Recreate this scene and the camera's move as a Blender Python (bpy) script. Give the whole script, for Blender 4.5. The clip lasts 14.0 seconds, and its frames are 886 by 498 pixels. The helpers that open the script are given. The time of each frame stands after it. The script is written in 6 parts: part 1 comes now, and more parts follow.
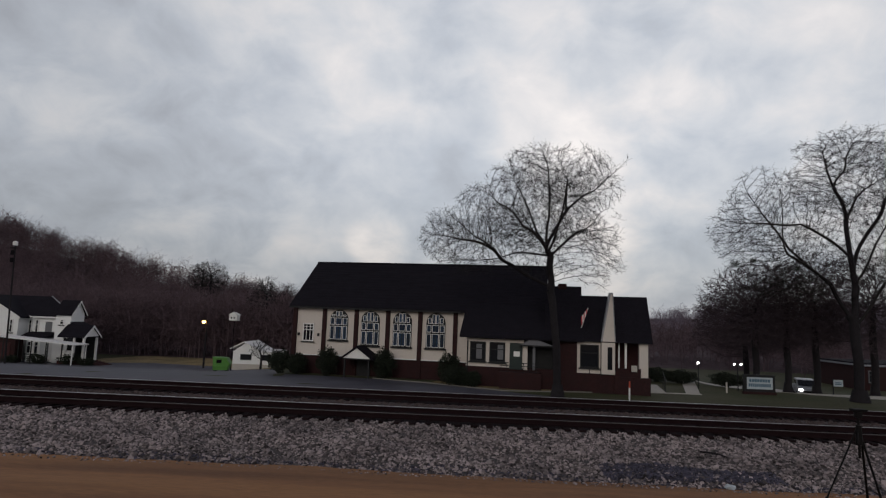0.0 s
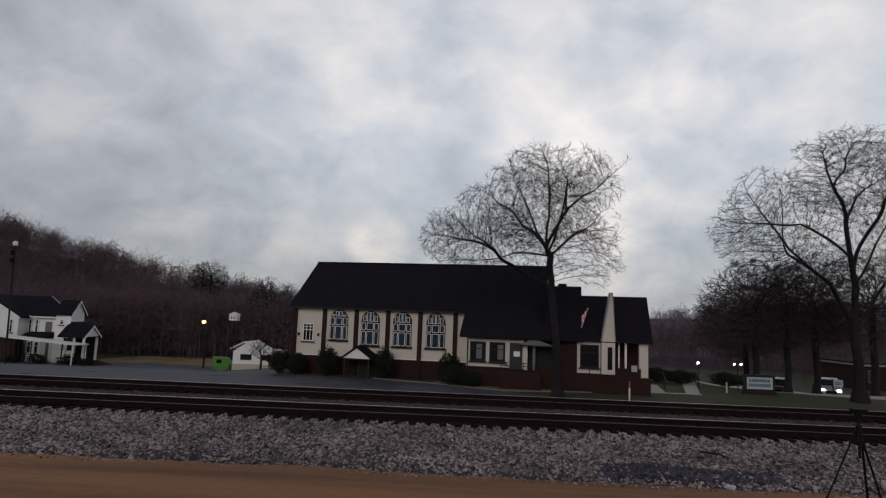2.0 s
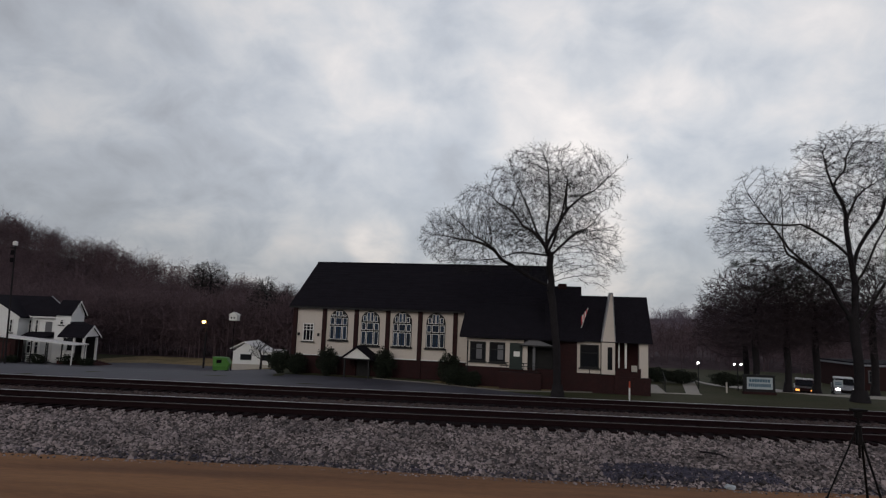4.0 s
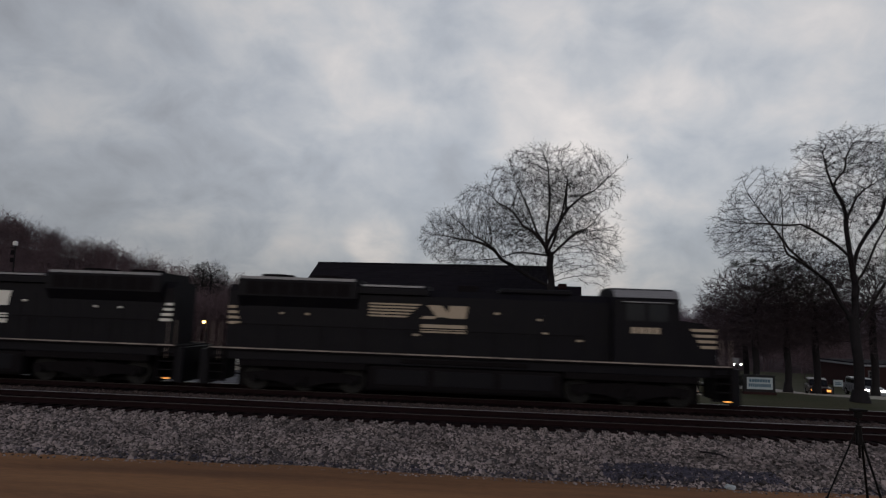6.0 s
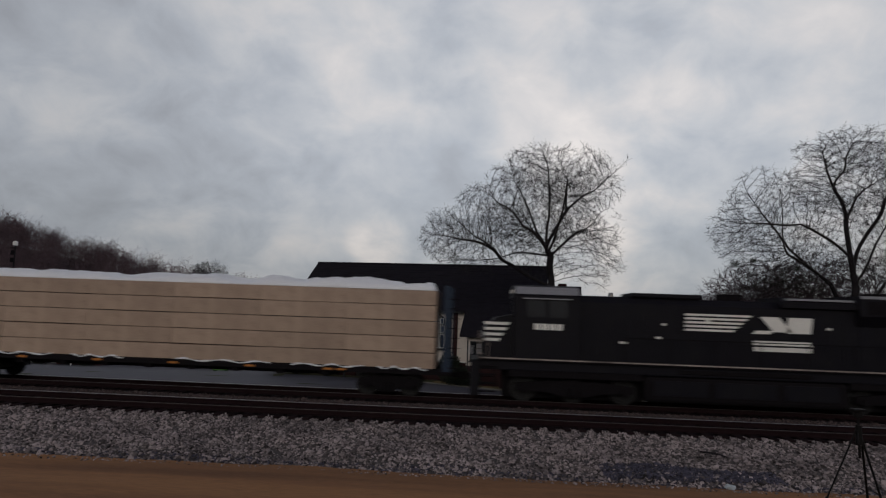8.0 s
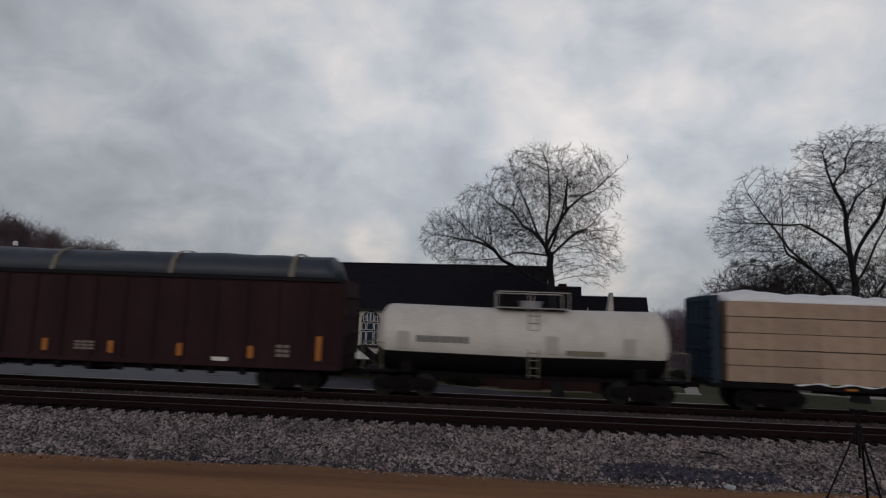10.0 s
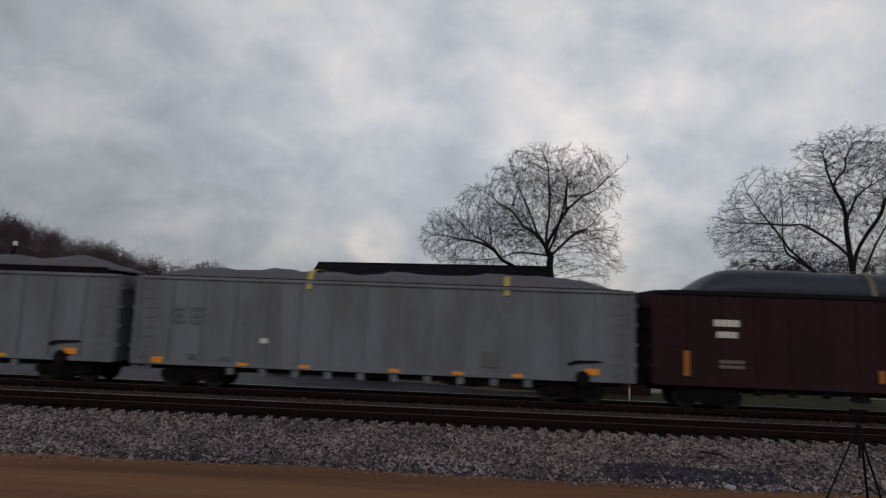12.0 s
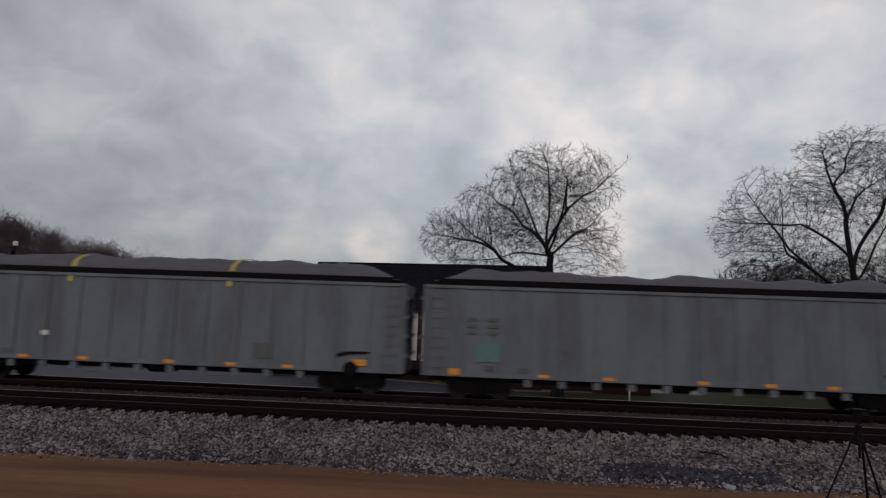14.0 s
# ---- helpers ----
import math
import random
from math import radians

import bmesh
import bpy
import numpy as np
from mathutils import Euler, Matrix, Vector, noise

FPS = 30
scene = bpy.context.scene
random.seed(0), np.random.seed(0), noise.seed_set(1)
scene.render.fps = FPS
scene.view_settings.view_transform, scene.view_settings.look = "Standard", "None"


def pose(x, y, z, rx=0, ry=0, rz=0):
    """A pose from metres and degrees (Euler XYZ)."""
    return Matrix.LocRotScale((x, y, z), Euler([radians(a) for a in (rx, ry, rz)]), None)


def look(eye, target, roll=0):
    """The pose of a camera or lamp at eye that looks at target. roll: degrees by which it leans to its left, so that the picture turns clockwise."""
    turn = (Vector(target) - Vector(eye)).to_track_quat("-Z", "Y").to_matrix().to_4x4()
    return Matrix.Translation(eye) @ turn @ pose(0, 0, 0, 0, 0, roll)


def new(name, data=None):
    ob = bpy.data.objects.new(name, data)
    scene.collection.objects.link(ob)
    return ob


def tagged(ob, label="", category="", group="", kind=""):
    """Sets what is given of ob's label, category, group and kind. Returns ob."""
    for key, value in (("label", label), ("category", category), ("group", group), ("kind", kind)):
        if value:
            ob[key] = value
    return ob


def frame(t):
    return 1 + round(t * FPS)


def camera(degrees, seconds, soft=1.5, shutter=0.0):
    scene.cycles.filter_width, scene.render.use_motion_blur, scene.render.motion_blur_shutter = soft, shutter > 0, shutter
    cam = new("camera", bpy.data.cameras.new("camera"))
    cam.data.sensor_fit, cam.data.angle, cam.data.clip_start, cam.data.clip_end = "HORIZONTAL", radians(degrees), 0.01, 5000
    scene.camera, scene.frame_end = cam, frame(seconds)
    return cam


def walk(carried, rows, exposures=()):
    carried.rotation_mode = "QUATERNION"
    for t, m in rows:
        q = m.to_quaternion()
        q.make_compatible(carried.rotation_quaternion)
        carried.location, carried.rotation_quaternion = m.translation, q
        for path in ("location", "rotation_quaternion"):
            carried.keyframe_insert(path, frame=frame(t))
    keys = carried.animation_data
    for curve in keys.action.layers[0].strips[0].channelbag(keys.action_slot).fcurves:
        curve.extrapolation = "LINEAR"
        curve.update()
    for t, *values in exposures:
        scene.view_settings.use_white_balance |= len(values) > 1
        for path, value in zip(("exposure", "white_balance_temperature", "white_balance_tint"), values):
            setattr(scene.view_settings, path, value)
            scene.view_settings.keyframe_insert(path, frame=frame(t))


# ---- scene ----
cam = camera(74.2, 14.0, soft=1.25, shutter=0.4)
EYE = (0.0, 0.0, 3.32)
AIM = (math.sin(radians(-2.92)) * math.cos(radians(6.63)), math.cos(radians(-2.92)) * math.cos(radians(6.63)), math.sin(radians(6.63)))
VIEW = look(EYE, tuple(e + 10 * a for e, a in zip(EYE, AIM)), 2.08)
walk(cam, [(0.0, VIEW), (14.0, VIEW)], [(0.0, 0.0), (4.8, 0.0), (5.5, -0.1), (6.0, -0.3), (7.2, -0.27), (10.0, -0.2), (14.0, -0.2)])

# ---- light ----
SUN_UP, SUN_ROUND = 14.0, 200.0


def make_world():
    world = bpy.data.worlds.new("evening_sky")
    scene.world = world
    world.use_nodes = True
    nt = world.node_tree
    nt.nodes.clear()
    N = nt.nodes.new
    L = nt.links.new
    sky = N("ShaderNodeTexSky")
    sky.sky_type, sky.sun_disc = "NISHITA", False
    sky.sun_elevation, sky.sun_rotation = radians(SUN_UP), radians(SUN_ROUND)
    sky.air_density, sky.dust_density = 1.0, 2.0
    dim = N("ShaderNodeVectorMath")
    dim.operation = "SCALE"
    dim.inputs["Scale"].default_value = 0.07
    L(sky.outputs[0], dim.inputs[0])
    co = N("ShaderNodeTexCoord")
    sep = N("ShaderNodeSeparateXYZ")
    L(co.outputs["Generated"], sep.inputs[0])
    # a flat cloud sheet overhead: it draws together towards the horizon
    up = N("ShaderNodeMath")
    up.operation, up.inputs[1].default_value = "ADD", 0.62
    L(sep.outputs["Z"], up.inputs[0])
    flat = []
    for axis in ("X", "Y"):
        q = N("ShaderNodeMath")
        q.operation = "DIVIDE"
        L(sep.outputs[axis], q.inputs[0])
        L(up.outputs[0], q.inputs[1])
        flat.append(q)
    comb = N("ShaderNodeCombineXYZ")
    L(flat[0].outputs[0], comb.inputs[0])
    L(flat[1].outputs[0], comb.inputs[1])

    def cloud(scale, detail, rough, shift, twist):
        mp = N("ShaderNodeMapping")
        mp.inputs["Location"].default_value = shift
        L(comb.outputs[0], mp.inputs[0])
        nz = N("ShaderNodeTexNoise")
        nz.inputs["Scale"].default_value = scale
        nz.inputs["Detail"].default_value = detail
        nz.inputs["Roughness"].default_value = rough
        nz.inputs["Distortion"].default_value = twist
        L(mp.outputs[0], nz.inputs["Vector"])
        return nz

    def total(a, b, k):
        m = N("ShaderNodeMath")
        m.operation = "MULTIPLY_ADD"
        L(b, m.inputs[0])
        m.inputs[1].default_value = k
        L(a, m.inputs[2])
        return m.outputs[0]

    big = cloud(4.6, 7, 0.48, (0.35, 2.1, 0.0), 0.25)
    small = cloud(9.0, 9, 0.56, (4.2, 0.4, 0.0), 0.35)
    first = N("ShaderNodeMath")
    first.operation, first.inputs[1].default_value, first.inputs[2].default_value = "MULTIPLY_ADD", 0.80, -0.26
    L(big.outputs[0], first.inputs[0])
    field = total(first.outputs[0], small.outputs[0], 0.72)
    # the thick and thin places of the cloud: direction, half width in degrees, how much thinner
    for x, y, z, wide, amount in (
        (0.2, 0.92, 0.34, 11, 0.16),
        (-0.02, 0.95, 0.33, 7, 0.12),
        (0.33, 0.9, 0.28, 6, 0.1),
        (0.3, 0.95, 0.1, 6, 0.3),
        (0.25, 0.96, 0.12, 4, 0.1),
        (-0.16, 0.98, 0.12, 2.6, 0.2),
        (-0.23, 0.96, 0.18, 6, 0.05),
        (-0.51, 0.83, 0.21, 8, 0.1),
        (-0.62, 0.75, 0.22, 6, 0.1),
        (-0.38, 0.92, 0.11, 6, 0.03),
        (-0.47, 0.88, 0.09, 5, 0.04),
        (-0.26, 0.86, 0.43, 9, 0.06),
        (0.46, 0.81, 0.37, 9, 0.08),
        (-0.57, 0.77, 0.29, 9, -0.2),
        (-0.36, 0.89, 0.28, 7, -0.12),
        (0.29, 0.86, 0.42, 8, -0.1),
        (-0.13, 0.97, 0.22, 6, -0.13),
        (0.02, 0.96, 0.27, 5, -0.09),
        (-0.45, 0.88, 0.15, 7, -0.12),
        (0.35, 0.91, 0.2, 6, -0.14),
        (-0.61, 0.78, 0.15, 6, -0.12),
        (-0.26, 0.96, 0.11, 5, -0.08),
        (0.05, 0.92, 0.4, 7, -0.06),
        (0.33, 0.94, 0.05, 6, -0.3)):
        dot = N("ShaderNodeVectorMath")
        dot.operation = "DOT_PRODUCT"
        dot.inputs[1].default_value = Vector((x, y, z)).normalized()
        L(co.outputs["Generated"], dot.inputs[0])
        lump = N("ShaderNodeMapRange")
        lump.interpolation_type = "SMOOTHERSTEP"
        lump.inputs[1].default_value, lump.inputs[2].default_value = math.cos(radians(wide * 1.5)), 1.0
        L(dot.outputs["Value"], lump.inputs[0])
        rag = N("ShaderNodeMath")
        rag.operation = "MULTIPLY"
        L(lump.outputs[0], rag.inputs[0])
        L(big.outputs[0] if wide > 6.5 else small.outputs[0], rag.inputs[1])
        field = total(field, rag.outputs[0], amount * 2)
    tone = N("ShaderNodeValToRGB")
    e = tone.color_ramp.elements
    e[0].position, e[0].color = 0.18, (0.43, 0.45, 0.495, 1)
    e[1].position, e[1].color = 0.92, (0.93, 0.875, 0.85, 1)
    for at, colour in ((0.38, (0.53, 0.56, 0.615, 1)), (0.54, (0.645, 0.66, 0.695, 1)), (0.70, (0.765, 0.745, 0.75, 1))):
        m = e.new(at)
        m.color = colour
    L(field, tone.inputs[0])
    mix = N("ShaderNodeMix")
    mix.data_type = "RGBA"
    mix.inputs[0].default_value = 0.88
    L(dim.outputs[0], mix.inputs[6])
    L(tone.outputs[0], mix.inputs[7])
    # unseen zenith dimmed to darken the ground: less light from overhead
    zenith_dim = N("ShaderNodeMapRange")
    zenith_dim.interpolation_type = "SMOOTHSTEP"
    zenith_dim.inputs[1].default_value, zenith_dim.inputs[2].default_value = 0.46, 0.85
    zenith_dim.inputs[3].default_value, zenith_dim.inputs[4].default_value = 1.0, 0.2
    L(sep.outputs["Z"], zenith_dim.inputs[0])
    # duller cloud low down
    low = N("ShaderNodeMapRange")
    low.interpolation_type = "SMOOTHSTEP"
    low.inputs[1].default_value, low.inputs[2].default_value = 0.0, 0.30
    low.inputs[3].default_value, low.inputs[4].default_value = 0.74, 1.0
    L(sep.outputs["Z"], low.inputs[0])
    # thinner cloud where the sun stands behind it
    glow = N("ShaderNodeVectorMath")
    glow.operation = "DOT_PRODUCT"
    glow.inputs[1].default_value = (0.14, 0.90, 0.42)
    L(co.outputs["Generated"], glow.inputs[0])
    thin = N("ShaderNodeMapRange")
    thin.interpolation_type = "SMOOTHSTEP"
    thin.inputs[1].default_value, thin.inputs[2].default_value = 0.72, 1.0
    thin.inputs[3].default_value, thin.inputs[4].default_value = 0.9, 1.12
    L(glow.outputs["Value"], thin.inputs[0])
    both = N("ShaderNodeMath")
    both.operation = "MULTIPLY"
    L(zenith_dim.outputs[0], both.inputs[0])
    L(thin.outputs[0], both.inputs[1])
    all3 = N("ShaderNodeMath")
    all3.operation = "MULTIPLY"
    L(both.outputs[0], all3.inputs[0])
    L(low.outputs[0], all3.inputs[1])
    # evening blue overhead
    dusk = N("ShaderNodeMapRange")
    dusk.inputs[1].default_value, dusk.inputs[2].default_value = 0.48, 0.8
    L(sep.outputs["Z"], dusk.inputs[0])
    cool = N("ShaderNodeMix")
    cool.data_type, cool.blend_type = "RGBA", "MULTIPLY"
    cool.inputs[7].default_value = (0.94, 0.93, 1.16, 1)
    L(dusk.outputs[0], cool.inputs[0])
    L(mix.outputs[2], cool.inputs[6])
    bg = N("ShaderNodeBackground")
    L(all3.outputs[0], bg.inputs["Strength"])
    out = N("ShaderNodeOutputWorld")
    L(cool.outputs[2], bg.inputs[0])
    L(bg.outputs[0], out.inputs[0])


make_world()
sun_data = bpy.data.lights.new("sun", "SUN")
sun_data.energy, sun_data.angle, sun_data.color = 0.5, radians(25), (1.0, 0.93, 0.85)
sun = new("sun", sun_data)
sun.matrix_world = look((-20, -60, 40), (0, 40, 0))


# ---- materials ----
def mat(name, rgb, rough=0.7, metal=0.0, vary=0.25, scale=3.0, fine=40.0, bump=0.15, island=0.0, per_object=0.0, spec=0.3, stain=None, stain_amount=0.0, glow=0.0, stretch=(1, 1, 1)):
    """A surface with grain at two scales; stain: a second colour in large soft patches."""
    m = bpy.data.materials.new(name)
    m.use_nodes = True
    nt = m.node_tree
    N, L = nt.nodes.new, nt.links.new
    bs = nt.nodes["Principled BSDF"]
    bs.inputs["Metallic"].default_value = metal
    bs.inputs["Specular IOR Level"].default_value = spec
    co = N("ShaderNodeTexCoord")
    n1, n2 = N("ShaderNodeTexNoise"), N("ShaderNodeTexNoise")
    n1.inputs["Scale"].default_value, n1.inputs["Detail"].default_value = scale, 5
    n2.inputs["Scale"].default_value, n2.inputs["Detail"].default_value = fine, 3
    mp = N("ShaderNodeMapping")
    mp.inputs["Scale"].default_value = stretch
    L(co.outputs["Object"], mp.inputs[0])
    for n in (n1, n2):
        L(mp.outputs[0], n.inputs["Vector"])
    base = N("ShaderNodeMix")
    base.data_type = "RGBA"
    base.inputs[6].default_value = (*rgb, 1)
    base.inputs[7].default_value = (*(stain or tuple(c * 0.6 for c in rgb)), 1)
    mr = N("ShaderNodeMapRange")
    mr.inputs[1].default_value, mr.inputs[2].default_value = 0.42, 0.68
    mr.inputs[3].default_value, mr.inputs[4].default_value = 0.0, stain_amount if stain else vary
    L(n1.outputs[0], mr.inputs[0])
    L(mr.outputs[0], base.inputs[0])
    val = N("ShaderNodeMapRange")
    val.inputs[1].default_value, val.inputs[2].default_value = 0.3, 0.7
    val.inputs[3].default_value, val.inputs[4].default_value = 1 - vary, 1 + vary
    L(n2.outputs[0], val.inputs[0])
    hsv = N("ShaderNodeHueSaturation")
    L(base.outputs[2], hsv.inputs["Color"])
    last = val.outputs[0]

    def times(sock, spread):
        r = N("ShaderNodeMapRange")
        r.inputs[3].default_value, r.inputs[4].default_value = 1 - spread, 1 + spread
        L(sock, r.inputs[0])
        k = N("ShaderNodeMath")
        k.operation = "MULTIPLY"
        L(last, k.inputs[0])
        L(r.outputs[0], k.inputs[1])
        return k.outputs[0]

    if island:
        g = N("ShaderNodeNewGeometry")
        last = times(g.outputs["Random Per Island"], island)
    if per_object:
        o = N("ShaderNodeObjectInfo")
        last = times(o.outputs["Random"], per_object)
    L(last, hsv.inputs["Value"])
    L(hsv.outputs[0], bs.inputs["Base Color"])
    rr = N("ShaderNodeMapRange")
    rr.inputs[3].default_value, rr.inputs[4].default_value = max(0.02, rough - 0.12), min(1.0, rough + 0.12)
    L(n1.outputs[0], rr.inputs[0])
    L(rr.outputs[0], bs.inputs["Roughness"])
    if bump:
        bp = N("ShaderNodeBump")
        bp.inputs["Strength"].default_value, bp.inputs["Distance"].default_value = bump, 0.02
        L(n2.outputs[0], bp.inputs["Height"])
        L(bp.outputs[0], bs.inputs["Normal"])
    if glow:
        bs.inputs["Emission Color"].default_value = (*rgb, 1)
        bs.inputs["Emission Strength"].default_value = glow
    return m


M_dirt = mat("orange_dirt", (0.290, 0.133, 0.050), 0.95, vary=0.24, scale=0.5, fine=26, bump=0.5, stain=(0.140, 0.063, 0.028), stain_amount=0.9, stretch=(0.14, 1, 1))
M_grass = mat("winter_grass", (0.050, 0.048, 0.019), 0.95, vary=0.3, scale=0.25, fine=5, bump=0.6, stain=(0.032, 0.042, 0.013), stain_amount=0.8)
M_asphalt = mat("worn_asphalt", (0.050, 0.049, 0.062), 0.65, vary=0.16, scale=0.3, fine=14, bump=0.2, stain=(0.095, 0.096, 0.116), stain_amount=0.7)
M_concrete = mat("pale_concrete", (0.42, 0.39, 0.35), 0.9, vary=0.14, scale=0.8, fine=12, bump=0.2)
M_ballast = mat("grey_ballast", (0.076, 0.065, 0.063), 0.9, vary=0.3, scale=1.2, fine=16, bump=0.8, stain=(0.06, 0.058, 0.062), stain_amount=0.7)
M_stone = mat("ballast_stone", (0.238, 0.199, 0.196), 0.9, vary=0.18, scale=0.7, fine=30, bump=0.3, island=0.92, stain=(0.105, 0.088, 0.090), stain_amount=0.75)
M_curtain = mat("grey_net_curtain", (0.14, 0.14, 0.15), 0.9, vary=0.15, scale=3, fine=20, stretch=(6, 6, 0.5))
M_dullstrap = mat("dirty_grey_strap", (0.20, 0.18, 0.14), 0.8, vary=0.15)
M_dullorange = mat("dirty_orange_reflector", (0.42, 0.15, 0.025), 0.6, vary=0.1)
M_kerb = mat("weathered_kerb_concrete", (0.17, 0.16, 0.14), 0.9, vary=0.2, scale=1, fine=12)
M_tankpatch = mat("faint_tank_stain", (0.43, 0.40, 0.37), 0.7, vary=0.15)
M_darkbed = mat("near_black_ballast", (0.0130, 0.0096, 0.0112), 0.9, vary=0.3, scale=1.5, fine=18, bump=0.8, spec=0.05)
M_brownstone = mat("rusty_ballast_stone", (0.070, 0.050, 0.047), 0.9, vary=0.2, scale=0.8, fine=30, bump=0.3, island=0.4)
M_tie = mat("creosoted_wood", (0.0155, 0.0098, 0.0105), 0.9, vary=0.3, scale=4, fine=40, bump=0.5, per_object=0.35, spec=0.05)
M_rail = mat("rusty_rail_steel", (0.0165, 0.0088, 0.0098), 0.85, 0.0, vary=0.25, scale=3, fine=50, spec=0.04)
M_railtop = mat("polished_rail_head", (0.55, 0.53, 0.54), 0.32, 0.9, vary=0.08, scale=2, fine=30, bump=0.02)
M_black = mat("black_loco_paint", (0.0062, 0.0056, 0.0088), 0.55, vary=0.2, scale=1.2, fine=20, bump=0.05, spec=0.12, stain=(0.0105, 0.0098, 0.0115), stain_amount=0.6)
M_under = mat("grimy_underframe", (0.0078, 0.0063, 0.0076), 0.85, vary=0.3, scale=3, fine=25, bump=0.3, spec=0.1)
M_wheel = mat("steel_wheel", (0.0055, 0.0048, 0.0052), 0.6, 0.0, vary=0.2, scale=5, fine=40)
M_white = mat("white_marking_paint", (0.72, 0.70, 0.66), 0.55, vary=0.12, scale=4, fine=30, bump=0.03)
M_cream = mat("weathered_cream_marking", (0.42, 0.34, 0.26), 0.6, vary=0.15, scale=4, fine=30, bump=0.03)
M_roofgrey = mat("grey_steel_and_roof_sheen", (0.26, 0.26, 0.28), 0.5, 0.3, vary=0.2, scale=2, fine=20)
M_glass = mat("dark_window_glass", (0.012, 0.013, 0.016), 0.08, vary=0.1, scale=1, fine=4, bump=0.0, spec=0.3)
M_lumber = mat("wrapped_sawn_lumber", (0.37, 0.268, 0.20), 0.5, vary=0.12, scale=1.5, fine=18, bump=0.1, per_object=0.08, stain=(0.27, 0.19, 0.145), stain_amount=0.75)
M_wrap = mat("white_plastic_wrap", (0.76, 0.77, 0.80), 0.45, vary=0.08, scale=2, fine=12, bump=0.25)
M_blue = mat("dark_blue_car_paint", (0.011, 0.023, 0.045), 0.6, vary=0.25, scale=2, fine=20)
M_tank = mat("dusty_white_tank_paint", (0.60, 0.575, 0.535), 0.55, vary=0.1, scale=1.2, fine=14, bump=0.05, stain=(0.50, 0.46, 0.42), stain_amount=0.6)
M_maroon = mat("oxide_red_car_paint", (0.0240, 0.0054, 0.0094), 0.8, vary=0.25, scale=1.0, fine=14, bump=0.15, stain=(0.017, 0.005, 0.0065), stain_amount=0.8, stretch=(1, 1, 0.25))
M_grey = mat("pale_grey_car_paint", (0.160, 0.179, 0.207), 0.6, vary=0.1, scale=0.9, fine=10, bump=0.1, stain=(0.106, 0.108, 0.117), stain_amount=0.75, stretch=(1, 1, 0.22))
M_rust = mat("rust_streak_paint", (0.25, 0.2, 0.18), 0.8, vary=0.2, scale=2, fine=20)
M_tarp = mat("black_tarpaulin", (0.042, 0.05, 0.068), 0.5, vary=0.15, scale=2, fine=10, bump=0.3)
M_greytarp = mat("grey_mesh_tarpaulin", (0.135, 0.132, 0.15), 0.8, vary=0.15, scale=1.6, fine=10, bump=0.4)
M_yellow = mat("yellow_strap", (0.60, 0.50, 0.11), 0.7, vary=0.1)
M_orange = mat("orange_reflector", (0.85, 0.30, 0.03), 0.5, vary=0.08, bump=0.0)
M_darktext = mat("dark_stencil_paint", (0.12, 0.125, 0.13), 0.7, vary=0.2)
M_teal = mat("teal_panel_paint", (0.13, 0.225, 0.235), 0.7, vary=0.2)
M_lamp = mat("warm_lit_lens", (1.0, 0.42, 0.10), 0.4, vary=0.0, bump=0, glow=1.6)
M_wall = mat("cream_stucco", (0.56, 0.505, 0.46), 0.9, vary=0.06, scale=0.8, fine=12, bump=0.2, stain=(0.57, 0.51, 0.45), stain_amount=0.5)
M_brick = mat("red_brick", (0.022, 0.0072, 0.0078), 0.9, vary=0.28, scale=2, fine=12, bump=0.4, stain=(0.034, 0.011, 0.011), stain_amount=0.6)
M_roof = mat("charcoal_shingle", (0.0115, 0.0100, 0.0142), 0.9, vary=0.25, scale=1.2, fine=9, bump=0.5, spec=0.1)
M_trim = mat("white_trim_paint", (0.72, 0.71, 0.69), 0.7, vary=0.06, scale=2, fine=16, bump=0.05)
M_darktrim = mat("dark_trim_and_recess_shade", (0.012, 0.012, 0.013), 0.7, vary=0.2)
M_pane = mat("stained_glass_pane", (0.030, 0.052, 0.092), 0.15, vary=0.3, scale=2, fine=6, bump=0.1, per_object=0.5, spec=0.18)
M_door = mat("dark_green_door_paint", (0.012, 0.022, 0.021), 0.5, vary=0.15)
M_bark = mat("grey_brown_bark", (0.0130, 0.0108, 0.0130), 0.95, vary=0.3, scale=2, fine=14, bump=0.6)
M_twig = mat("winter_twig_bark", (0.017, 0.0145, 0.0150), 0.95, vary=0.25, scale=2, fine=10, bump=0.2)
M_greytwig = mat("pale_twig_bark", (0.056, 0.040, 0.048), 0.95, vary=0.25, scale=2, fine=10, bump=0.2)
M_woods = mat("bare_winter_woods", (0.118, 0.084, 0.094), 1.0, vary=0.3, scale=0.1, fine=2, bump=0.3, island=0.35, spec=0.05)
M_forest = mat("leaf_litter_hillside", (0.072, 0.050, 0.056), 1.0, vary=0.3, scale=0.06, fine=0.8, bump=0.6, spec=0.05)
# paler purple-grey copy of the woods: distance haze put into the base colour
M_farwoods = mat("haze_tinted_far_woods", (0.175, 0.145, 0.180), 1.0, vary=0.3, scale=0.05, fine=1, bump=0.2, island=0.25, spec=0.05)
M_bush = mat("dark_evergreen_leaf", (0.012, 0.017, 0.009), 0.8, vary=0.2, scale=2, fine=10, bump=0.2, island=0.4)
M_green = mat("bright_green_dumpster_paint", (0.075, 0.215, 0.038), 0.6, vary=0.15, scale=2, fine=12)
M_redporch = mat("dark_red_porch_paint", (0.045, 0.014, 0.014), 0.85, vary=0.2)
M_siding = mat("white_clapboard", (0.74, 0.74, 0.73), 0.8, vary=0.06, scale=1, fine=14, bump=0.1)
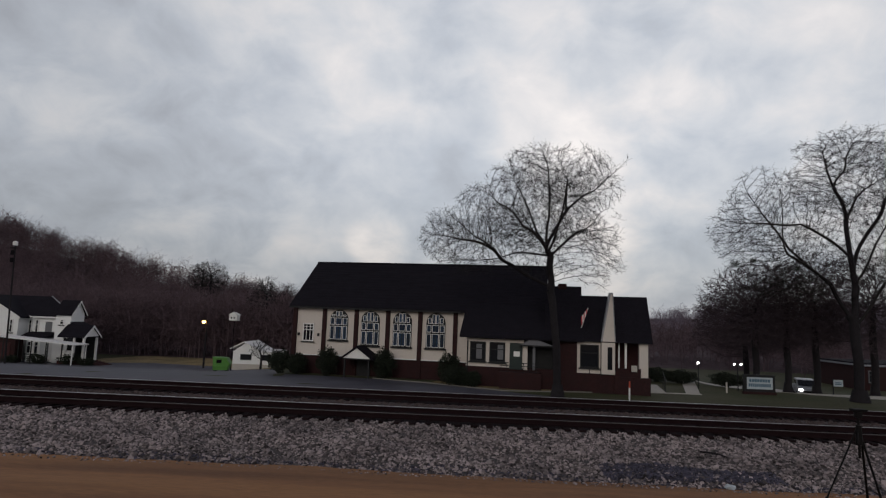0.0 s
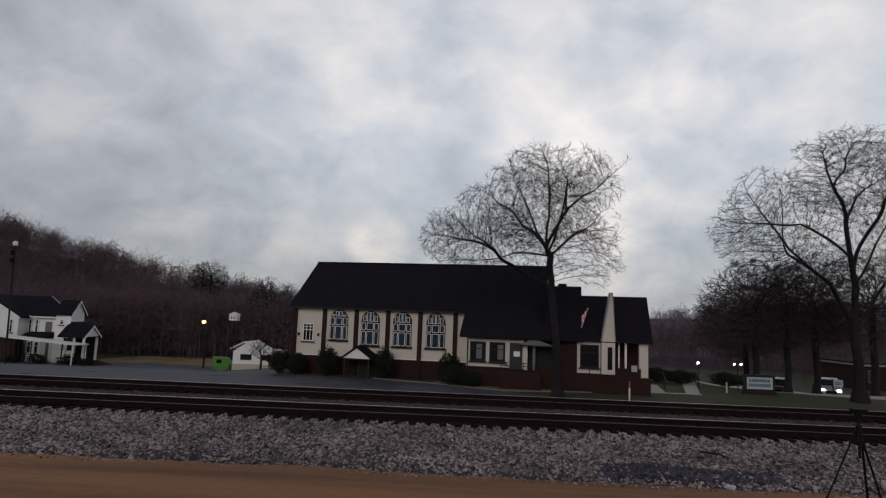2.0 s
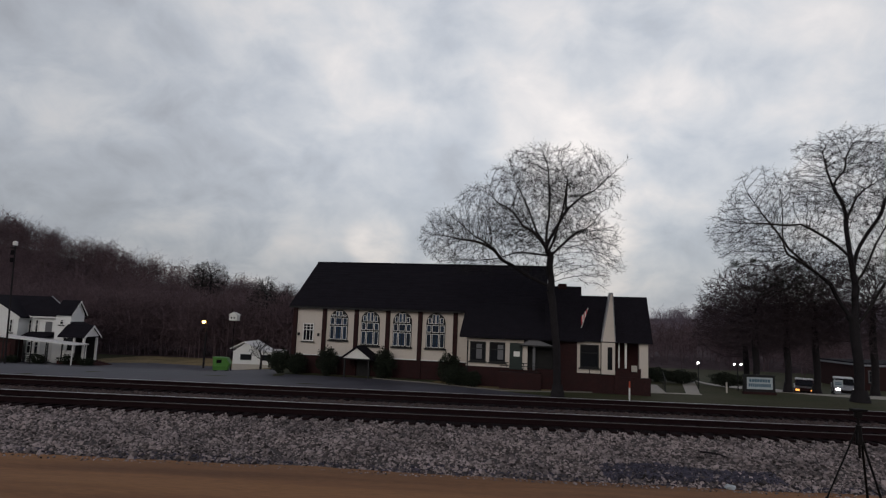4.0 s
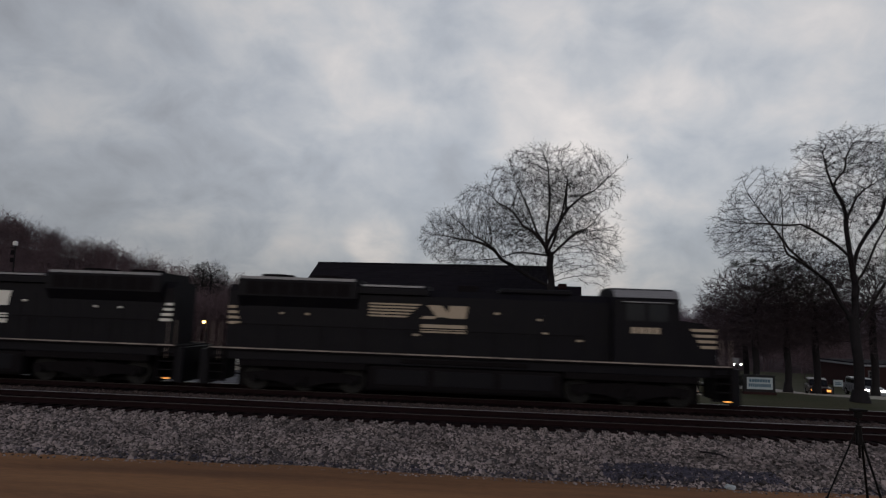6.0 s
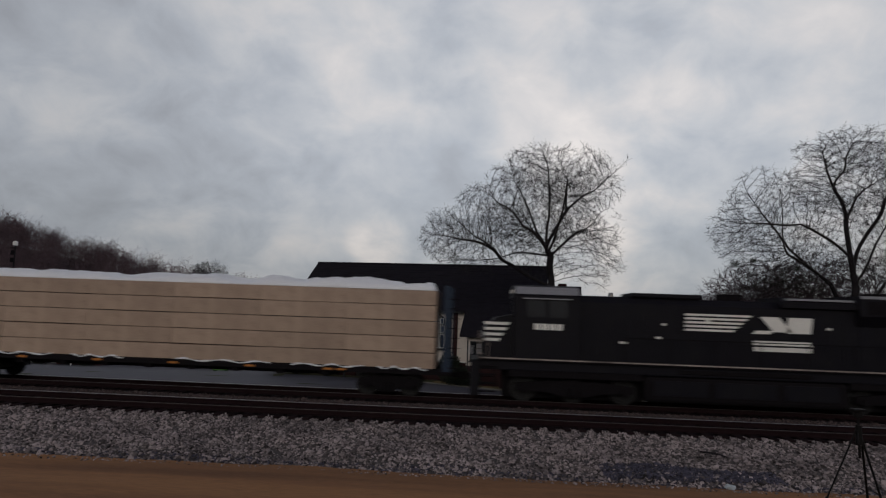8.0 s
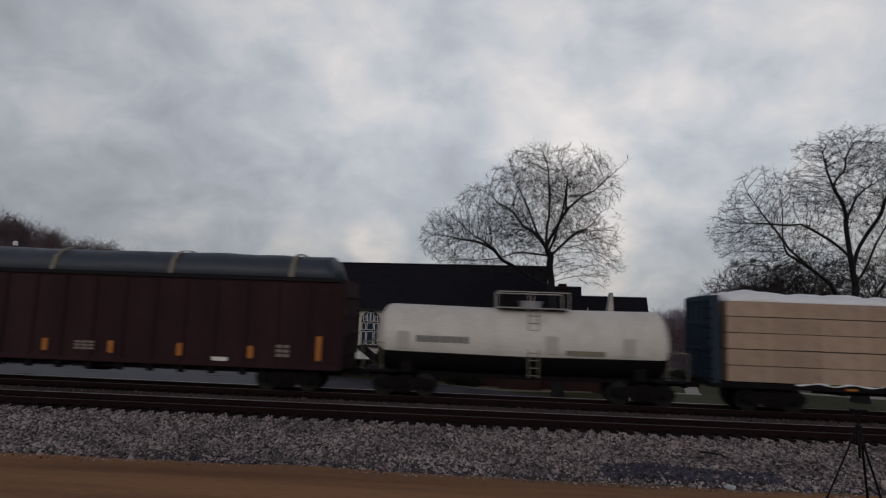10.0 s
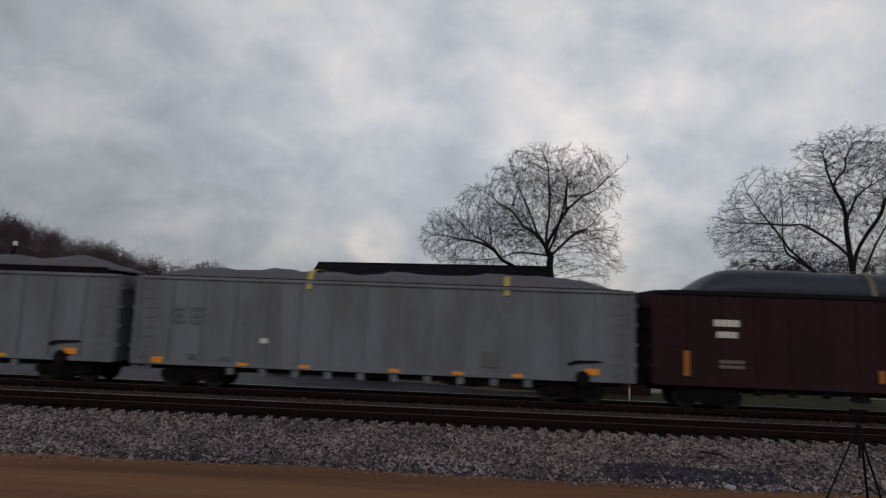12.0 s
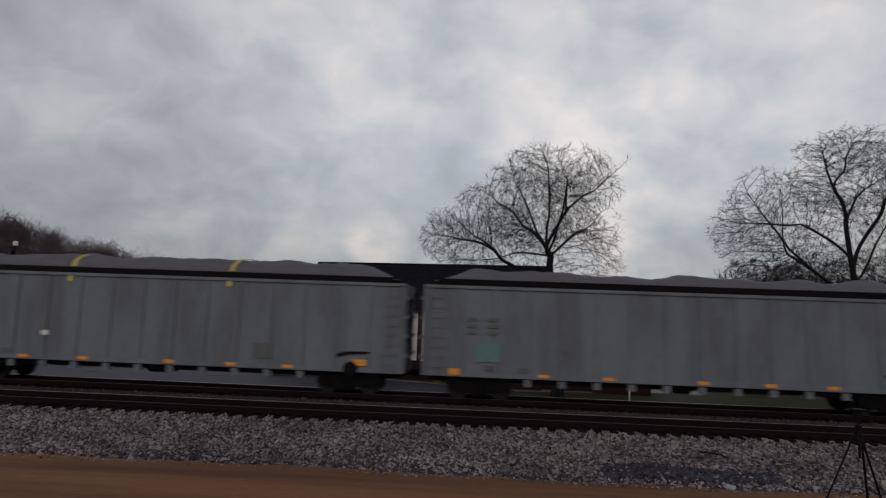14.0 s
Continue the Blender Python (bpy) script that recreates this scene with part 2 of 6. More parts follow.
M_signblue = mat("blue_grey_sign_writing", (0.06, 0.12, 0.17), 0.7, vary=0.15)
M_signwhite = mat("pale_sign_face", (0.40, 0.45, 0.48), 0.6, vary=0.1)
M_tripod = mat("black_tripod_metal", (0.006, 0.0055, 0.006), 0.6, 0.0, vary=0.1, spec=0.1)
M_dullhead = mat("dull_grey_rail_head", (0.10, 0.085, 0.08), 0.55, 0.6, vary=0.25, scale=2, fine=30, bump=0.05)
M_drygrass = mat("dry_tan_grass", (0.24, 0.18, 0.09), 0.95, vary=0.3, scale=0.4, fine=6, bump=0.6, stain=(0.10, 0.085, 0.04), stain_amount=0.7)
M_bluegravel = mat("dark_blue_grey_gravel", (0.056, 0.052, 0.074), 0.85, vary=0.3, scale=1.0, fine=30, bump=0.4, island=0.7)
M_sill = mat("grimy_pale_sill_stripe", (0.36, 0.30, 0.27), 0.7, vary=0.3, scale=0.6, fine=8, bump=0.03, stain=(0.06, 0.05, 0.05), stain_amount=0.9)
M_flagred = mat("flag_red_cloth", (0.45, 0.05, 0.06), 0.8, vary=0.1)
M_orangepost = mat("orange_marker_plastic", (0.40, 0.07, 0.035), 0.6, vary=0.1)
M_headlight = mat("lit_headlight", (1.0, 0.95, 0.9), 0.3, vary=0.0, bump=0, glow=9.0)
M_street = mat("lit_street_lamp", (1.0, 0.95, 0.9), 0.3, vary=0.0, bump=0, glow=10.0)
M_sodium = mat("lit_yard_lamp", (1.0, 0.5, 0.16), 0.3, vary=0.0, bump=0, glow=9.0)
M_carwhite = mat("white_car_paint", (0.22, 0.23, 0.26), 0.3, vary=0.04, bump=0, spec=0.5)
M_carred = mat("dark_red_car_paint", (0.024, 0.007, 0.008), 0.3, vary=0.04, bump=0, spec=0.5)


# ---- building blocks ----
def box(bm, x0, x1, y0, y1, z0, z1, m=None, bevel=0.0):
    r = bmesh.ops.create_cube(bm, size=1.0)
    t = Matrix.Translation(((x0 + x1) / 2, (y0 + y1) / 2, (z0 + z1) / 2)) @ Matrix.Diagonal((abs(x1 - x0), abs(y1 - y0), abs(z1 - z0), 1))
    bmesh.ops.transform(bm, matrix=(m @ t) if m else t, verts=r["verts"])
    if bevel:
        es = list({e for v in r["verts"] for e in v.link_edges})
        bmesh.ops.bevel(bm, geom=es, offset=bevel, segments=2, affect="EDGES", profile=0.5)


def rod(bm, a, b, r0, r1=None, seg=8):
    a, b = Vector(a), Vector(b)
    r1 = r0 if r1 is None else r1
    d = b - a
    r = bmesh.ops.create_cone(bm, cap_ends=True, segments=seg, radius1=r0, radius2=r1, depth=d.length)
    bmesh.ops.transform(bm, matrix=Matrix.Translation((a + b) / 2) @ d.to_track_quat("Z", "Y").to_matrix().to_4x4(), verts=r["verts"])


def prism(bm, pts, lo, hi, axis="y"):
    """A slab: the outline pts, pulled from lo to hi along the axis."""
    def at(a, b, h):
        return {"x": (h, a, b), "y": (a, h, b), "z": (a, b, h)}[axis]
    va = [bm.verts.new(at(a, b, lo)) for a, b in pts]
    vb = [bm.verts.new(at(a, b, hi)) for a, b in pts]
    n = len(pts)
    bm.faces.new(va)
    bm.faces.new(vb[::-1])
    for i in range(n):
        bm.faces.new((va[i], vb[i], vb[(i + 1) % n], va[(i + 1) % n]))
    bmesh.ops.recalc_face_normals(bm, faces=bm.faces)


def finish(bm, name, material, smooth=False):
    me = bpy.data.meshes.new(name)
    bmesh.ops.recalc_face_normals(bm, faces=bm.faces)
    bm.to_mesh(me)
    bm.free()
    if smooth:
        me.polygons.foreach_set("use_smooth", [True] * len(me.polygons))
    me.materials.append(material)
    return me


def part(name, bm, material, parent, label="", smooth=False):
    ob = new(name, finish(bm, name, material, smooth))
    ob.parent = parent
    return tagged(ob, label)


def boxpart(name, dims, material, parent, label="", bevel=0.0, m=None):
    bm = bmesh.new()
    box(bm, *dims, m=m, bevel=bevel)
    return part(name, bm, material, parent, label)


def thing(name, place, label, category, group="", kind=""):
    ob = new(name)
    ob.matrix_world = place
    return tagged(ob, label, category, group, kind)


def raw_mesh(name, verts, faces, material, smooth=False):
    """Fast mesh from arrays: verts (n, 3), faces (m, k)."""
    verts, faces = np.asarray(verts, np.float32), np.asarray(faces, np.int32)
    me = bpy.data.meshes.new(name)
    k = faces.shape[1]
    me.vertices.add(len(verts))
    me.vertices.foreach_set("co", verts.ravel())
    me.loops.add(faces.size)
    me.loops.foreach_set("vertex_index", faces.ravel())
    me.polygons.add(len(faces))
    me.polygons.foreach_set("loop_start", np.arange(0, faces.size, k, dtype=np.int32))
    me.update(calc_edges=True)
    if smooth:
        me.polygons.foreach_set("use_smooth", [True] * len(faces))
    me.materials.append(material)
    return me


# ---- ground ----
FAR, NEAR = 25.73, 21.21      # centre lines of the two tracks


def smooth01(t):
    t = np.clip(t, 0, 1)
    return t * t * (3 - 2 * t)


def ground_z(x, y):
    """The height of the ground: a dirt bank under the camera, the railway bed, and low land past it."""
    x, y = np.asarray(x, float), np.asarray(y, float)
    bank = np.interp(y, [-5000, 0, 15.8, 17.5, 28.6, 34.0, 5000], [1.7, 1.7, -0.72, -0.80, -0.80, -2.0, -2.0])
    low = -1.4 * smooth01((y - 46) / 20) * smooth01((-12 - x) / 16)
    low = low - 1.4 * smooth01((y - 51) / 13) * smooth01((x - 20) / 10)
    ridge = np.interp(x, [-400, -200, -128, -111, -92, -80, -64, -49, -36, -20], [36, 28, 22, 18, 13, 10.3, 7.2, 4.8, 1.8, 0.0])
    hill = ridge * smooth01((y - 84) / 66) * (1 - smooth01((y - 165) / 160))
    away = np.interp(x, [20, 60, 90, 131, 204, 330, 600], [0, 1, 3, 9, 13, 18, 22])
    hill = hill + away * smooth01((y - 130) / 170)
    return bank + low + hill


def make_ground():
    xs = np.concatenate([np.linspace(-4000, -300, 12), np.linspace(-280, -40, 49), np.linspace(-38, 50, 89), np.linspace(55, 330, 56), np.linspace(400, 4000, 10)])
    ys = np.concatenate([np.linspace(-4000, -40, 10), np.linspace(-30, 10, 21), np.linspace(10.5, 36, 52), np.linspace(37, 80, 44), np.linspace(84, 380, 75), np.linspace(420, 4500, 12)])
    gx, gy = np.meshgrid(xs, ys)
    gz = ground_z(gx, gy)
    rough = np.array([noise.noise((x * 0.35, y * 0.35, 3)) for x, y in zip(gx.ravel(), gy.ravel())]).reshape(gx.shape)
    gz = gz + rough * np.where(gy < 16, 0.05, 0.04)
    nx, ny = len(xs), len(ys)
    i = np.arange(nx * ny).reshape(ny, nx)
    faces = np.stack([i[:-1, :-1], i[:-1, 1:], i[1:, 1:], i[1:, :-1]], -1).reshape(-1, 4)
    me = raw_mesh("ground", np.stack([gx, gy, gz], -1).reshape(-1, 3), faces, M_grass, True)
    me.materials.append(M_dirt)
    me.materials.append(M_forest)
    cy = gy[:-1, :-1].ravel()
    cx = gx[:-1, :-1].ravel()
    hill = (cy > np.where(cx < -10, 78, 95)) & (cy < 1500)
    index = np.where(cy < 30, 1, np.where(hill & (cy > 60), 2, 0)).astype(np.int32)
    me.polygons.foreach_set("material_index", index)
    tagged(new("ground", me), "orange dirt bank, winter grass and wooded hillsides", "ground", kind="structure")


def sheet(name, outline, lift, material, label, category, step=1.5):
    """A thin paved surface that follows the ground inside the outline."""
    bm = bmesh.new()
    vs = [bm.verts.new((x, y, 0)) for x, y in outline]
    bm.faces.new(vs)
    xs, ys = [p[0] for p in outline], [p[1] for p in outline]
    for axis, lo, hi in ((0, min(xs), max(xs)), (1, min(ys), max(ys))):
        k = lo + step
        while k < hi:
            co, no = ((k, 0, 0), (1, 0, 0)) if axis == 0 else ((0, k, 0), (0, 1, 0))
            bmesh.ops.bisect_plane(bm, geom=bm.verts[:] + bm.edges[:] + bm.faces[:], plane_co=co, plane_no=no)
            k += step
    for v in bm.verts:
        v.co.z = float(ground_z(v.co.x, v.co.y)) + lift
    ext = bmesh.ops.extrude_face_region(bm, geom=bm.faces[:])
    for v in ext["geom"]:
        if isinstance(v, bmesh.types.BMVert):
            v.co.z -= 0.25
    return tagged(new(name, finish(bm, name, material)), label, category, kind="structure")


# ---- railway ----
def stones(name, count, region, size, material, height, label, seed, cribs=False):
    """Loose broken stones scattered over a strip: x0, x1, y0, y1."""
    bm = bmesh.new()
    bmesh.ops.create_icosphere(bm, subdivisions=1, radius=1.0)
    v0 = np.array([v.co[:] for v in bm.verts])
    bm.verts.ensure_lookup_table()
    f0 = np.array([[v.index for v in f.verts] for f in bm.faces])
    bm.free()
    rng = np.random.default_rng(seed)
    x = rng.uniform(region[0], region[1], count)
    y = rng.uniform(region[2], region[3], count)
    if cribs:
        x = -36.0 + 0.51 * (np.round((x + 36.0) / 0.51) + 0.5) + rng.uniform(-0.13, 0.13, count)
        y = region[3] - (region[3] - region[2]) * rng.random(count) ** 0.7
    s = rng.uniform(size[0], size[1], count) * np.where(rng.random(count) < 0.12, 1.5, 1.0)
    shape = rng.uniform(0.6, 1.35, (count, 3)) * np.array([1.3, 1.0, 0.55])
    q = rng.normal(size=(count, 4)) * np.array([1.0, 0.28, 0.28, 1.0])
    q /= np.linalg.norm(q, axis=1, keepdims=True)
    w, a, b, c = q.T
    rot = np.stack([1 - 2 * (b * b + c * c), 2 * (a * b - c * w), 2 * (a * c + b * w), 2 * (a * b + c * w), 1 - 2 * (a * a + c * c), 2 * (b * c - a * w), 2 * (a * c - b * w), 2 * (b * c + a * w), 1 - 2 * (a * a + b * b)], -1).reshape(-1, 3, 3)
    jit = 1 + rng.uniform(-0.22, 0.22, (count, len(v0), 1))
    v = (v0[None] * jit * shape[:, None, :]) @ np.transpose(rot, (0, 2, 1)) * s[:, None, None]
    z = height(x, y) + s * rng.uniform(-0.1, 0.55, count)
    v = v + np.stack([x, y, z], -1)[:, None, :]
    f = f0[None] + (np.arange(count) * len(v0))[:, None, None]
    me = raw_mesh(name, v.reshape(-1, 3), f.reshape(-1, 3), material)
    return tagged(new(name, me), label, "stones", kind="stuff")


def bed_z(x, y):
    """The ballast surface across both tracks."""
    x, y = np.asarray(x, float), np.asarray(y, float)
    z = np.interp(y, [15.3, 15.9, 17.2, 19.2, 19.75, 22.6, 24.3, 27.1, 28.0, 30.5], [-0.78, -0.62, -0.50, -0.36, -0.27, -0.24, -0.24, -0.22, -0.26, -1.3])
    return z + 0.05 * np.sin(x * 0.9 + y * 2.1) * np.exp(-((y - 17) / 2) ** 2) + 0.03 * np.sin(x * 2.3 - y) * np.exp(-((y - 17) / 2) ** 2)


def make_bed():
    xs, ys = np.linspace(-90, 90, 361), np.linspace(15.3, 30.5, 62)
    gx, gy = np.meshgrid(xs, ys)
    gz = bed_z(gx, gy)
    i = np.arange(gx.size).reshape(gx.shape)
    faces = np.stack([i[:-1, :-1], i[:-1, 1:], i[1:, 1:], i[1:, :-1]], -1).reshape(-1, 4)
    ob = new("ballast_bed", raw_mesh("ballast_bed", np.stack([gx, gy, gz], -1).reshape(-1, 3), faces, M_ballast, True))
    # near-black strip of bed along each track
    ob.data.materials.append(M_darkbed)
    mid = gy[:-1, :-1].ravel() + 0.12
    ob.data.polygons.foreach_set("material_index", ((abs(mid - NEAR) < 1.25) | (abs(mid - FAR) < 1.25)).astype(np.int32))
    tagged(ob, "grey crushed stone railway bed", "ballast", kind="structure")


RAILTOP, TIETOP = 0.0, -0.185


def make_rail(parent, y, head):
    prof = [(-0.076, -0.185), (0.076, -0.185), (0.076, -0.172), (0.012, -0.150), (0.010, -0.050), (0.037, -0.040), (0.037, -0.006), (-0.037, -0.006), (-0.037, -0.040), (-0.010, -0.050), (-0.012, -0.150), (-0.076, -0.172)]
    bm = bmesh.new()
    prism(bm, [(y + a, b) for a, b in prof], -120, 120, "x")
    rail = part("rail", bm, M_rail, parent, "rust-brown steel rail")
    bm = bmesh.new()
    prism(bm, [(y - 0.039, -0.013), (y + 0.039, -0.013), (y + 0.039, -0.006), (y + 0.030, 0.0), (y - 0.030, 0.0), (y - 0.039, -0.006)], -120, 120, "x")
    part("rail_head", bm, head, rail, "running surface of the rail")


def make_track(y, seed):
    tr = thing("railway_track", Matrix.Identity(4), "steel rails spiked to dark creosoted wooden ties", "railway track", "two parallel tracks", "structure")
    for s in (-0.7525, 0.7525):
        # near rail of each pair gets the darker, rougher head
        make_rail(tr, y + s, M_railtop if s > 0 else M_dullhead)
    bm = bmesh.new()
    box(bm, -0.115, 0.115, -1.3, 1.3, -0.365, TIETOP, bevel=0.012)
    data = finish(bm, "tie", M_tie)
    rng = random.Random(seed)
    n = 0
    x = -36.0
    while x < 36:
        t = new("tie", data)
        t.parent = tr
        t.matrix_basis = pose(x + rng.uniform(-0.03, 0.03), y + rng.uniform(-0.05, 0.05), rng.uniform(-0.012, 0.0), 0, 0, rng.uniform(-1.2, 1.2))
        x += 0.51
        n += 1


# ---- the church ----
CHURCH = pose(-15.8, 52.3, -2.0, 0, 0, -8)


def arch_pts(u0, u1, w0, w1, n=10):
    """The outline of a round-headed opening."""
    r, c = (u1 - u0) / 2, (u0 + u1) / 2
    return [(u0, w0), (u1, w0)] + [(c + r * math.cos(math.pi * i / n), w1 - r + r * math.sin(math.pi * i / n)) for i in range(n + 1)]


def arched_window(parent, u0, u1, w0, w1):
    """White tracery over stained glass: side lights, centre lights and a fan head."""
    r, c = (u1 - u0) / 2, (u0 + u1) / 2
    bm = bmesh.new()
    prism(bm, arch_pts(u0, u1, w0, w1), -0.04, 0.05)
    win = part("window", bm, M_darktrim, parent, "round-headed stained glass window with white tracery")
    bm = bmesh.new()
    box(bm, u0 - 0.12, u1 + 0.12, -0.16, 0.0, w0 - 0.14, w0 - 0.01)
    part("window_sill", bm, M_darktrim, win)
    third = (u1 - u0) / 3
    cols = [(u0 + 0.05, u0 + third - 0.10), (u0 + third - 0.02, u1 - third + 0.02), (u1 - third + 0.10, u1 - 0.05)]
    rows = [(w0 + 0.06, w0 + 1.20), (w0 + 1.32, w0 + 1.94)]
    panes = [(a, b, lo, hi) for a, b in cols for lo, hi in rows]
    mid0, mid1 = cols[1]
    panes += [(mid0, c - 0.02, rows[1][1] + 0.12, w1 - 0.12), (c + 0.02, mid1, rows[1][1] + 0.12, w1 - 0.12), (cols[0][0] + 0.12, cols[0][1], rows[1][1] + 0.12, w1 - 0.42), (cols[2][0], cols[2][1] - 0.12, rows[1][1] + 0.12, w1 - 0.42)]
    for a, b, lo, hi in panes:
        boxpart("pane", (a + 0.03, b - 0.03, -0.065, -0.045, lo + 0.03, hi - 0.03), M_pane, win)
        bm = bmesh.new()
        t = 0.04
        for q in ((a, a + t, lo, hi), (b - t, b, lo, hi), (a + t, b - t, lo, lo + t), (a + t, b - t, hi - t, hi)):
            box(bm, q[0], q[1], -0.10, -0.05, q[2], q[3])
        part("pane_frame", bm, M_trim, win, "white painted wooden glazing frame")
        # dark leading inside each light
        bm = bmesh.new()
        tall = hi - lo
        for k in range(1, 4 if tall > 0.9 else 2):
            z = lo + k * tall / (4 if tall > 0.9 else 2)
            box(bm, a + t, b - t, -0.075, -0.064, z - 0.012, z + 0.012)
        if b - a > 0.34:
            box(bm, (a + b) / 2 - 0.03, (a + b) / 2 + 0.03, -0.078, -0.063, lo + t, hi - t)
        part("leading", bm, M_darktrim, win, "dark lead strips")


def sash_window(parent, u0, u1, w0, w1, v, frame_mat, bars=True):
    bm = bmesh.new()
    t = 0.09
    for q in ((u0, u0 + t, w0, w1), (u1 - t, u1, w0, w1), (u0 + t, u1 - t, w0, w0 + t), (u0 + t, u1 - t, w1 - t, w1), (u0 + t, u1 - t, w0 + 0.62 * (w1 - w0), w0 + 0.62 * (w1 - w0) + 0.06)):
        box(bm, q[0], q[1], v - 0.10, v - 0.002, q[2], q[3])
    win = part("window", bm, frame_mat, parent)
    boxpart("pane", (u0 + t, u1 - t, v - 0.05, v - 0.03, w0 + t, w1 - t), M_glass, win)
    boxpart("window_sill", (u0 - 0.1, u1 + 0.1, v - 0.18, v - 0.002, w0 - 0.10, w0), M_darktrim, win)
    if bars:
        bm = bmesh.new()
        for k in (1 / 3, 2 / 3):
            u = u0 + k * (u1 - u0)
            box(bm, u - 0.025, u + 0.025, v - 0.075, v - 0.052, w0 + t, w1 - t)
        box(bm, u0 + t, u1 - t, v - 0.08, v - 0.055, w0 + 0.8 * (w1 - w0), w0 + 0.8 * (w1 - w0) + 0.04)
        part("glazing_bar", bm, M_trim, win, "white glazing bars")


def make_church():
    ch = thing("church", CHURCH, "cream stucco and red brick church with a steep dark shingle roof", "church")
    EAVE, RIDGE = 5.85, 10.3
    # nave: brick base, stucco upper wall
    bm = bmesh.new()
    box(bm, 0, 22, 0.02, 11, 0, 1.6)
    part("brick_base", bm, M_brick, ch, "red brick wall base")
    bm = bmesh.new()
    box(bm, 0.03, 22, 0.05, 10.9, 1.6, EAVE)
    part("wall", bm, M_wall, ch, "cream stucco wall")
    boxpart("plinth_cap", (0.0, 15.6, -0.06, 0.05, 1.58, 1.66), M_trim, ch)
    for side in (0.03, 21.6):
        bm = bmesh.new()
        prism(bm, [(0.05, EAVE), (10.9, EAVE), (5.5, RIDGE - 0.12)], side, side + 0.35, "x")
        part("gable_wall", bm, M_wall, ch)
    for u in (-0.05, 2.72, 5.68, 8.55, 11.42, 14.5):
        boxpart("pier", (u, u + 0.36, -0.16, 0.3, 0, EAVE - 0.02), M_brick, ch, "red brick pier", 0.02)
    # one roof plane runs on over the wing
    TOP = EAVE + 0.36
    k = (RIDGE - TOP) / 5.5
    bm = bmesh.new()
    prism(bm, [(-0.4, TOP - 0.4 * k), (5.5, RIDGE), (11.4, TOP - 0.4 * k), (11.4, TOP - 0.4 * k - 0.16), (5.5, RIDGE - 0.25), (-0.4, TOP - 0.4 * k - 0.16)], -0.35, 22.3, "x")
    roof = part("roof", bm, M_roof, ch, "dark charcoal shingle roof")
    boxpart("ridge_cap", (-0.35, 22.3, 5.36, 5.64, RIDGE - 0.05, RIDGE + 0.06), M_roof, roof)
    for i in range(18):
        v = -0.4 + i * 0.335
        bm = bmesh.new()
        z = TOP + v * k + 0.005
        prism(bm, [(v, z), (v + 0.32, z + 0.32 * k - 0.0), (v + 0.32, z + 0.32 * k + 0.012), (v, z + 0.035)], -0.35, 22.3, "x")
        part("shingle_course", bm, M_roof, roof)
    bm = bmesh.new()
    prism(bm, [(-0.4, TOP - 0.4 * k - 0.02), (5.5, RIDGE - 0.02), (11.4, TOP - 0.4 * k - 0.02), (11.4, TOP - 0.4 * k - 0.3), (5.5, RIDGE - 0.42), (-0.4, TOP - 0.4 * k - 0.3)], 22.3, 22.36, "x")
    part("barge_board", bm, M_trim, ch, "pale weathered barge board")
    boxpart("gutter", (-0.35, 15.4, -0.52, -0.4, TOP - 0.52, TOP - 0.38), M_darktrim, ch)
    # windows
    sash_window(ch, 0.9, 1.93, 2.78, 4.36, 0.04, M_trim)
    for u in (0.45, 2.3):
        boxpart("wall_lamp", (u, u + 0.16, -0.16, 0.04, 3.25, 3.5), M_darktrim, ch, bevel=0.02)
    for u in (3.42, 6.32, 9.2, 12.15):
        arched_window(ch, u, u + 1.66, 2.66 if u > 4 else 3.0, 5.64)
    # side entrance porch with a small gable
    bm = bmesh.new()
    prism(bm, [(5.5, 1.62), (7.95, 1.62), (6.72, 2.5)], -2.0, -1.9)
    porch = part("entrance_porch", bm, M_trim, ch, "small gabled entrance porch")
    for sgn in (-1, 1):
        bm = bmesh.new()
        c = 6.72
        prism(bm, [(c, 2.66), (c + sgn * 1.45, 1.62), (c + sgn * 1.45, 1.50), (c, 2.52)], -2.2, 0.0)
        part("porch_roof", bm, M_roof, porch)
    for u in (5.6, 7.7):
        boxpart("porch_post", (u, u + 0.14, -2.0, -1.86, 0, 1.6), M_darktrim, porch)
    boxpart("cellar_door", (6.1, 7.3, -0.08, 0.0, 0, 1.5), M_darktrim, porch)
    boxpart("porch_lintel", (5.5, 7.95, -2.05, -1.86, 1.52, 1.62), M_darktrim, porch)
    # wing under the running-on roof
    W0, W1, V = 16.0, 24.0, -2.5
    bm = bmesh.new()
    box(bm, W0, W1, V, 0.0, 0, 1.55)
    part("brick_base", bm, M_brick, ch, "red brick wall base")
    bm = bmesh.new()
    box(bm, W0 + 0.03, 20.6, V + 0.03, 0.0, 1.55, 3.75)
    part("wall", bm, M_wall, ch)
    bm = bmesh.new()
    prism(bm, [(V + 0.03, 3.7), (0.0, 5.8), (0.0, 3.7)], W0 + 0.03, W0 + 0.3, "x")
    part("wall", bm, M_wall, ch)
    bm = bmesh.new()
    lo = TOP + (V - 0.35) * k
    lo2 = TOP + (V - 0.6) * k
    prism(bm, [(V - 0.6, lo2 + 0.06), (0.4, TOP + 0.4 * k + 0.06), (0.4, TOP + 0.4 * k - 0.1), (V - 0.6, lo2 - 0.10)], 15.55, 25.2, "x")
    part("wing_roof", bm, M_roof, ch, "dark shingle roof running on over the wing")
    rod_bm = bmesh.new()
    rod(rod_bm, (16.15, V - 0.08, 0.3), (16.15, V - 0.08, 3.6), 0.05)
    part("downpipe", rod_bm, M_darktrim, ch)
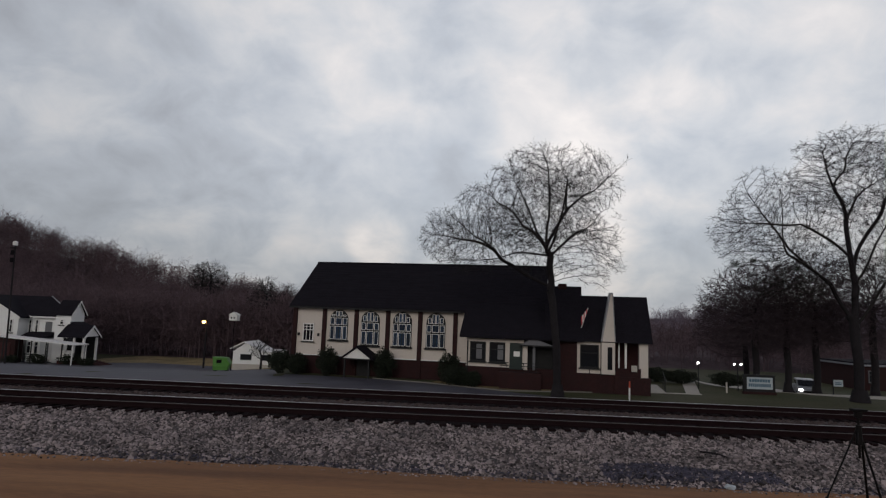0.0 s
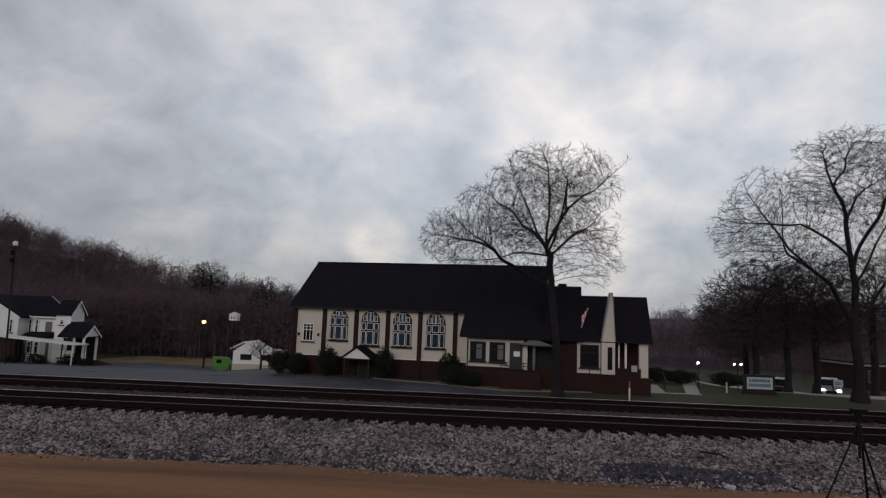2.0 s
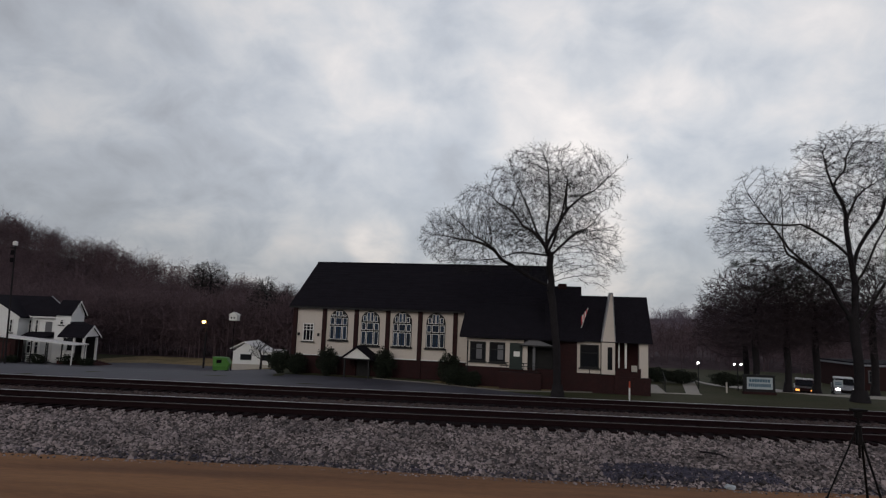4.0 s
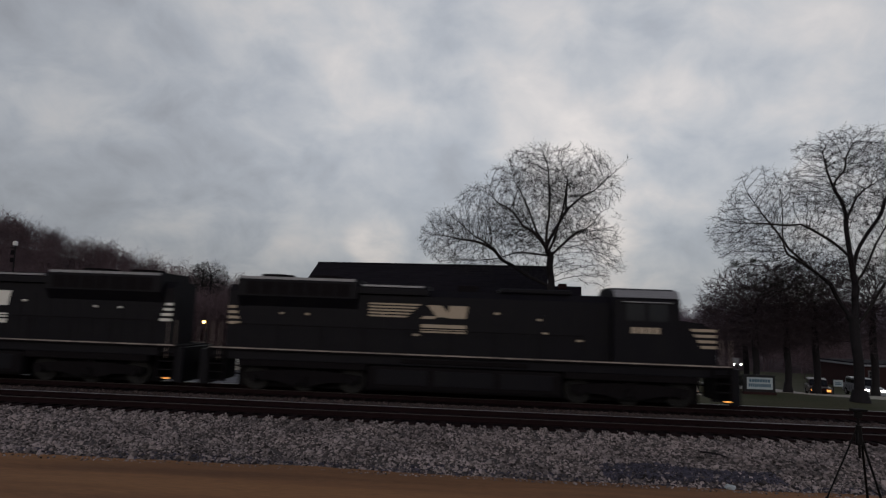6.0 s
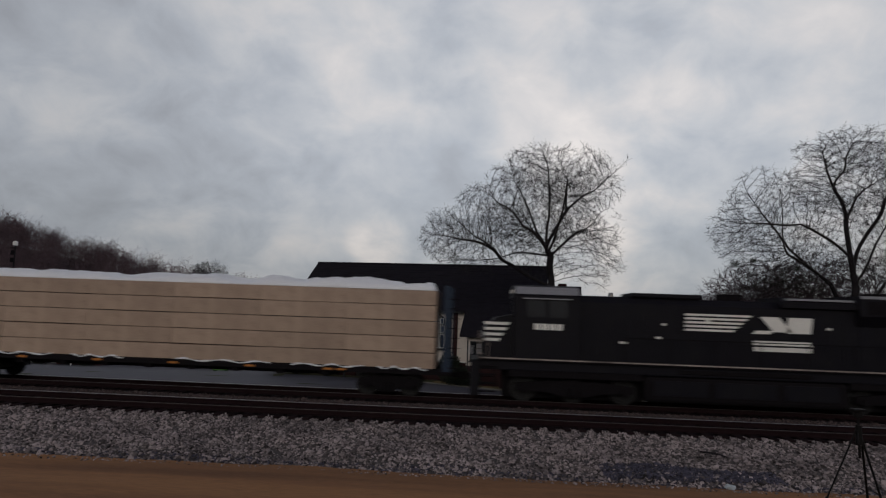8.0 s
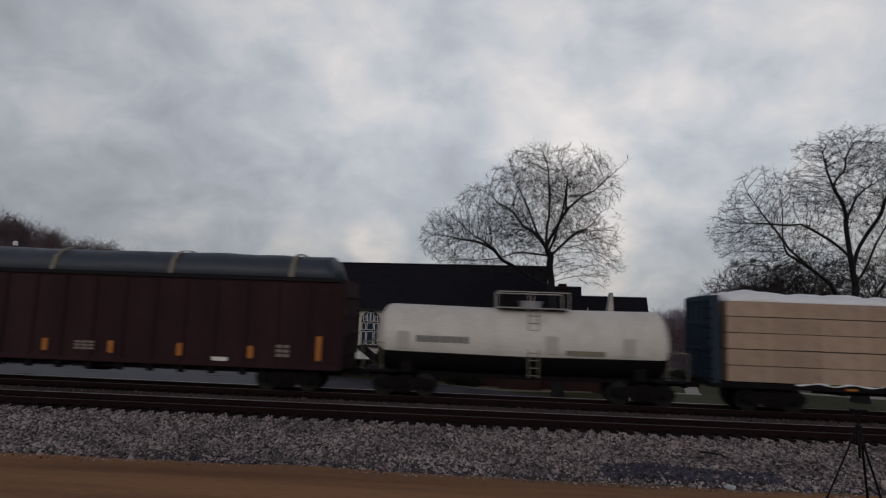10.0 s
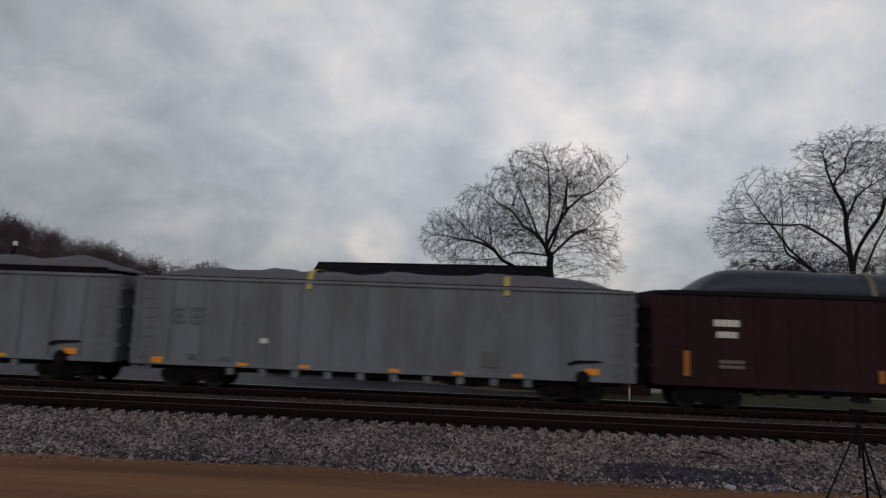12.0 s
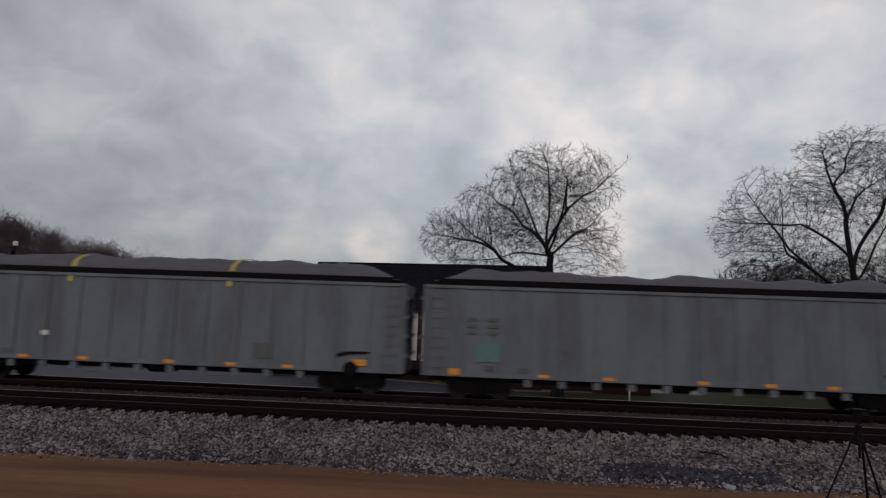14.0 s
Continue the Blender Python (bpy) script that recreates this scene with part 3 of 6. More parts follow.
    sash_window(ch, 16.35, 17.6, 1.95, 3.5, V + 0.03, M_darktrim, False)
    for u in (16.85, 18.55):
        boxpart("curtain", (u, u + 0.45, V - 0.028, V - 0.022, 2.15, 3.3), M_curtain, ch, "pale net curtain")
    sash_window(ch, 17.9, 19.15, 1.92, 3.5, V + 0.03, M_darktrim, False)
    boxpart("door", (19.5, 20.5, V - 0.06, V + 0.02, 1.45, 3.5), M_door, ch, "dark green door with a paper notice", 0.01)
    boxpart("notice", (19.82, 20.3, V - 0.075, V - 0.062, 2.45, 2.85), M_trim, ch, "white paper notice")
    boxpart("porch_column", (20.6, 20.9, V - 0.1, V + 0.2, 1.45, 3.4), M_wall, ch)
    boxpart("porch_column", (21.3, 21.5, V - 0.1, V + 0.1, 1.45, 3.4), M_curtain, ch)
    bm = bmesh.new()
    prism(bm, [(20.3, 3.35), (23.0, 3.35), (21.3, 3.95)], V - 0.5, V + 0.1)
    part("door_hood", bm, M_curtain, ch, "grey gabled door hood")
    boxpart("door_hood_trim", (20.3, 23.0, V - 0.54, V - 0.5, 3.3, 3.4), M_darktrim, ch)
    # near-black recess wall: the shade inside is put into its colour
    boxpart("recess_wall", (20.6, 24.0, V + 0.9, 0.0, 1.55, 3.75), M_darktrim, ch)
    bm = bmesh.new()
    for u in (18.9, 19.3, 20.6, 21.1, 21.6):
        box(bm, u, u + 0.05, V - 0.9, V - 0.85, 1.2, 2.0)
    for w in (1.75, 1.98):
        box(bm, 18.8, 19.5, V - 0.9, V - 0.86, w, w + 0.05)
        box(bm, 20.5, 21.7, V - 0.9, V - 0.86, w, w + 0.05)
    part("handrail", bm, M_darktrim, ch, "dark iron handrail")
    boxpart("stoop", (18.8, 22.0, V - 1.0, V, 0, 1.3), M_brick, ch)
    # bay with one big window
    boxpart("brick_base", (23.6, 27.6, V - 0.1, 2.0, 0, 1.45), M_brick, ch)
    boxpart("wall", (23.2, 24.7, V - 0.05, 2.0, 1.45, 3.9), M_brick, ch)
    boxpart("wall", (24.7, 26.5, V - 0.05, 2.0, 1.45, 3.9), M_wall, ch)
    sash_window(ch, 24.92, 26.32, 1.86, 3.62, V - 0.05, M_darktrim, False)
    boxpart("panel_batten", (25.6, 25.66, V - 0.07, V - 0.03, 1.45, 1.85), M_darktrim, ch)
    boxpart("downpipe", (26.45, 26.53, V - 0.16, V - 0.06, 1.3, 3.9), M_darktrim, ch)
    # east block: steep roof, narrow pointed gable
    bm = bmesh.new()
    prism(bm, [(V - 0.35, 3.85), (0.2, 7.5), (2.8, 3.85)], 24.3, 30.25, "x")
    part("east_roof", bm, M_roof, ch, "steep dark shingle roof")
    bm = bmesh.new()
    prism(bm, [(V - 0.2, 3.95), (0.5, 8.25), (3.2, 3.95)], 22.2, 25.1, "x")
    part("east_roof", bm, M_roof, ch)
    boxpart("chimney", (23.2, 23.9, 0.3, 1.0, 7.0, 8.45), M_brick, ch)
    bm = bmesh.new()
    prism(bm, [(26.5, 1.45), (27.5, 1.45), (27.5, 3.9), (27.3, 7.6), (27.15, 7.6), (26.5, 3.9)], V - 0.3, V + 0.25)
    part("pointed_gable", bm, M_wall, ch, "tall narrow pointed cream gable")
    bm = bmesh.new()
    prism(bm, [(26.44, 3.9), (27.1, 7.66), (27.33, 7.66), (27.55, 3.9), (27.48, 3.9), (27.28, 7.52), (27.17, 7.52), (26.56, 3.9)], V - 0.36, V + 0.9)
    part("gable_rake", bm, M_roofgrey, ch)
    boxpart("slit_window", (26.95, 27.3, V - 0.34, V - 0.28, 1.8, 3.5), M_glass, ch)
    # open porch at the east end
    boxpart("porch_floor", (27.5, 30.1, V - 0.2, 2.0, 0, 1.3), M_brick, ch)
    boxpart("porch_back_wall", (27.5, 30.1, 0.6, 0.9, 1.3, 3.85), M_redporch, ch)
    boxpart("porch_column", (28.25, 28.41, V + 0.1, V + 0.26, 1.3, 3.85), M_trim, ch)
    boxpart("porch_pier", (29.3, 29.95, V, V + 0.6, 1.3, 3.85), M_wall, ch)
    boxpart("porch_column", (27.8, 27.9, V + 0.3, V + 0.4, 1.3, 3.85), M_trim, ch)
    boxpart("porch_parapet", (27.55, 29.4, V - 0.15, V, 1.3, 1.95), M_brick, ch)
    boxpart("planter", (28.7, 29.1, V - 0.4, V - 0.16, 1.75, 2.2), M_concrete, ch)
    # flag on a short staff
    st = bmesh.new()
    rod(st, (25.0, V - 0.1, 4.9), (25.45, V - 0.9, 6.4), 0.025)
    flag = thing("flag", CHURCH, "striped red and white flag hanging from a staff", "flag")
    part("staff", st, M_trim, flag)
    for i in range(5):
        bm = bmesh.new()
        u = 24.95 + 0.085 * i
        box(bm, u, u + 0.08, V - 0.9 - 0.03 * (i % 2), V - 0.87 - 0.03 * (i % 2), 5.15 + 0.2 * i, 5.75 + 0.13 * i)
        part("stripe", bm, M_flagred if i % 2 == 0 else M_trim, flag)


# ---- the train ----
SPEED = 17.0
WHEELS = []      # (wheel set, radius) for the turning
CONSIST = []     # (vehicle, x at 0 s)


def wheelset(parent, x, r):
    bm = bmesh.new()
    for s in (-1, 1):
        rod(bm, (0, s * 0.70, 0), (0, s * 0.83, 0), r, seg=28)
        rod(bm, (0, s * 0.66, 0), (0, s * 0.70, 0), r + 0.03, seg=28)
        rod(bm, (0, s * 0.83, 0), (0, s * 0.86, 0), r * 0.8, r * 0.78, seg=28)
        rod(bm, (0, s * 0.86, 0), (0, s * 0.95, 0), 0.14, seg=12)
    rod(bm, (0, -0.7, 0), (0, 0.7, 0), 0.09, seg=10)
    for s in (-1, 1):
        for i in range(6):
            a = i * math.pi / 3
            rod(bm, (0.6 * r * math.cos(a), s * 0.85, 0.6 * r * math.sin(a)), (0.6 * r * math.cos(a), s * 0.875, 0.6 * r * math.sin(a)), 0.05, seg=6)
    w = part("wheelset", bm, M_wheel, parent, "pair of steel wheels on an axle")
    w.location = (x, 0, r)
    WHEELS.append((w, r, x))
    return w


def truck(parent, x, axles, r, pitch):
    """A bogie: two side frames, bolster, wheel sets."""
    bm = bmesh.new()
    half = pitch * (axles - 1) / 2
    for s in (-1, 1):
        y0, y1 = sorted((s * 0.96, s * 1.14))
        prism(bm, [(x - half - 0.35, r - 0.05), (x - half - 0.35, r + 0.22), (x - half * 0.5, r + 0.36), (x + half * 0.5, r + 0.36), (x + half + 0.35, r + 0.22), (x + half + 0.35, r - 0.05), (x + half * 0.55, r - 0.10), (x + 0.35, r - 0.28), (x - 0.35, r - 0.28), (x - half * 0.55, r - 0.10)], y0, y1)
        for i in range(axles):
            ax = x - half + pitch * i
            rod(bm, (ax, s * 1.1, r), (ax, s * 1.24, r), 0.16, seg=12)
        for dx in (-0.16, 0.0, 0.16):
            rod(bm, (x + dx, s * 1.15, r - 0.22), (x + dx, s * 1.15, r + 0.1), 0.07, seg=8)
    box(bm, x - 0.3, x + 0.3, -1.1, 1.1, r + 0.05, r + 0.42)
    t = part("truck", bm, M_under, parent, "grimy cast steel bogie")
    for i in range(axles):
        wheelset(t, x - half + pitch * i, r)
    return t


def coupler(parent, x, sgn):
    bm = bmesh.new()
    box(bm, min(x, x + sgn * 0.55), max(x, x + sgn * 0.55), -0.1, 0.1, 0.78, 0.98)
    box(bm, min(x + sgn * 0.5, x + sgn * 0.72), max(x + sgn * 0.5, x + sgn * 0.72), -0.17, 0.17, 0.72, 1.04, bevel=0.03)
    part("coupler", bm, M_under, parent)


def vehicle(name, at, label, category, group="", turned=False):
    ob = thing(name, pose(at, FAR, 0, 0, 0, 180 if turned else 0), label, category, group)
    CONSIST.append((ob, at, turned))
    return ob


def bars(parent, x0, x1, z0, z1, y, material, rows=1, cols=1, gap=0.25, label="painted lettering block", name="lettering"):
    """Plain bars in place of lettering."""
    ob = None
    for i in range(cols):
        for j in range(rows):
            w, h = (x1 - x0) / cols, (z1 - z0) / rows
            ob = boxpart(name, (x0 + i * w, x0 + (i + 1 - gap * (cols > 1)) * w, y - 0.006, y + 0.004, z0 + j * h, z0 + (j + 1 - gap * (rows > 1)) * h), material, parent, label)
    return ob


def locomotive(at, turned, paint, number_mat, cab_x, nose_len, emblem_x, emblem_z, emblem_k):
    C = cab_x
    lo = vehicle("diesel_locomotive", at, "black six-axle diesel freight locomotive with striped markings", "locomotive", "locomotives heading the train", turned)
    # frame, walkway, tank
    boxpart("underframe", (-10.6, 10.6, -1.35, 1.35, 1.28, 1.66), M_black, lo, bevel=0.03)
    boxpart("walkway", (-10.75, 10.75, -1.5, 1.5, 1.66, 1.72), M_under, lo)
    for s in (-1, 1):
        boxpart("sill_stripe", (-10.6, 10.6, s * 1.5 - 0.012, s * 1.5 + 0.012, 1.725, 1.775), M_sill, lo, "pale stripe along the walkway edge")
    boxpart("fuel_tank", (-4.0, 4.0, -1.35, 1.35, 0.22, 1.26), M_under, lo, bevel=0.16)
    for s in (-1, 1):
        for a, b in ((-3.6, -1.5), (-1.2, 1.2), (1.5, 3.6)):
            boxpart("tank_panel", (a, b, s * 1.36 - 0.02, s * 1.36 + 0.02, 0.5, 1.1), M_black, lo, "black side panel of the fuel tank", 0.01)
    bm = bmesh.new()
    for s in (-1, 1):
        rod(bm, (-2.6, s * 1.25, 1.45), (2.6, s * 1.25, 1.45), 0.14, seg=10)
    part("air_reservoir", bm, M_under, lo)
    for x in (-6.75, 6.75):
        truck(lo, x, 3, 0.53, 2.05)
        # filler block added between the wheels to shut out light below the frame
        boxpart("traction_motor", (x - 2.9, x + 2.9, -0.62, 0.62, 0.14, 1.28), M_under, lo)
        for s in (-1, 1):
            boxpart("equipment_box", (x - 2.7, x + 2.7, s * 1.2 - 0.12, s * 1.2 + 0.12, 1.02, 1.3), M_under, lo, bevel=0.02)
    # pilots, steps, couplers
    for s in (-1, 1):
        bm = bmesh.new()
        prism(bm, [(s * 10.6, 0.25), (s * 11.0, 0.22), (s * 11.0, 1.66), (s * 10.6, 1.66)], -1.45, 1.45)
        part("pilot", bm, M_black, lo)
        coupler(lo, s * 10.75, s)
        for side in (-1, 1):
            for i in range(4):
                boxpart("step", (s * 10.3 - 0.32, s * 10.3 + 0.32, side * 1.38 - 0.12, side * 1.38 + 0.12, 0.38 + i * 0.34, 0.42 + i * 0.34), M_under, lo)
            for dx in (-0.35, 0.35):
                boxpart("step_stringer", (s * 10.3 + dx - 0.02, s * 10.3 + dx + 0.02, side * 1.38 - 0.12, side * 1.38 + 0.12, 0.35, 1.66), M_under, lo)
    # long hood and radiator section
    bm = bmesh.new()
    prism(bm, [(-0.95, 1.72), (-0.95, 4.15), (-0.72, 4.42), (0.72, 4.42), (0.95, 4.15), (0.95, 1.72)], -10.2, C, "x")
    hood = part("long_hood", bm, M_black, lo, "black engine hood with access doors")
    for i in range(int((C + 9.3) / 0.66)):
        x = -9.3 + i * 0.66
        for s in (-1, 1):
            boxpart("hood_door", (x, x + 0.6, s * 0.955 - 0.012, s * 0.955 + 0.012, 1.95, 3.7), M_black, hood)
    bm = bmesh.new()
    prism(bm, [(-0.95, 3.5), (-1.28, 3.95), (-1.28, 4.62), (-1.1, 4.78), (1.1, 4.78), (1.28, 4.62), (1.28, 3.95), (0.95, 3.5)], -9.7, -4.6, "x")
    rad = part("radiator_housing", bm, M_black, lo, "flared radiator housing")
    # pale strips paint the sky's reflection along the roof edges
    boxpart("radiator_roof_edge", (-9.6, -4.7, -1.27, -1.1, 4.66, 4.77), M_roofgrey, rad, "roof edge with sky sheen painted in pale grey")
    boxpart("radiator_roof_edge", (-9.6, -4.7, 1.1, 1.27, 4.66, 4.77), M_roofgrey, rad)
    for x in (-8.4, -6.2):
        bm = bmesh.new()
        rod(bm, (x, 0, 4.74), (x, 0, 4.92), 0.75, 0.72, seg=20)
        part("roof_fan", bm, M_under, rad)
    for s in (-1, 1):
        for i in range(7):
            boxpart("radiator_grille", (-9.3 + i * 0.64, -8.75 + i * 0.64, s * 1.29 - 0.012, s * 1.29 + 0.012, 4.02, 4.55), M_under, rad)
    bm = bmesh.new()
    prism(bm, [(-1.15, 4.2), (-1.15, 4.45), (-0.9, 4.62), (0.9, 4.62), (1.15, 4.45), (1.15, 4.2)], -4.6, -1.6, "x")
    duct = part("blower_duct", bm, M_black, lo)
    for s in (-1, 1):
        # same painted sky sheen on the duct shoulders
        boxpart("duct_roof_edge", (-4.4, -1.8, s * 1.05 - 0.12, s * 1.05 + 0.12, 4.5, 4.58), M_roofgrey, duct, "roof edge with sky sheen painted in pale grey")
    boxpart("exhaust_stack", (-0.4, 0.5, -0.3, 0.3, 4.4, 4.72), M_under, lo, bevel=0.04)
    boxpart("air_intake", (1.4, 4.4, -0.85, 0.85, 4.42, 4.62), M_black, lo, bevel=0.06)
    # cab
    bm = bmesh.new()
    prism(bm, [(-1.5, 1.72), (-1.5, 4.3), (-1.3, 4.62), (-0.7, 4.8), (0.7, 4.8), (1.3, 4.62), (1.5, 4.3), (1.5, 1.72)], C, C + 2.65, "x")
    cab = part("cab", bm, M_black, lo, "black driver's cab")
    for s in (-1, 1):
        bm = bmesh.new()
        # pale strip on the cab shoulder: sky reflection put into colour
        prism(bm, [(s * 1.48, 4.38), (s * 1.28, 4.68), (s * 1.30, 4.70), (s * 1.52, 4.39)], C + 0.02, C + 2.63, "x")
        part("cab_roof_edge", bm, M_roofgrey, cab, "cab roof edge with sky sheen painted in pale grey")
    for s in (-1, 1):
        boxpart("cab_window", (C + 0.5, C + 1.25, s * 1.5 - 0.012, s * 1.5 + 0.012, 3.45, 4.15), M_glass, cab)
        boxpart("cab_window", (C + 1.4, C + 2.15, s * 1.5 - 0.012, s * 1.5 + 0.012, 3.45, 4.15), M_glass, cab)
        boxpart("sunshade", (C + 0.35, C + 2.3, s * 1.5 - 0.14, s * 1.5 + 0.14, 4.19, 4.23), M_roofgrey, cab)
        bars(cab, C + 0.7, C + 1.9, 2.95, 3.2, s * 1.503, number_mat, 1, 4, 0.2, "painted number block")
        boxpart("windscreen", (C + 2.64, C + 2.67, s * 0.75 - 0.5, s * 0.75 + 0.5, 3.5, 4.25), M_glass, cab)
    boxpart("number_board", (C + 2.63, C + 2.72, -0.55, 0.55, 4.46, 4.6), M_lamp if not turned else M_white, cab, "number board above the windscreen")
    # short nose
    bm = bmesh.new()
    F = C + 2.65 + nose_len
    prism(bm, [(C + 2.65, 1.72), (F - 0.05, 1.72), (F, 2.95), (F - 0.55, 3.42), (C + 2.65, 3.55)], -1.05, 1.05)
    nose = part("nose", bm, M_black, lo, "sloping black nose")
    for s in (-1, 1):
        for i in range(4):
            bm = bmesh.new()
            z = 2.42 + 0.225 * i
            prism(bm, [(F - 0.65 - 0.13 * i, z), (F - 0.06, z), (F - 0.06, z + 0.115), (F - 0.72 - 0.13 * i, z + 0.115)], s * 1.055 - 0.012, s * 1.055 + 0.012)
            part("nose_stripe", bm, M_white if paint is M_white else M_cream, nose, "pale stripe on the nose")
            bm = bmesh.new()
            prism(bm, [(-10.15, z + 0.3), (-9.6 - 0.07 * i, z + 0.3), (-9.62 - 0.07 * i, z + 0.415), (-10.15, z + 0.415)], s * 0.97 - 0.012, s * 0.97 + 0.012)
            part("hood_stripe", bm, M_white if paint is M_white else M_cream, hood, "pale stripe on the hood end")
    boxpart("headlight", (F - 0.04, F + 0.05, -0.22, 0.22, 2.55, 2.8), M_roofgrey, nose)
    for s in (-1, 1):
        boxpart("ditch_light", (10.95, 11.06, s * 1.0 - 0.13, s * 1.0 + 0.13, 1.85, 2.1), M_roofgrey, lo, "unlit ditch light")
        x = -10.4 if turned else 10.45
        boxpart("step_light", (x - 0.10, x + 0.10, s * 1.52 - 0.015, s * 1.52 + 0.015, 0.37, 0.42), M_lamp, lo, "small lit step lamp")
    # emblem on the hood, drawn as plain strokes
    for s in (-1, 1):
        def sx(v):
            v = emblem_x + emblem_k * (v - 2.05)
            return v if s == -1 else -v

        def sz(w):
            return emblem_z + emblem_k * (w - 3.05)
        for i in range(5):
            bm = bmesh.new()
            z = 3.05 + 0.155 * i
            prism(bm, [(sx(-3.1), sz(z)), (sx(-1.15 + 0.17 * i), sz(z)), (sx(-1.05 + 0.17 * i), sz(z + 0.085)), (sx(-3.05), sz(z + 0.085))], s * 0.99 - 0.012, s * 0.99 + 0.012)
            part("emblem_stripe", bm, paint, hood, "pale stripe of the hood emblem")
        # a dark-maned wedge and two plain leaning blocks
        for a, b, z0, z1, lean in ((-0.30, 0.40, 3.02, 3.16, 0.25), (0.20, 0.95, 3.12, 3.72, -0.75), (1.02, 1.98, 3.08, 3.72, 0.15)):
            bm = bmesh.new()
            prism(bm, [(sx(a - lean * 0.35), sz(z0)), (sx(b - lean * 0.35), sz(z0)), (sx(b + lean * 0.35), sz(z1)), (sx(a + lean * 0.35), sz(z1))], s * 0.99 - 0.012, s * 0.99 + 0.012)
            part("emblem_stroke", bm, paint, hood, "pale stroke of the hood emblem")
        x0, x1 = sorted((sx(-0.35), sx(1.95)))
        bars(hood, x0, x1, sz(2.32), sz(2.82), s * 0.99, paint, 2, 1, 0.3)
        # small placards along the hood doors
        for px, pz, pw in ((-3.6, 3.35, 0.16), (-2.2, 2.5, 0.28), (1.2, 3.5, 0.2), (3.0, 3.3, 0.16), (3.2, 2.75, 0.22), (4.6, 2.5, 0.3), (-6.8, 3.2, 0.14), (-7.9, 3.2, 0.14)):
            boxpart("placard", (px, px + pw, s * 0.985 - 0.012, s * 0.985 + 0.012, pz, pz + 0.09), paint, hood, "small pale safety placard")
        # handrails
        bm = bmesh.new()
        for i in range(9):
            x = -9.6 + i * 1.8
            rod(bm, (x, s * 1.45, 1.72), (x, s * 1.45, 2.75), 0.02, seg=6)
        rod(bm, (-9.6, s * 1.45, 2.75), (4.8, s * 1.45, 2.75), 0.02, seg=6)
        part("handrail", bm, M_under, lo)
        for x in (10.3, -10.6):
            bm = bmesh.new()
            rod(bm, (x, s * 1.4, 1.7), (x, s * 1.4, 2.8), 0.016, seg=6)
            rod(bm, (x + 0.35, s * 1.4, 1.2), (x + 0.35, s * 1.4, 2.8), 0.016, seg=6)
            part("grab_rail", bm, M_rust, lo)
    return lo


def wavy(parent, name, x0, x1, half, z0, rise, material, seed, ends=1.6, ends2=None, nx=60, ny=12, label="", lump=0.18, crown=0.5):
    """A covered load: a domed, lumpy skin over the open top."""
    rng = random.Random(seed)
    off = rng.uniform(0, 50)
    verts = []
    for i in range(nx + 1):
        t = i / nx
        x = x0 + t * (x1 - x0)
        e = min(1, (x - x0) / ends, (x1 - x) / (ends2 or ends))
        e = math.sin(max(e, 0) * math.pi / 2)
        for j in range(ny + 1):
            s = -1 + 2 * j / ny
            dome = max(0.0, 1 - abs(s) ** 2.4) ** crown
            n = noise.noise((x * 0.55 + off, s * 1.1, seed)) * lump + noise.noise((x * 1.9 + off, s * 2.5, seed)) * lump * 0.35
            sag = 0.0
            verts.append((x, s * half, z0 + max(0.0, (rise + n) * dome * e) - sag))
    faces = [(i * (ny + 1) + j, (i + 1) * (ny + 1) + j, (i + 1) * (ny + 1) + j + 1, i * (ny + 1) + j + 1) for i in range(nx) for j in range(ny)]
    me = raw_mesh(name, verts, faces, material, True)
    ob = new(name, me)
    ob.parent = parent
    sol = ob.modifiers.new("thick", "SOLIDIFY")
    sol.thickness = 0.02
    return tagged(ob, label)


def strap(parent, x, half, z0, rise, tail, lean=0.0, crown=0.5, material=None):
    bm = bmesh.new()
    pts = []
    n = 14
    for j in range(n + 1):
        s = -1 + 2 * j / n
        z = z0 + rise * max(0.0, 1 - abs(s) ** 2.4) ** crown + 0.03
        pts.append((s * (half + 0.02), z, lean * (s + 1)))
    rows = [(-half - 0.03, z0 - tail, 0.0)] + pts
    vs = [(bm.verts.new((x - 0.09 + d, y, z)), bm.verts.new((x + 0.09 + d, y, z))) for y, z, d in rows]
    for a, b in zip(vs, vs[1:]):
        bm.faces.new((a[0], a[1], b[1], b[0]))
    ob = part("strap", bm, material or M_yellow, parent, "tie-down strap over the tarpaulin")
    ob.modifiers.new("thick", "SOLIDIFY").thickness = 0.015


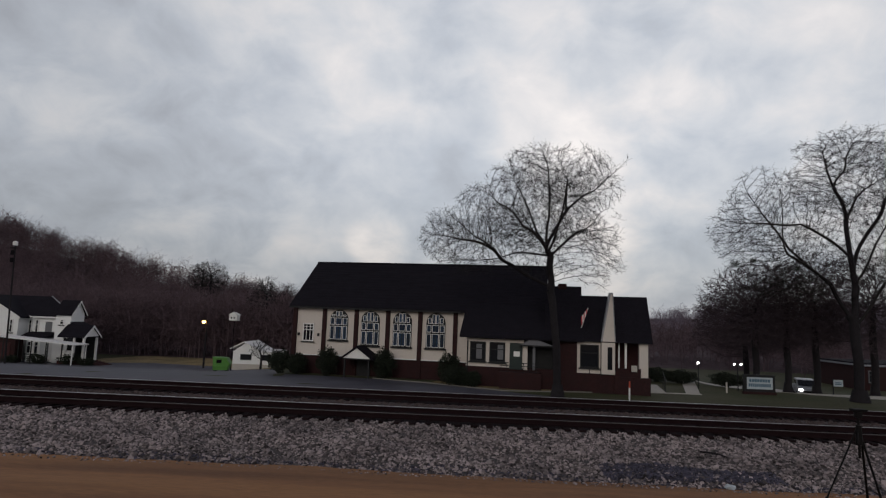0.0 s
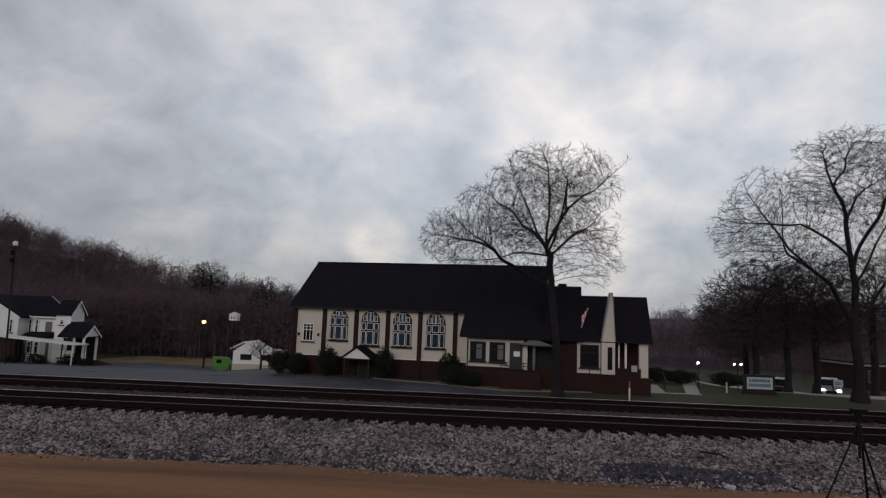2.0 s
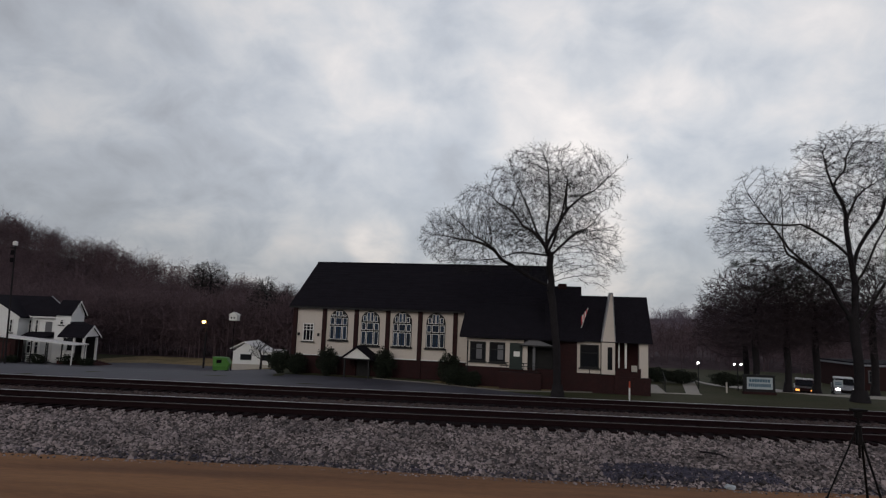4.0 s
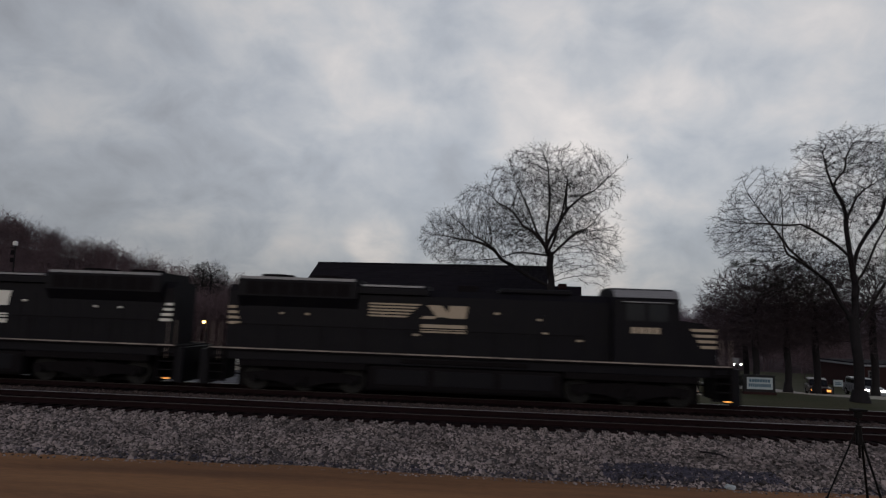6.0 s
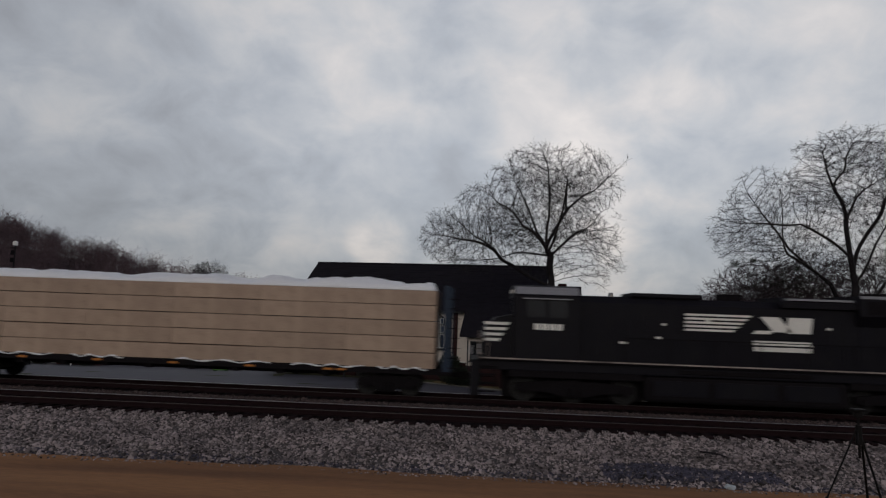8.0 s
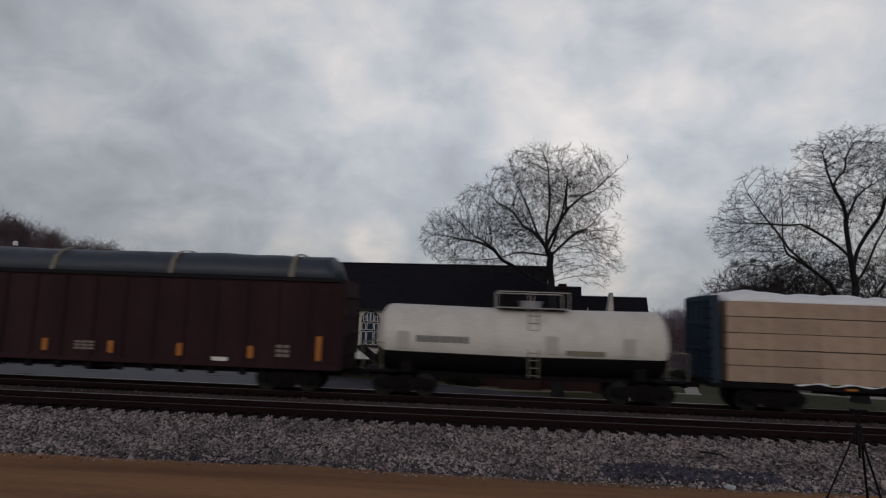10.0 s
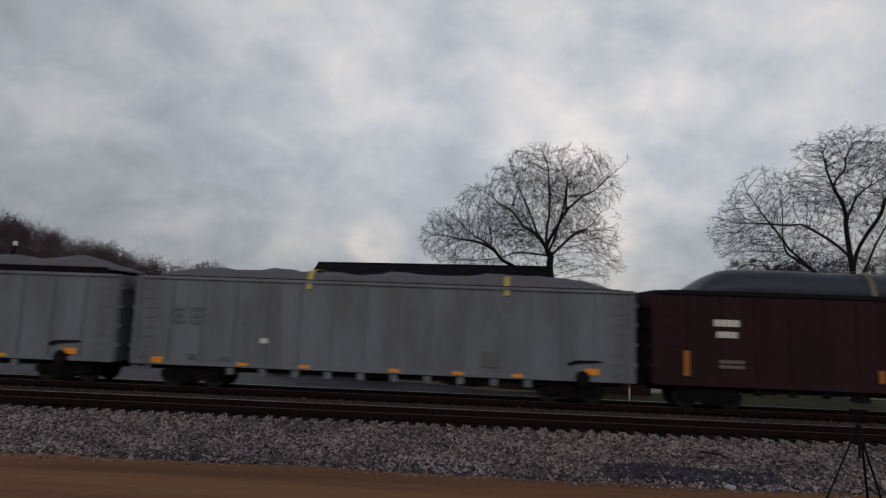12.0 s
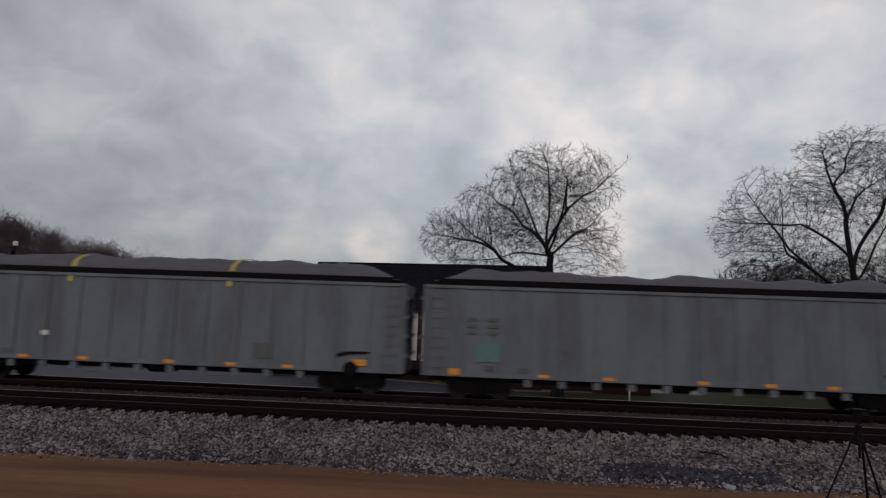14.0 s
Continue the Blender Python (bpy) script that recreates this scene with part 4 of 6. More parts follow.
def lumber_car(right, left):
    mid, half = (right + left) / 2, (right - left) / 2
    car = vehicle("centerbeam_flatcar", mid, "dark blue centerbeam flatcar stacked with wrapped lumber", "freight car")
    bm = bmesh.new()
    prism(bm, [(-half - 0.3, 0.95), (half + 0.3, 0.95), (half + 0.3, 1.16), (-half - 0.3, 1.16)], -1.42, 1.42)
    part("deck", bm, M_under, car)
    bm = bmesh.new()
    prism(bm, [(-half + 3.4, 0.95), (-half + 5.0, 0.72), (half - 5.0, 0.72), (half - 3.4, 0.95)], -0.35, 0.35)
    for i in range(8):
        x = -half + 5 + i * (2 * half - 10) / 7
        box(bm, x - 0.15, x + 0.15, -1.3, 1.3, 0.78, 0.95)
    part("centre_sill", bm, M_under, car)
    rng = random.Random(5)
    for i in range(5):
        x = -half + 5 + i * (2 * half - 10) / 4
        for k in (0, 1) if i == 4 else (0,):
            boxpart("reflector", (x + 0.55 * k, x + 0.38 + 0.55 * k, -1.44, -1.425, 1.0, 1.08), M_dullorange, car)
    for s in (-1, 1):
        x = s * half
        bm = bmesh.new()
        box(bm, x - 0.10, x + 0.10, -1.48, 1.48, 1.1, 4.62, bevel=0.02)
        end = part("bulkhead", bm, M_blue, car, "dark blue ribbed end bulkhead")
        for y in (-1.4, -0.7, 0, 0.7, 1.4):
            boxpart("rib", (x + s * 0.1, x + s * 0.22, y - 0.06, y + 0.06, 1.1, 4.55), M_blue, end)
        for zz in (1.3, 2.4, 3.5, 4.45):
            boxpart("rib", (x + s * 0.105, x + s * 0.2, -1.33, 1.33, zz - 0.06, zz + 0.06), M_blue, end)
        for i in range(8):
            x0, x1 = sorted((x + s * 0.12, x + s * 0.55))
            boxpart("ladder_rung", (x0, x1, -1.5, -1.46, 1.25 + i * 0.4, 1.29 + i * 0.4), M_under, end)
        coupler(car, x + s * 0.2, s)
        truck(car, s * (half - 2.35), 2, 0.46, 1.78)
    # stacked bundles on the near side, one solid row behind
    lo, hi = -half + 0.42, half - 0.42
    n = 6
    w = (hi - lo) / n
    h = (4.42 - 1.18) / 5
    bm = bmesh.new()
    box(bm, -w / 2 + 0.002, w / 2 - 0.002, -0.62, 0.62, 0.014, h - 0.014, bevel=0.012)
    data = finish(bm, "lumber_pack", M_lumber)
    for j in range(5):
        for i in range(n):
            for y in (-0.78, 0.78):
                ob = new("lumber_pack", data)
                ob.parent = car
                ob.matrix_basis = pose(lo + (i + 0.5) * w, y + rng.uniform(-0.015, 0.015), 1.18 + j * h + rng.uniform(-0.008, 0.008), 0, rng.uniform(-0.12, 0.12), rng.uniform(-0.12, 0.12))
    # torn wrap hanging loose along the lowest packs
    for x, wide in ((-8.5, 3.4), (-4.2, 2.2), (0.3, 4.0), (5.2, 3.0), (8.8, 2.0)):
        pts = [(x + wide * i / 12, 1.16 + 0.05 * math.sin(i * 1.3 + x)) for i in range(13)]
        bm = bmesh.new()
        prism(bm, pts + [(p[0], p[1] + 0.05 + 0.03 * math.sin(i * 2.1)) for i, p in reversed(list(enumerate(pts)))], -1.435, -1.425)
        part("torn_wrap", bm, M_wrap, car, "torn edge of white wrap")
    boxpart("centre_beam", (lo, hi, -0.1, 0.1, 1.16, 4.42), M_blue, car)
    wavy(car, "top_wrap", lo, hi, 1.42, 4.40, 0.36, M_wrap, 3, 0.3, 0.3, 110, 12, "loose white plastic wrap over the top", 0.34)
    return car


def tank_car(right, left):
    mid, half = (right + left) / 2, (right - left) / 2
    car = vehicle("tank_car", mid, "dusty white railway tank car with black lower band", "freight car")
    r, zc = 1.42, 2.44
    xs = [(-half, 0.02)] + [(-half + 0.62 * (1 - math.cos(i / 10 * math.pi / 2)), r * math.sin(i / 10 * math.pi / 2)) for i in range(1, 11)]
    body = [(-half * 0.5, r + 0.0), (0.0, r), (half * 0.5, r)]
    line = xs + body + [(-x, rr) for x, rr in reversed(xs)]
    seg = 48
    verts, faces, idx = [], [], []
    for x, rr in line:
        drop = -0.07 * (1 - abs(x) / half)
        for k in range(seg):
            a = 2 * math.pi * k / seg
            verts.append((x, rr * math.sin(a), zc + drop + rr * math.cos(a)))
    for i in range(len(line) - 1):
        for k in range(seg):
            faces.append((i * seg + k, i * seg + (k + 1) % seg, (i + 1) * seg + (k + 1) % seg, (i + 1) * seg + k))
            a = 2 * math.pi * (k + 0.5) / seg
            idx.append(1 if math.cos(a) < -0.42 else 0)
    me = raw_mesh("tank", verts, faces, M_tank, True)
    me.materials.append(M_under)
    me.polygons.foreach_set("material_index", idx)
    tank = new("tank", me)
    tank.parent = car
    tagged(tank, "white cylindrical tank with black underside")
    bm = bmesh.new()
    box(bm, -half - 0.35, half + 0.35, -0.4, 0.4, 0.82, 1.12)
    for s in (-1, 1):
        box(bm, s * (half - 0.3) - 0.75, s * (half - 0.3) + 0.75, -1.4, 1.4, 1.0, 1.1)
        box(bm, s * (half - 1.4) - 0.25, s * (half - 1.4) + 0.25, -1.1, 1.1, 1.0, 1.5)
    part("underframe", bm, M_under, car)
    for s in (-1, 1):
        truck(car, s * (half - 1.3), 2, 0.46, 1.78)
        coupler(car, s * (half + 0.1), s)
        bm = bmesh.new()
        for y in (-1.35, 1.35):
            rod(bm, (s * (half - 0.4), y, 1.1), (s * (half - 0.4), y, 2.2), 0.02, seg=6)
            rod(bm, (s * (half + 0.4), y, 1.1), (s * (half + 0.4), y, 2.2), 0.02, seg=6)
            rod(bm, (s * (half - 0.4), y, 2.2), (s * (half + 0.4), y, 2.2), 0.02, seg=6)
        rod(bm, (s * (half + 0.4), -1.35, 2.2), (s * (half + 0.4), 1.35, 2.2), 0.02, seg=6)
        part("end_railing", bm, M_dullstrap, car)
    # manway, platform and railing on the crown
    bm = bmesh.new()
    rod(bm, (0.35, 0, 3.75), (0.35, 0, 4.08), 0.5, seg=18)
    rod(bm, (0.35, 0, 4.08), (0.35, 0, 4.14), 0.56, seg=18)
    part("manway", bm, M_roofgrey, car, "round manway dome")
    boxpart("platform", (-1.1, 1.9, -0.95, 0.95, 3.80, 3.85), M_roofgrey, car)
    for y in (-0.95, 0.95):
        for x in (-1.1, 0.4, 1.9):
            bm = bmesh.new()
            rod(bm, (x, y, 3.8), (x, y, 4.5), 0.02, seg=6)
            part("railing_post", bm, M_tankpatch, car)
        bm = bmesh.new()
        rod(bm, (-1.1, y, 4.5), (1.9, y, 4.5), 0.022, seg=6)
        part("railing_bar", bm, M_tankpatch, car)
    boxpart("valve_box", (-0.9, -0.2, -0.35, 0.35, 3.85, 4.4), M_under, car, bevel=0.04)
    bm = bmesh.new()
    for dx in (-0.2, 0.2):
        rod(bm, (0.4 + dx, -1.5, 1.0), (0.4 + dx, -1.2, 3.8), 0.025, seg=6)
    for i in range(9):
        rod(bm, (0.2, -1.49 + 0.03 * i, 1.1 + 0.3 * i), (0.6, -1.49 + 0.03 * i, 1.1 + 0.3 * i), 0.018, seg=6)
    part("ladder", bm, M_dullstrap, car)
    bars(car, -4.4, -2.2, 2.28, 2.55, -1.43, M_darktext, 1, 9, 0.25)
    bars(car, 1.7, 3.3, 1.95, 2.15, -1.40, M_dullstrap, 1, 1)
    for x in (-5.2, 0.9, 4.0):
        bars(car, x, x + 0.5, 2.0, 2.7, -1.44, M_tankpatch, 1, 1, label="faint weathered patch", name="patch")
    return car


def gondola(right, left, paint, ribs, z0, z1, cover, rise, label, group, red=False, seed=1, straps=(), hem=(-0.1, 0.03), teal=False):
    mid, half = (right + left) / 2, (right - left) / 2
    car = vehicle("gondola_car", mid, label, "freight car", group)
    W = 1.52
    for s in (-1, 1):
        boxpart("side_sheet", (-half, half, s * (W - 0.04) - 0.03, s * (W - 0.04) + 0.03, z0, z1), paint, car)
        boxpart("top_chord", (-half, half, s * W - 0.09, s * W + 0.06, z1 - 0.14, z1), paint if not red else M_black, car, bevel=0.015)
        boxpart("bottom_chord", (-half, half, s * W - 0.08, s * W + 0.04, z0 - 0.02, z0 + 0.16), paint, car)
        boxpart("end_sheet", (s * half - 0.06, s * half + 0.06, -W, W, z0, z1 - 0.02), paint, car)
        for z in (1.6, 2.4, 3.2, 4.0):
            boxpart("end_rib", (s * (half + 0.08) - 0.07, s * (half + 0.08) + 0.07, -W + 0.05, W - 0.05, z, z + 0.14), paint, car)
        coupler(car, s * (half - 0.2), s)
        truck(car, s * (half - 2.35), 2, 0.46, 1.78)
        for i in range(8):
            boxpart("ladder_rung", (s * half - s * 0.55 - 0.2, s * half - s * 0.55 + 0.2, -W - 0.075, -W - 0.05, z0 + 0.3 + i * 0.4, z0 + 0.325 + i * 0.4), paint, car)
    for i in range(ribs + 1):
        x = -half + 0.12 + i * (2 * half - 0.24) / ribs
        for s in (-1, 1):
            bm = bmesh.new()
            y = s * W
            prism(bm, [(x - 0.11, y - s * 0.03), (x + 0.11, y - s * 0.03), (x + 0.07, y + s * 0.055), (x - 0.07, y + s * 0.055)], z0 + 0.15, z1 - 0.14, "z")
            part("side_post", bm, paint, car)
        if 3 < x + half < 2 * half - 3:
            # dark blocks added between the lugs to make a dark band below the side
            boxpart("floor_beam", (x + 0.16, min(x + 1.2, half - 3.2), -W + 0.3, W - 0.3, z0 - 0.26, z0 - 0.06), M_under, car)
            boxpart("hopper_lug", (x - 0.14, x + 0.14, -W + 0.02, -W + 0.16, z0 - 0.34, z0), paint if not red else M_under, car)
    boxpart("floor", (-half, half, -W, W, z0 - 0.06, z0 + 0.06), M_under, car)
    boxpart("centre_sill", (-half + 0.2, half - 0.2, -0.3, 0.3, 0.66, z0), M_under, car)
    boxpart("brake_cylinder", (-0.6, 0.5, -0.9, -0.3, 0.55, 0.9), M_under, car, bevel=0.1)
    wavy(car, "load_cover", -half + (0.4 if not red else 1.6), half - 0.4, W + 0.04, z1 - 0.03 + max(0.0, hem[1] - 0.06), rise - max(0.0, hem[1] - 0.06), cover, seed, 2.0, 0.35 if red else 2.0, 90, 14, "tarpaulin tied over a mounded load", 0.22 if not red else 0.06)
    bm = bmesh.new()
    for s in (-1, 1):
        box(bm, -half + 0.5, half - 0.5, s * (W + 0.075) - 0.012, s * (W + 0.075) + 0.012, z1 + hem[0], z1 + hem[1])
    part("cover_hem", bm, M_under, car, "dark hanging hem of the tarpaulin")
    for x, lean in straps:
        strap(car, x, W + 0.06, z1 - 0.02, rise + 0.05, 0.0 if red else 0.35, lean, 0.5, M_dullstrap if red else M_yellow)
    rng = random.Random(seed)
    if red:
        for x in (-9.4, -1.9, 0.95, 3.9, 6.9, 9.75):
            tall = abs(x) > 9
            bars(car, x - 0.1, x + 0.1, 1.35, 2.35 if tall else 1.85, -W - 0.09, M_dullorange, 1, 1, label="orange reflective strip", name="reflector")
        bars(car, -8.3, -7.3, 3.35, 3.62, -W - 0.085, M_white, 1, 5, 0.15)
        bars(car, -8.2, -7.4, 2.9, 3.15, -W - 0.085, M_white, 1, 5, 0.15)
        bars(car, -8.1, -7.1, 1.7, 2.1, -W - 0.085, M_rust, 2, 4, 0.35)
        bars(car, -0.6, 0.3, 1.45, 1.85, -W - 0.085, M_rust, 3, 3, 0.3)
        bars(car, 5.3, 5.95, 1.2, 1.36, -W - 0.085, M_white)
        bars(car, 8.0, 8.6, 1.45, 2.0, -W - 0.085, M_rust, 3, 2, 0.3)
    else:
        for i, x in enumerate((-9.2, -5.6, -3.0, 0.7, 3.3, 5.7)):
            bars(car, x - 0.22, x + 0.22, z0 + 0.05, z0 + (0.30 if i == 0 else 0.18), -W - 0.085, M_orange, 1, 1, label="orange reflective strip", name="reflector")
        bars(car, 8.4, 8.95, z0 + 0.25, z0 + 0.5, -W - 0.085, M_orange, 1, 1, label="orange reflective strip", name="reflector")
        bars(car, -8.7, -8.35, z0 + 1.7, z0 + 2.5, -W - 0.085, M_darktext, 3, 1, 0.45)
        bars(car, -7.9, -7.45, z0 + 1.7, z0 + 2.5, -W - 0.085, M_darktext, 3, 1, 0.45)
        bars(car, -8.0, -7.6, z0 + 0.25, z0 + 0.5, -W - 0.085, M_darktext, 2, 1, 0.35)
        bars(car, -6.6, -6.2, z0 + 0.25, z0 + 0.4, -W - 0.085, M_darktext)
        bars(car, -4.9, -4.6, z0 + 1.0, z0 + 1.2, -W - 0.085, M_darktext if teal else M_trim)
        if teal:
            bars(car, -8.3, -7.4, z0 + 0.6, z0 + 1.35, -W - 0.08, M_teal, label="pale teal painted patch", name="patch")
        else:
            bars(car, 4.2, 5.0, z0 + 0.4, z0 + 1.0, -W - 0.08, M_darktext, label="grey painted patch", name="patch")
        # brake wheel under a curved guard
        bm = bmesh.new()
        rod(bm, (8.3, -W - 0.14, z0 + 0.1), (8.3, -W - 0.02, z0 + 0.1), 0.30, seg=20)
        part("brake_wheel", bm, M_under, car)
        bm = bmesh.new()
        prism(bm, [(7.7, z0 + 0.68), (8.0, z0 + 0.80), (9.0, z0 + 0.82), (9.1, z0 + 0.76), (8.1, z0 + 0.70), (7.75, z0 + 0.58)], -W - 0.12, -W)
        part("wheel_guard", bm, M_under, car)
    return car


def make_train():
    locomotive(-102.2, False, M_cream, M_cream, 6.0, 1.65, 0.1, 3.25, 0.82)
    locomotive(-124.95, True, M_white, M_white, 6.6, 1.25, 2.9, 3.13, 1.0)
    lumber_car(-137.0, -160.1)
    tank_car(-161.6, -174.0)
    gondola(-175.3, -196.6, M_maroon, 16, 1.0, 4.73, M_tarp, 1.08, "oxide red gondola with a black tarpaulin over its load", "", True, 4, ((-2.0, 0.12), (3.2, 0.05), (8.4, 0.0)))
    gondola(-197.4, -218.1, M_grey, 15, 0.98, 4.65, M_greytarp, 0.50, "pale grey gondola with a tarpaulin over its load", "pale grey gondolas", False, 7, ((-3.0, 0.05), (5.2, 0.08)))
    gondola(-218.9, -239.9, M_grey, 15, 0.98, 4.65, M_greytarp, 0.74, "pale grey gondola with a teal patch and lumpy tarpaulin", "pale grey gondolas", False, 9, (), hem=(-0.03, 0.26), teal=True)
    gondola(-240.7, -261.6, M_grey, 15, 0.98, 4.65, M_greytarp, 0.86, "pale grey gondola with yellow straps over its tarpaulin", "pale grey gondolas", False, 12, ((-3.9, 0.05), (3.0, 0.3)), hem=(-0.03, 0.24))


# ---- trees ----
def tubes(name, segs, material):
    """Tapered limbs from rows of p0, p1, r0, r1; thin ones get three sides, thick ones seven."""
    segs = np.asarray(segs, float)
    verts, faces, base = [], [], 0
    quads = []
    for sides, pick in ((7, segs[:, 6] > 0.06), (3, segs[:, 6] <= 0.06)):
        s = segs[pick]
        if not len(s):
            continue
        a, b = s[:, :3], s[:, 3:6]
        d = b - a
        d /= np.linalg.norm(d, axis=1, keepdims=True) + 1e-9
        ref = np.where(np.abs(d[:, 2:3]) > 0.9, np.array([[1.0, 0, 0]]), np.array([[0, 0, 1.0]]))
        u = np.cross(d, ref)
        u /= np.linalg.norm(u, axis=1, keepdims=True) + 1e-9
        w = np.cross(d, u)
        ang = np.arange(sides) * 2 * np.pi / sides
        ring = u[:, None] * np.cos(ang)[None, :, None] + w[:, None] * np.sin(ang)[None, :, None]
        v = np.concatenate([a[:, None] + ring * s[:, 6, None, None], b[:, None] + ring * s[:, 7, None, None]], 1)
        k = np.arange(sides)
        q = np.stack([k, (k + 1) % sides, sides + (k + 1) % sides, sides + k], -1)
        quads.append((q[None] + base + (np.arange(len(s)) * 2 * sides)[:, None, None]).reshape(-1, 4))
        verts.append(v.reshape(-1, 3))
        base += len(s) * 2 * sides
    return raw_mesh(name, np.concatenate(verts), np.concatenate(quads), material, True)


def colonise(rng, seeds, goals, step, kill, rounds=160, wobble=0.13, lift=0.0, ahead=-0.25):
    """Branches that reach for free places in a crown: nodes, and the parent of each."""
    nodes, parent = [], []
    for line in seeds:
        pts = [np.array(p, float) for p in line]
        last = -1
        if nodes:
            d = [np.sum((n - pts[0]) ** 2) for n in nodes]
            last = int(np.argmin(d))
        for i, p in enumerate(pts):
            if i == 0:
                if last < 0:
                    nodes.append(p)
                    parent.append(-1)
                    last = 0
                continue
            a = nodes[last]
            n = max(1, int(np.linalg.norm(p - a) / step))
            side = rng.normal(0, 0.09 if line is not seeds[0] else 0.02, 3)
            for k in range(1, n + 1):
                nodes.append(a + (p - a) * k / n + side * math.sin(math.pi * k / n) * n * step * 0.6)
                parent.append(last)
                last = len(nodes) - 1
    nodes = np.array(nodes)
    goals = np.asarray(goals, float)
    near, dist = np.zeros(len(goals), int), np.full(len(goals), 1e9)

    def update(first, nodes):
        for lo in range(first, len(nodes), 64):
            block = nodes[lo:lo + 64]
            d = np.sqrt(((goals[:, None] - block[None]) ** 2).sum(-1))
            k = d.argmin(1)
            m = d[np.arange(len(goals)), k]
            better = m < dist
            near[better], dist[better] = k[better] + lo, m[better]

    update(0, nodes)
    kids = {}
    hub = np.array(seeds[0][-1], float)
    for _ in range(rounds):
        keep = dist > kill
        goals, near, dist = goals[keep], near[keep], dist[keep]
        if not len(goals):
            break
        pull = np.zeros((len(nodes), 3))
        d = goals - nodes[near]
        np.add.at(pull, near, d / (np.linalg.norm(d, axis=1, keepdims=True) + 1e-9))
        who = np.unique(near)
        fresh = []
        for i in who:
            if kids.get(i, 0) >= 3:
                continue
            out = nodes[i] - hub
            if parent[i] >= 0 and pull[i].dot(nodes[i] - nodes[parent[i]]) < ahead * np.linalg.norm(pull[i]) * step:
                continue
            v = pull[i] / (np.linalg.norm(pull[i]) + 1e-9) + rng.normal(0, wobble, 3) + 0.5 * out / (np.linalg.norm(out) + 1e-9) + np.array([0, 0, lift])
            fresh.append(nodes[i] + v / np.linalg.norm(v) * step)
            parent.append(int(i))
            kids[i] = kids.get(i, 0) + 1
        if not fresh:
            break
        first = len(nodes)
        nodes = np.concatenate([nodes, np.array(fresh)])
        update(first, nodes)
    return nodes, np.array(parent)


def limbs_of(rng, nodes, parent, thin, power=2.15, twigs=2, twig=0.4, droop=0.0):
    """Tapered pieces from the branch graph, and short twigs at the ends."""
    n = len(nodes)
    sums = np.zeros(n)
    ends = np.ones(n, bool)
    ends[parent[parent >= 0]] = False
    for i in range(n - 1, -1, -1):
        if ends[i]:
            sums[i] = thin ** power
        if parent[i] >= 0:
            sums[parent[i]] += sums[i]
    r = sums ** (1 / power)
    segs = [(*nodes[parent[i]], *nodes[i], min(r[parent[i]], r[i] * 1.6), r[i]) for i in range(n) if parent[i] >= 0]
    for i in range(n):
        if parent[i] < 0 or r[i] > thin * 3.2 or (not ends[i] and rng.random() < 0.3):
            continue
        d = nodes[i] - nodes[parent[i]]
        d /= np.linalg.norm(d) + 1e-9
        for _ in range(twigs):
            v = d + rng.normal(0, 0.6, 3) + np.array([0, 0, 0.12 - droop])
            v /= np.linalg.norm(v)
            a = nodes[i]
            b = a + v * twig * rng.uniform(0.5, 1.2)
            w = v + rng.normal(0, 0.4, 3)
            c = b + w / np.linalg.norm(w) * twig * rng.uniform(0.4, 0.9)
            segs.append((*a, *b, thin * 0.9, thin * 0.75))
            segs.append((*b, *c, thin * 0.75, thin * 0.5))
    return segs


def crown_goals(rng, blobs, count, gaps=0.1):
    """Free places scattered through a few overlapping egg shapes, with uneven gaps."""
    out = []
    size = np.array([b[3] * b[4] * b[5] for b in blobs])
    pick = rng.choice(len(blobs), count * 3, p=size / size.sum())
    for k in pick:
        x, y, z, a, b, c = blobs[k]
        v = rng.normal(size=3)
        v /= np.linalg.norm(v)
        v *= rng.random() ** 0.36
        p = (x + a * v[0], y + b * v[1], z + c * v[2])
        if noise.noise((p[0] * 0.45, p[1] * 0.45, p[2] * 0.45 + 7)) > -0.32 + gaps:
            out.append(p)
        if len(out) >= count:
            break
    return out


def bare_tree(place, seeds, blobs, count, seed, label, thin=0.008, step=0.26, kill=0.34, bark=None, twigs=2, twig=0.30, droop=0.0, gaps=0.1, foot=0.0):
    rng = np.random.default_rng(seed)
    tree = thing("tree", pose(*place), label, "tree")
    nodes, parent = colonise(rng, seeds, crown_goals(rng, blobs, count, gaps), step, kill)
    segs = np.array(limbs_of(rng, nodes, parent, thin, twigs=twigs, twig=twig, droop=droop))
    thick = segs[:, 6] > 0.11
    base = seeds[0][0]
    r = max(float(segs[:, 6].max()), foot)
    if foot:
        low = thick & (segs[:, 2] < seeds[0][-1][2])
        segs[low, 6:] = np.maximum(segs[low, 6:], foot * 0.72)
    flare = [(base[0], base[1], base[2] - 0.3, base[0], base[1], base[2] + 0.25, r * 1.7, r * 1.35), (base[0], base[1], base[2] + 0.25, base[0], base[1], base[2] + 0.9, r * 1.35, r)]
    for name, rows, material, note in (("trunk", np.concatenate([segs[thick], flare]), M_bark, "grey-brown furrowed trunk and main limbs"), ("crown", segs[~thick], bark or M_twig, "bare winter branches and twigs")):
        ob = new(name, tubes(name, rows, material))
        ob.parent = tree
        tagged(ob, note)
    return tree


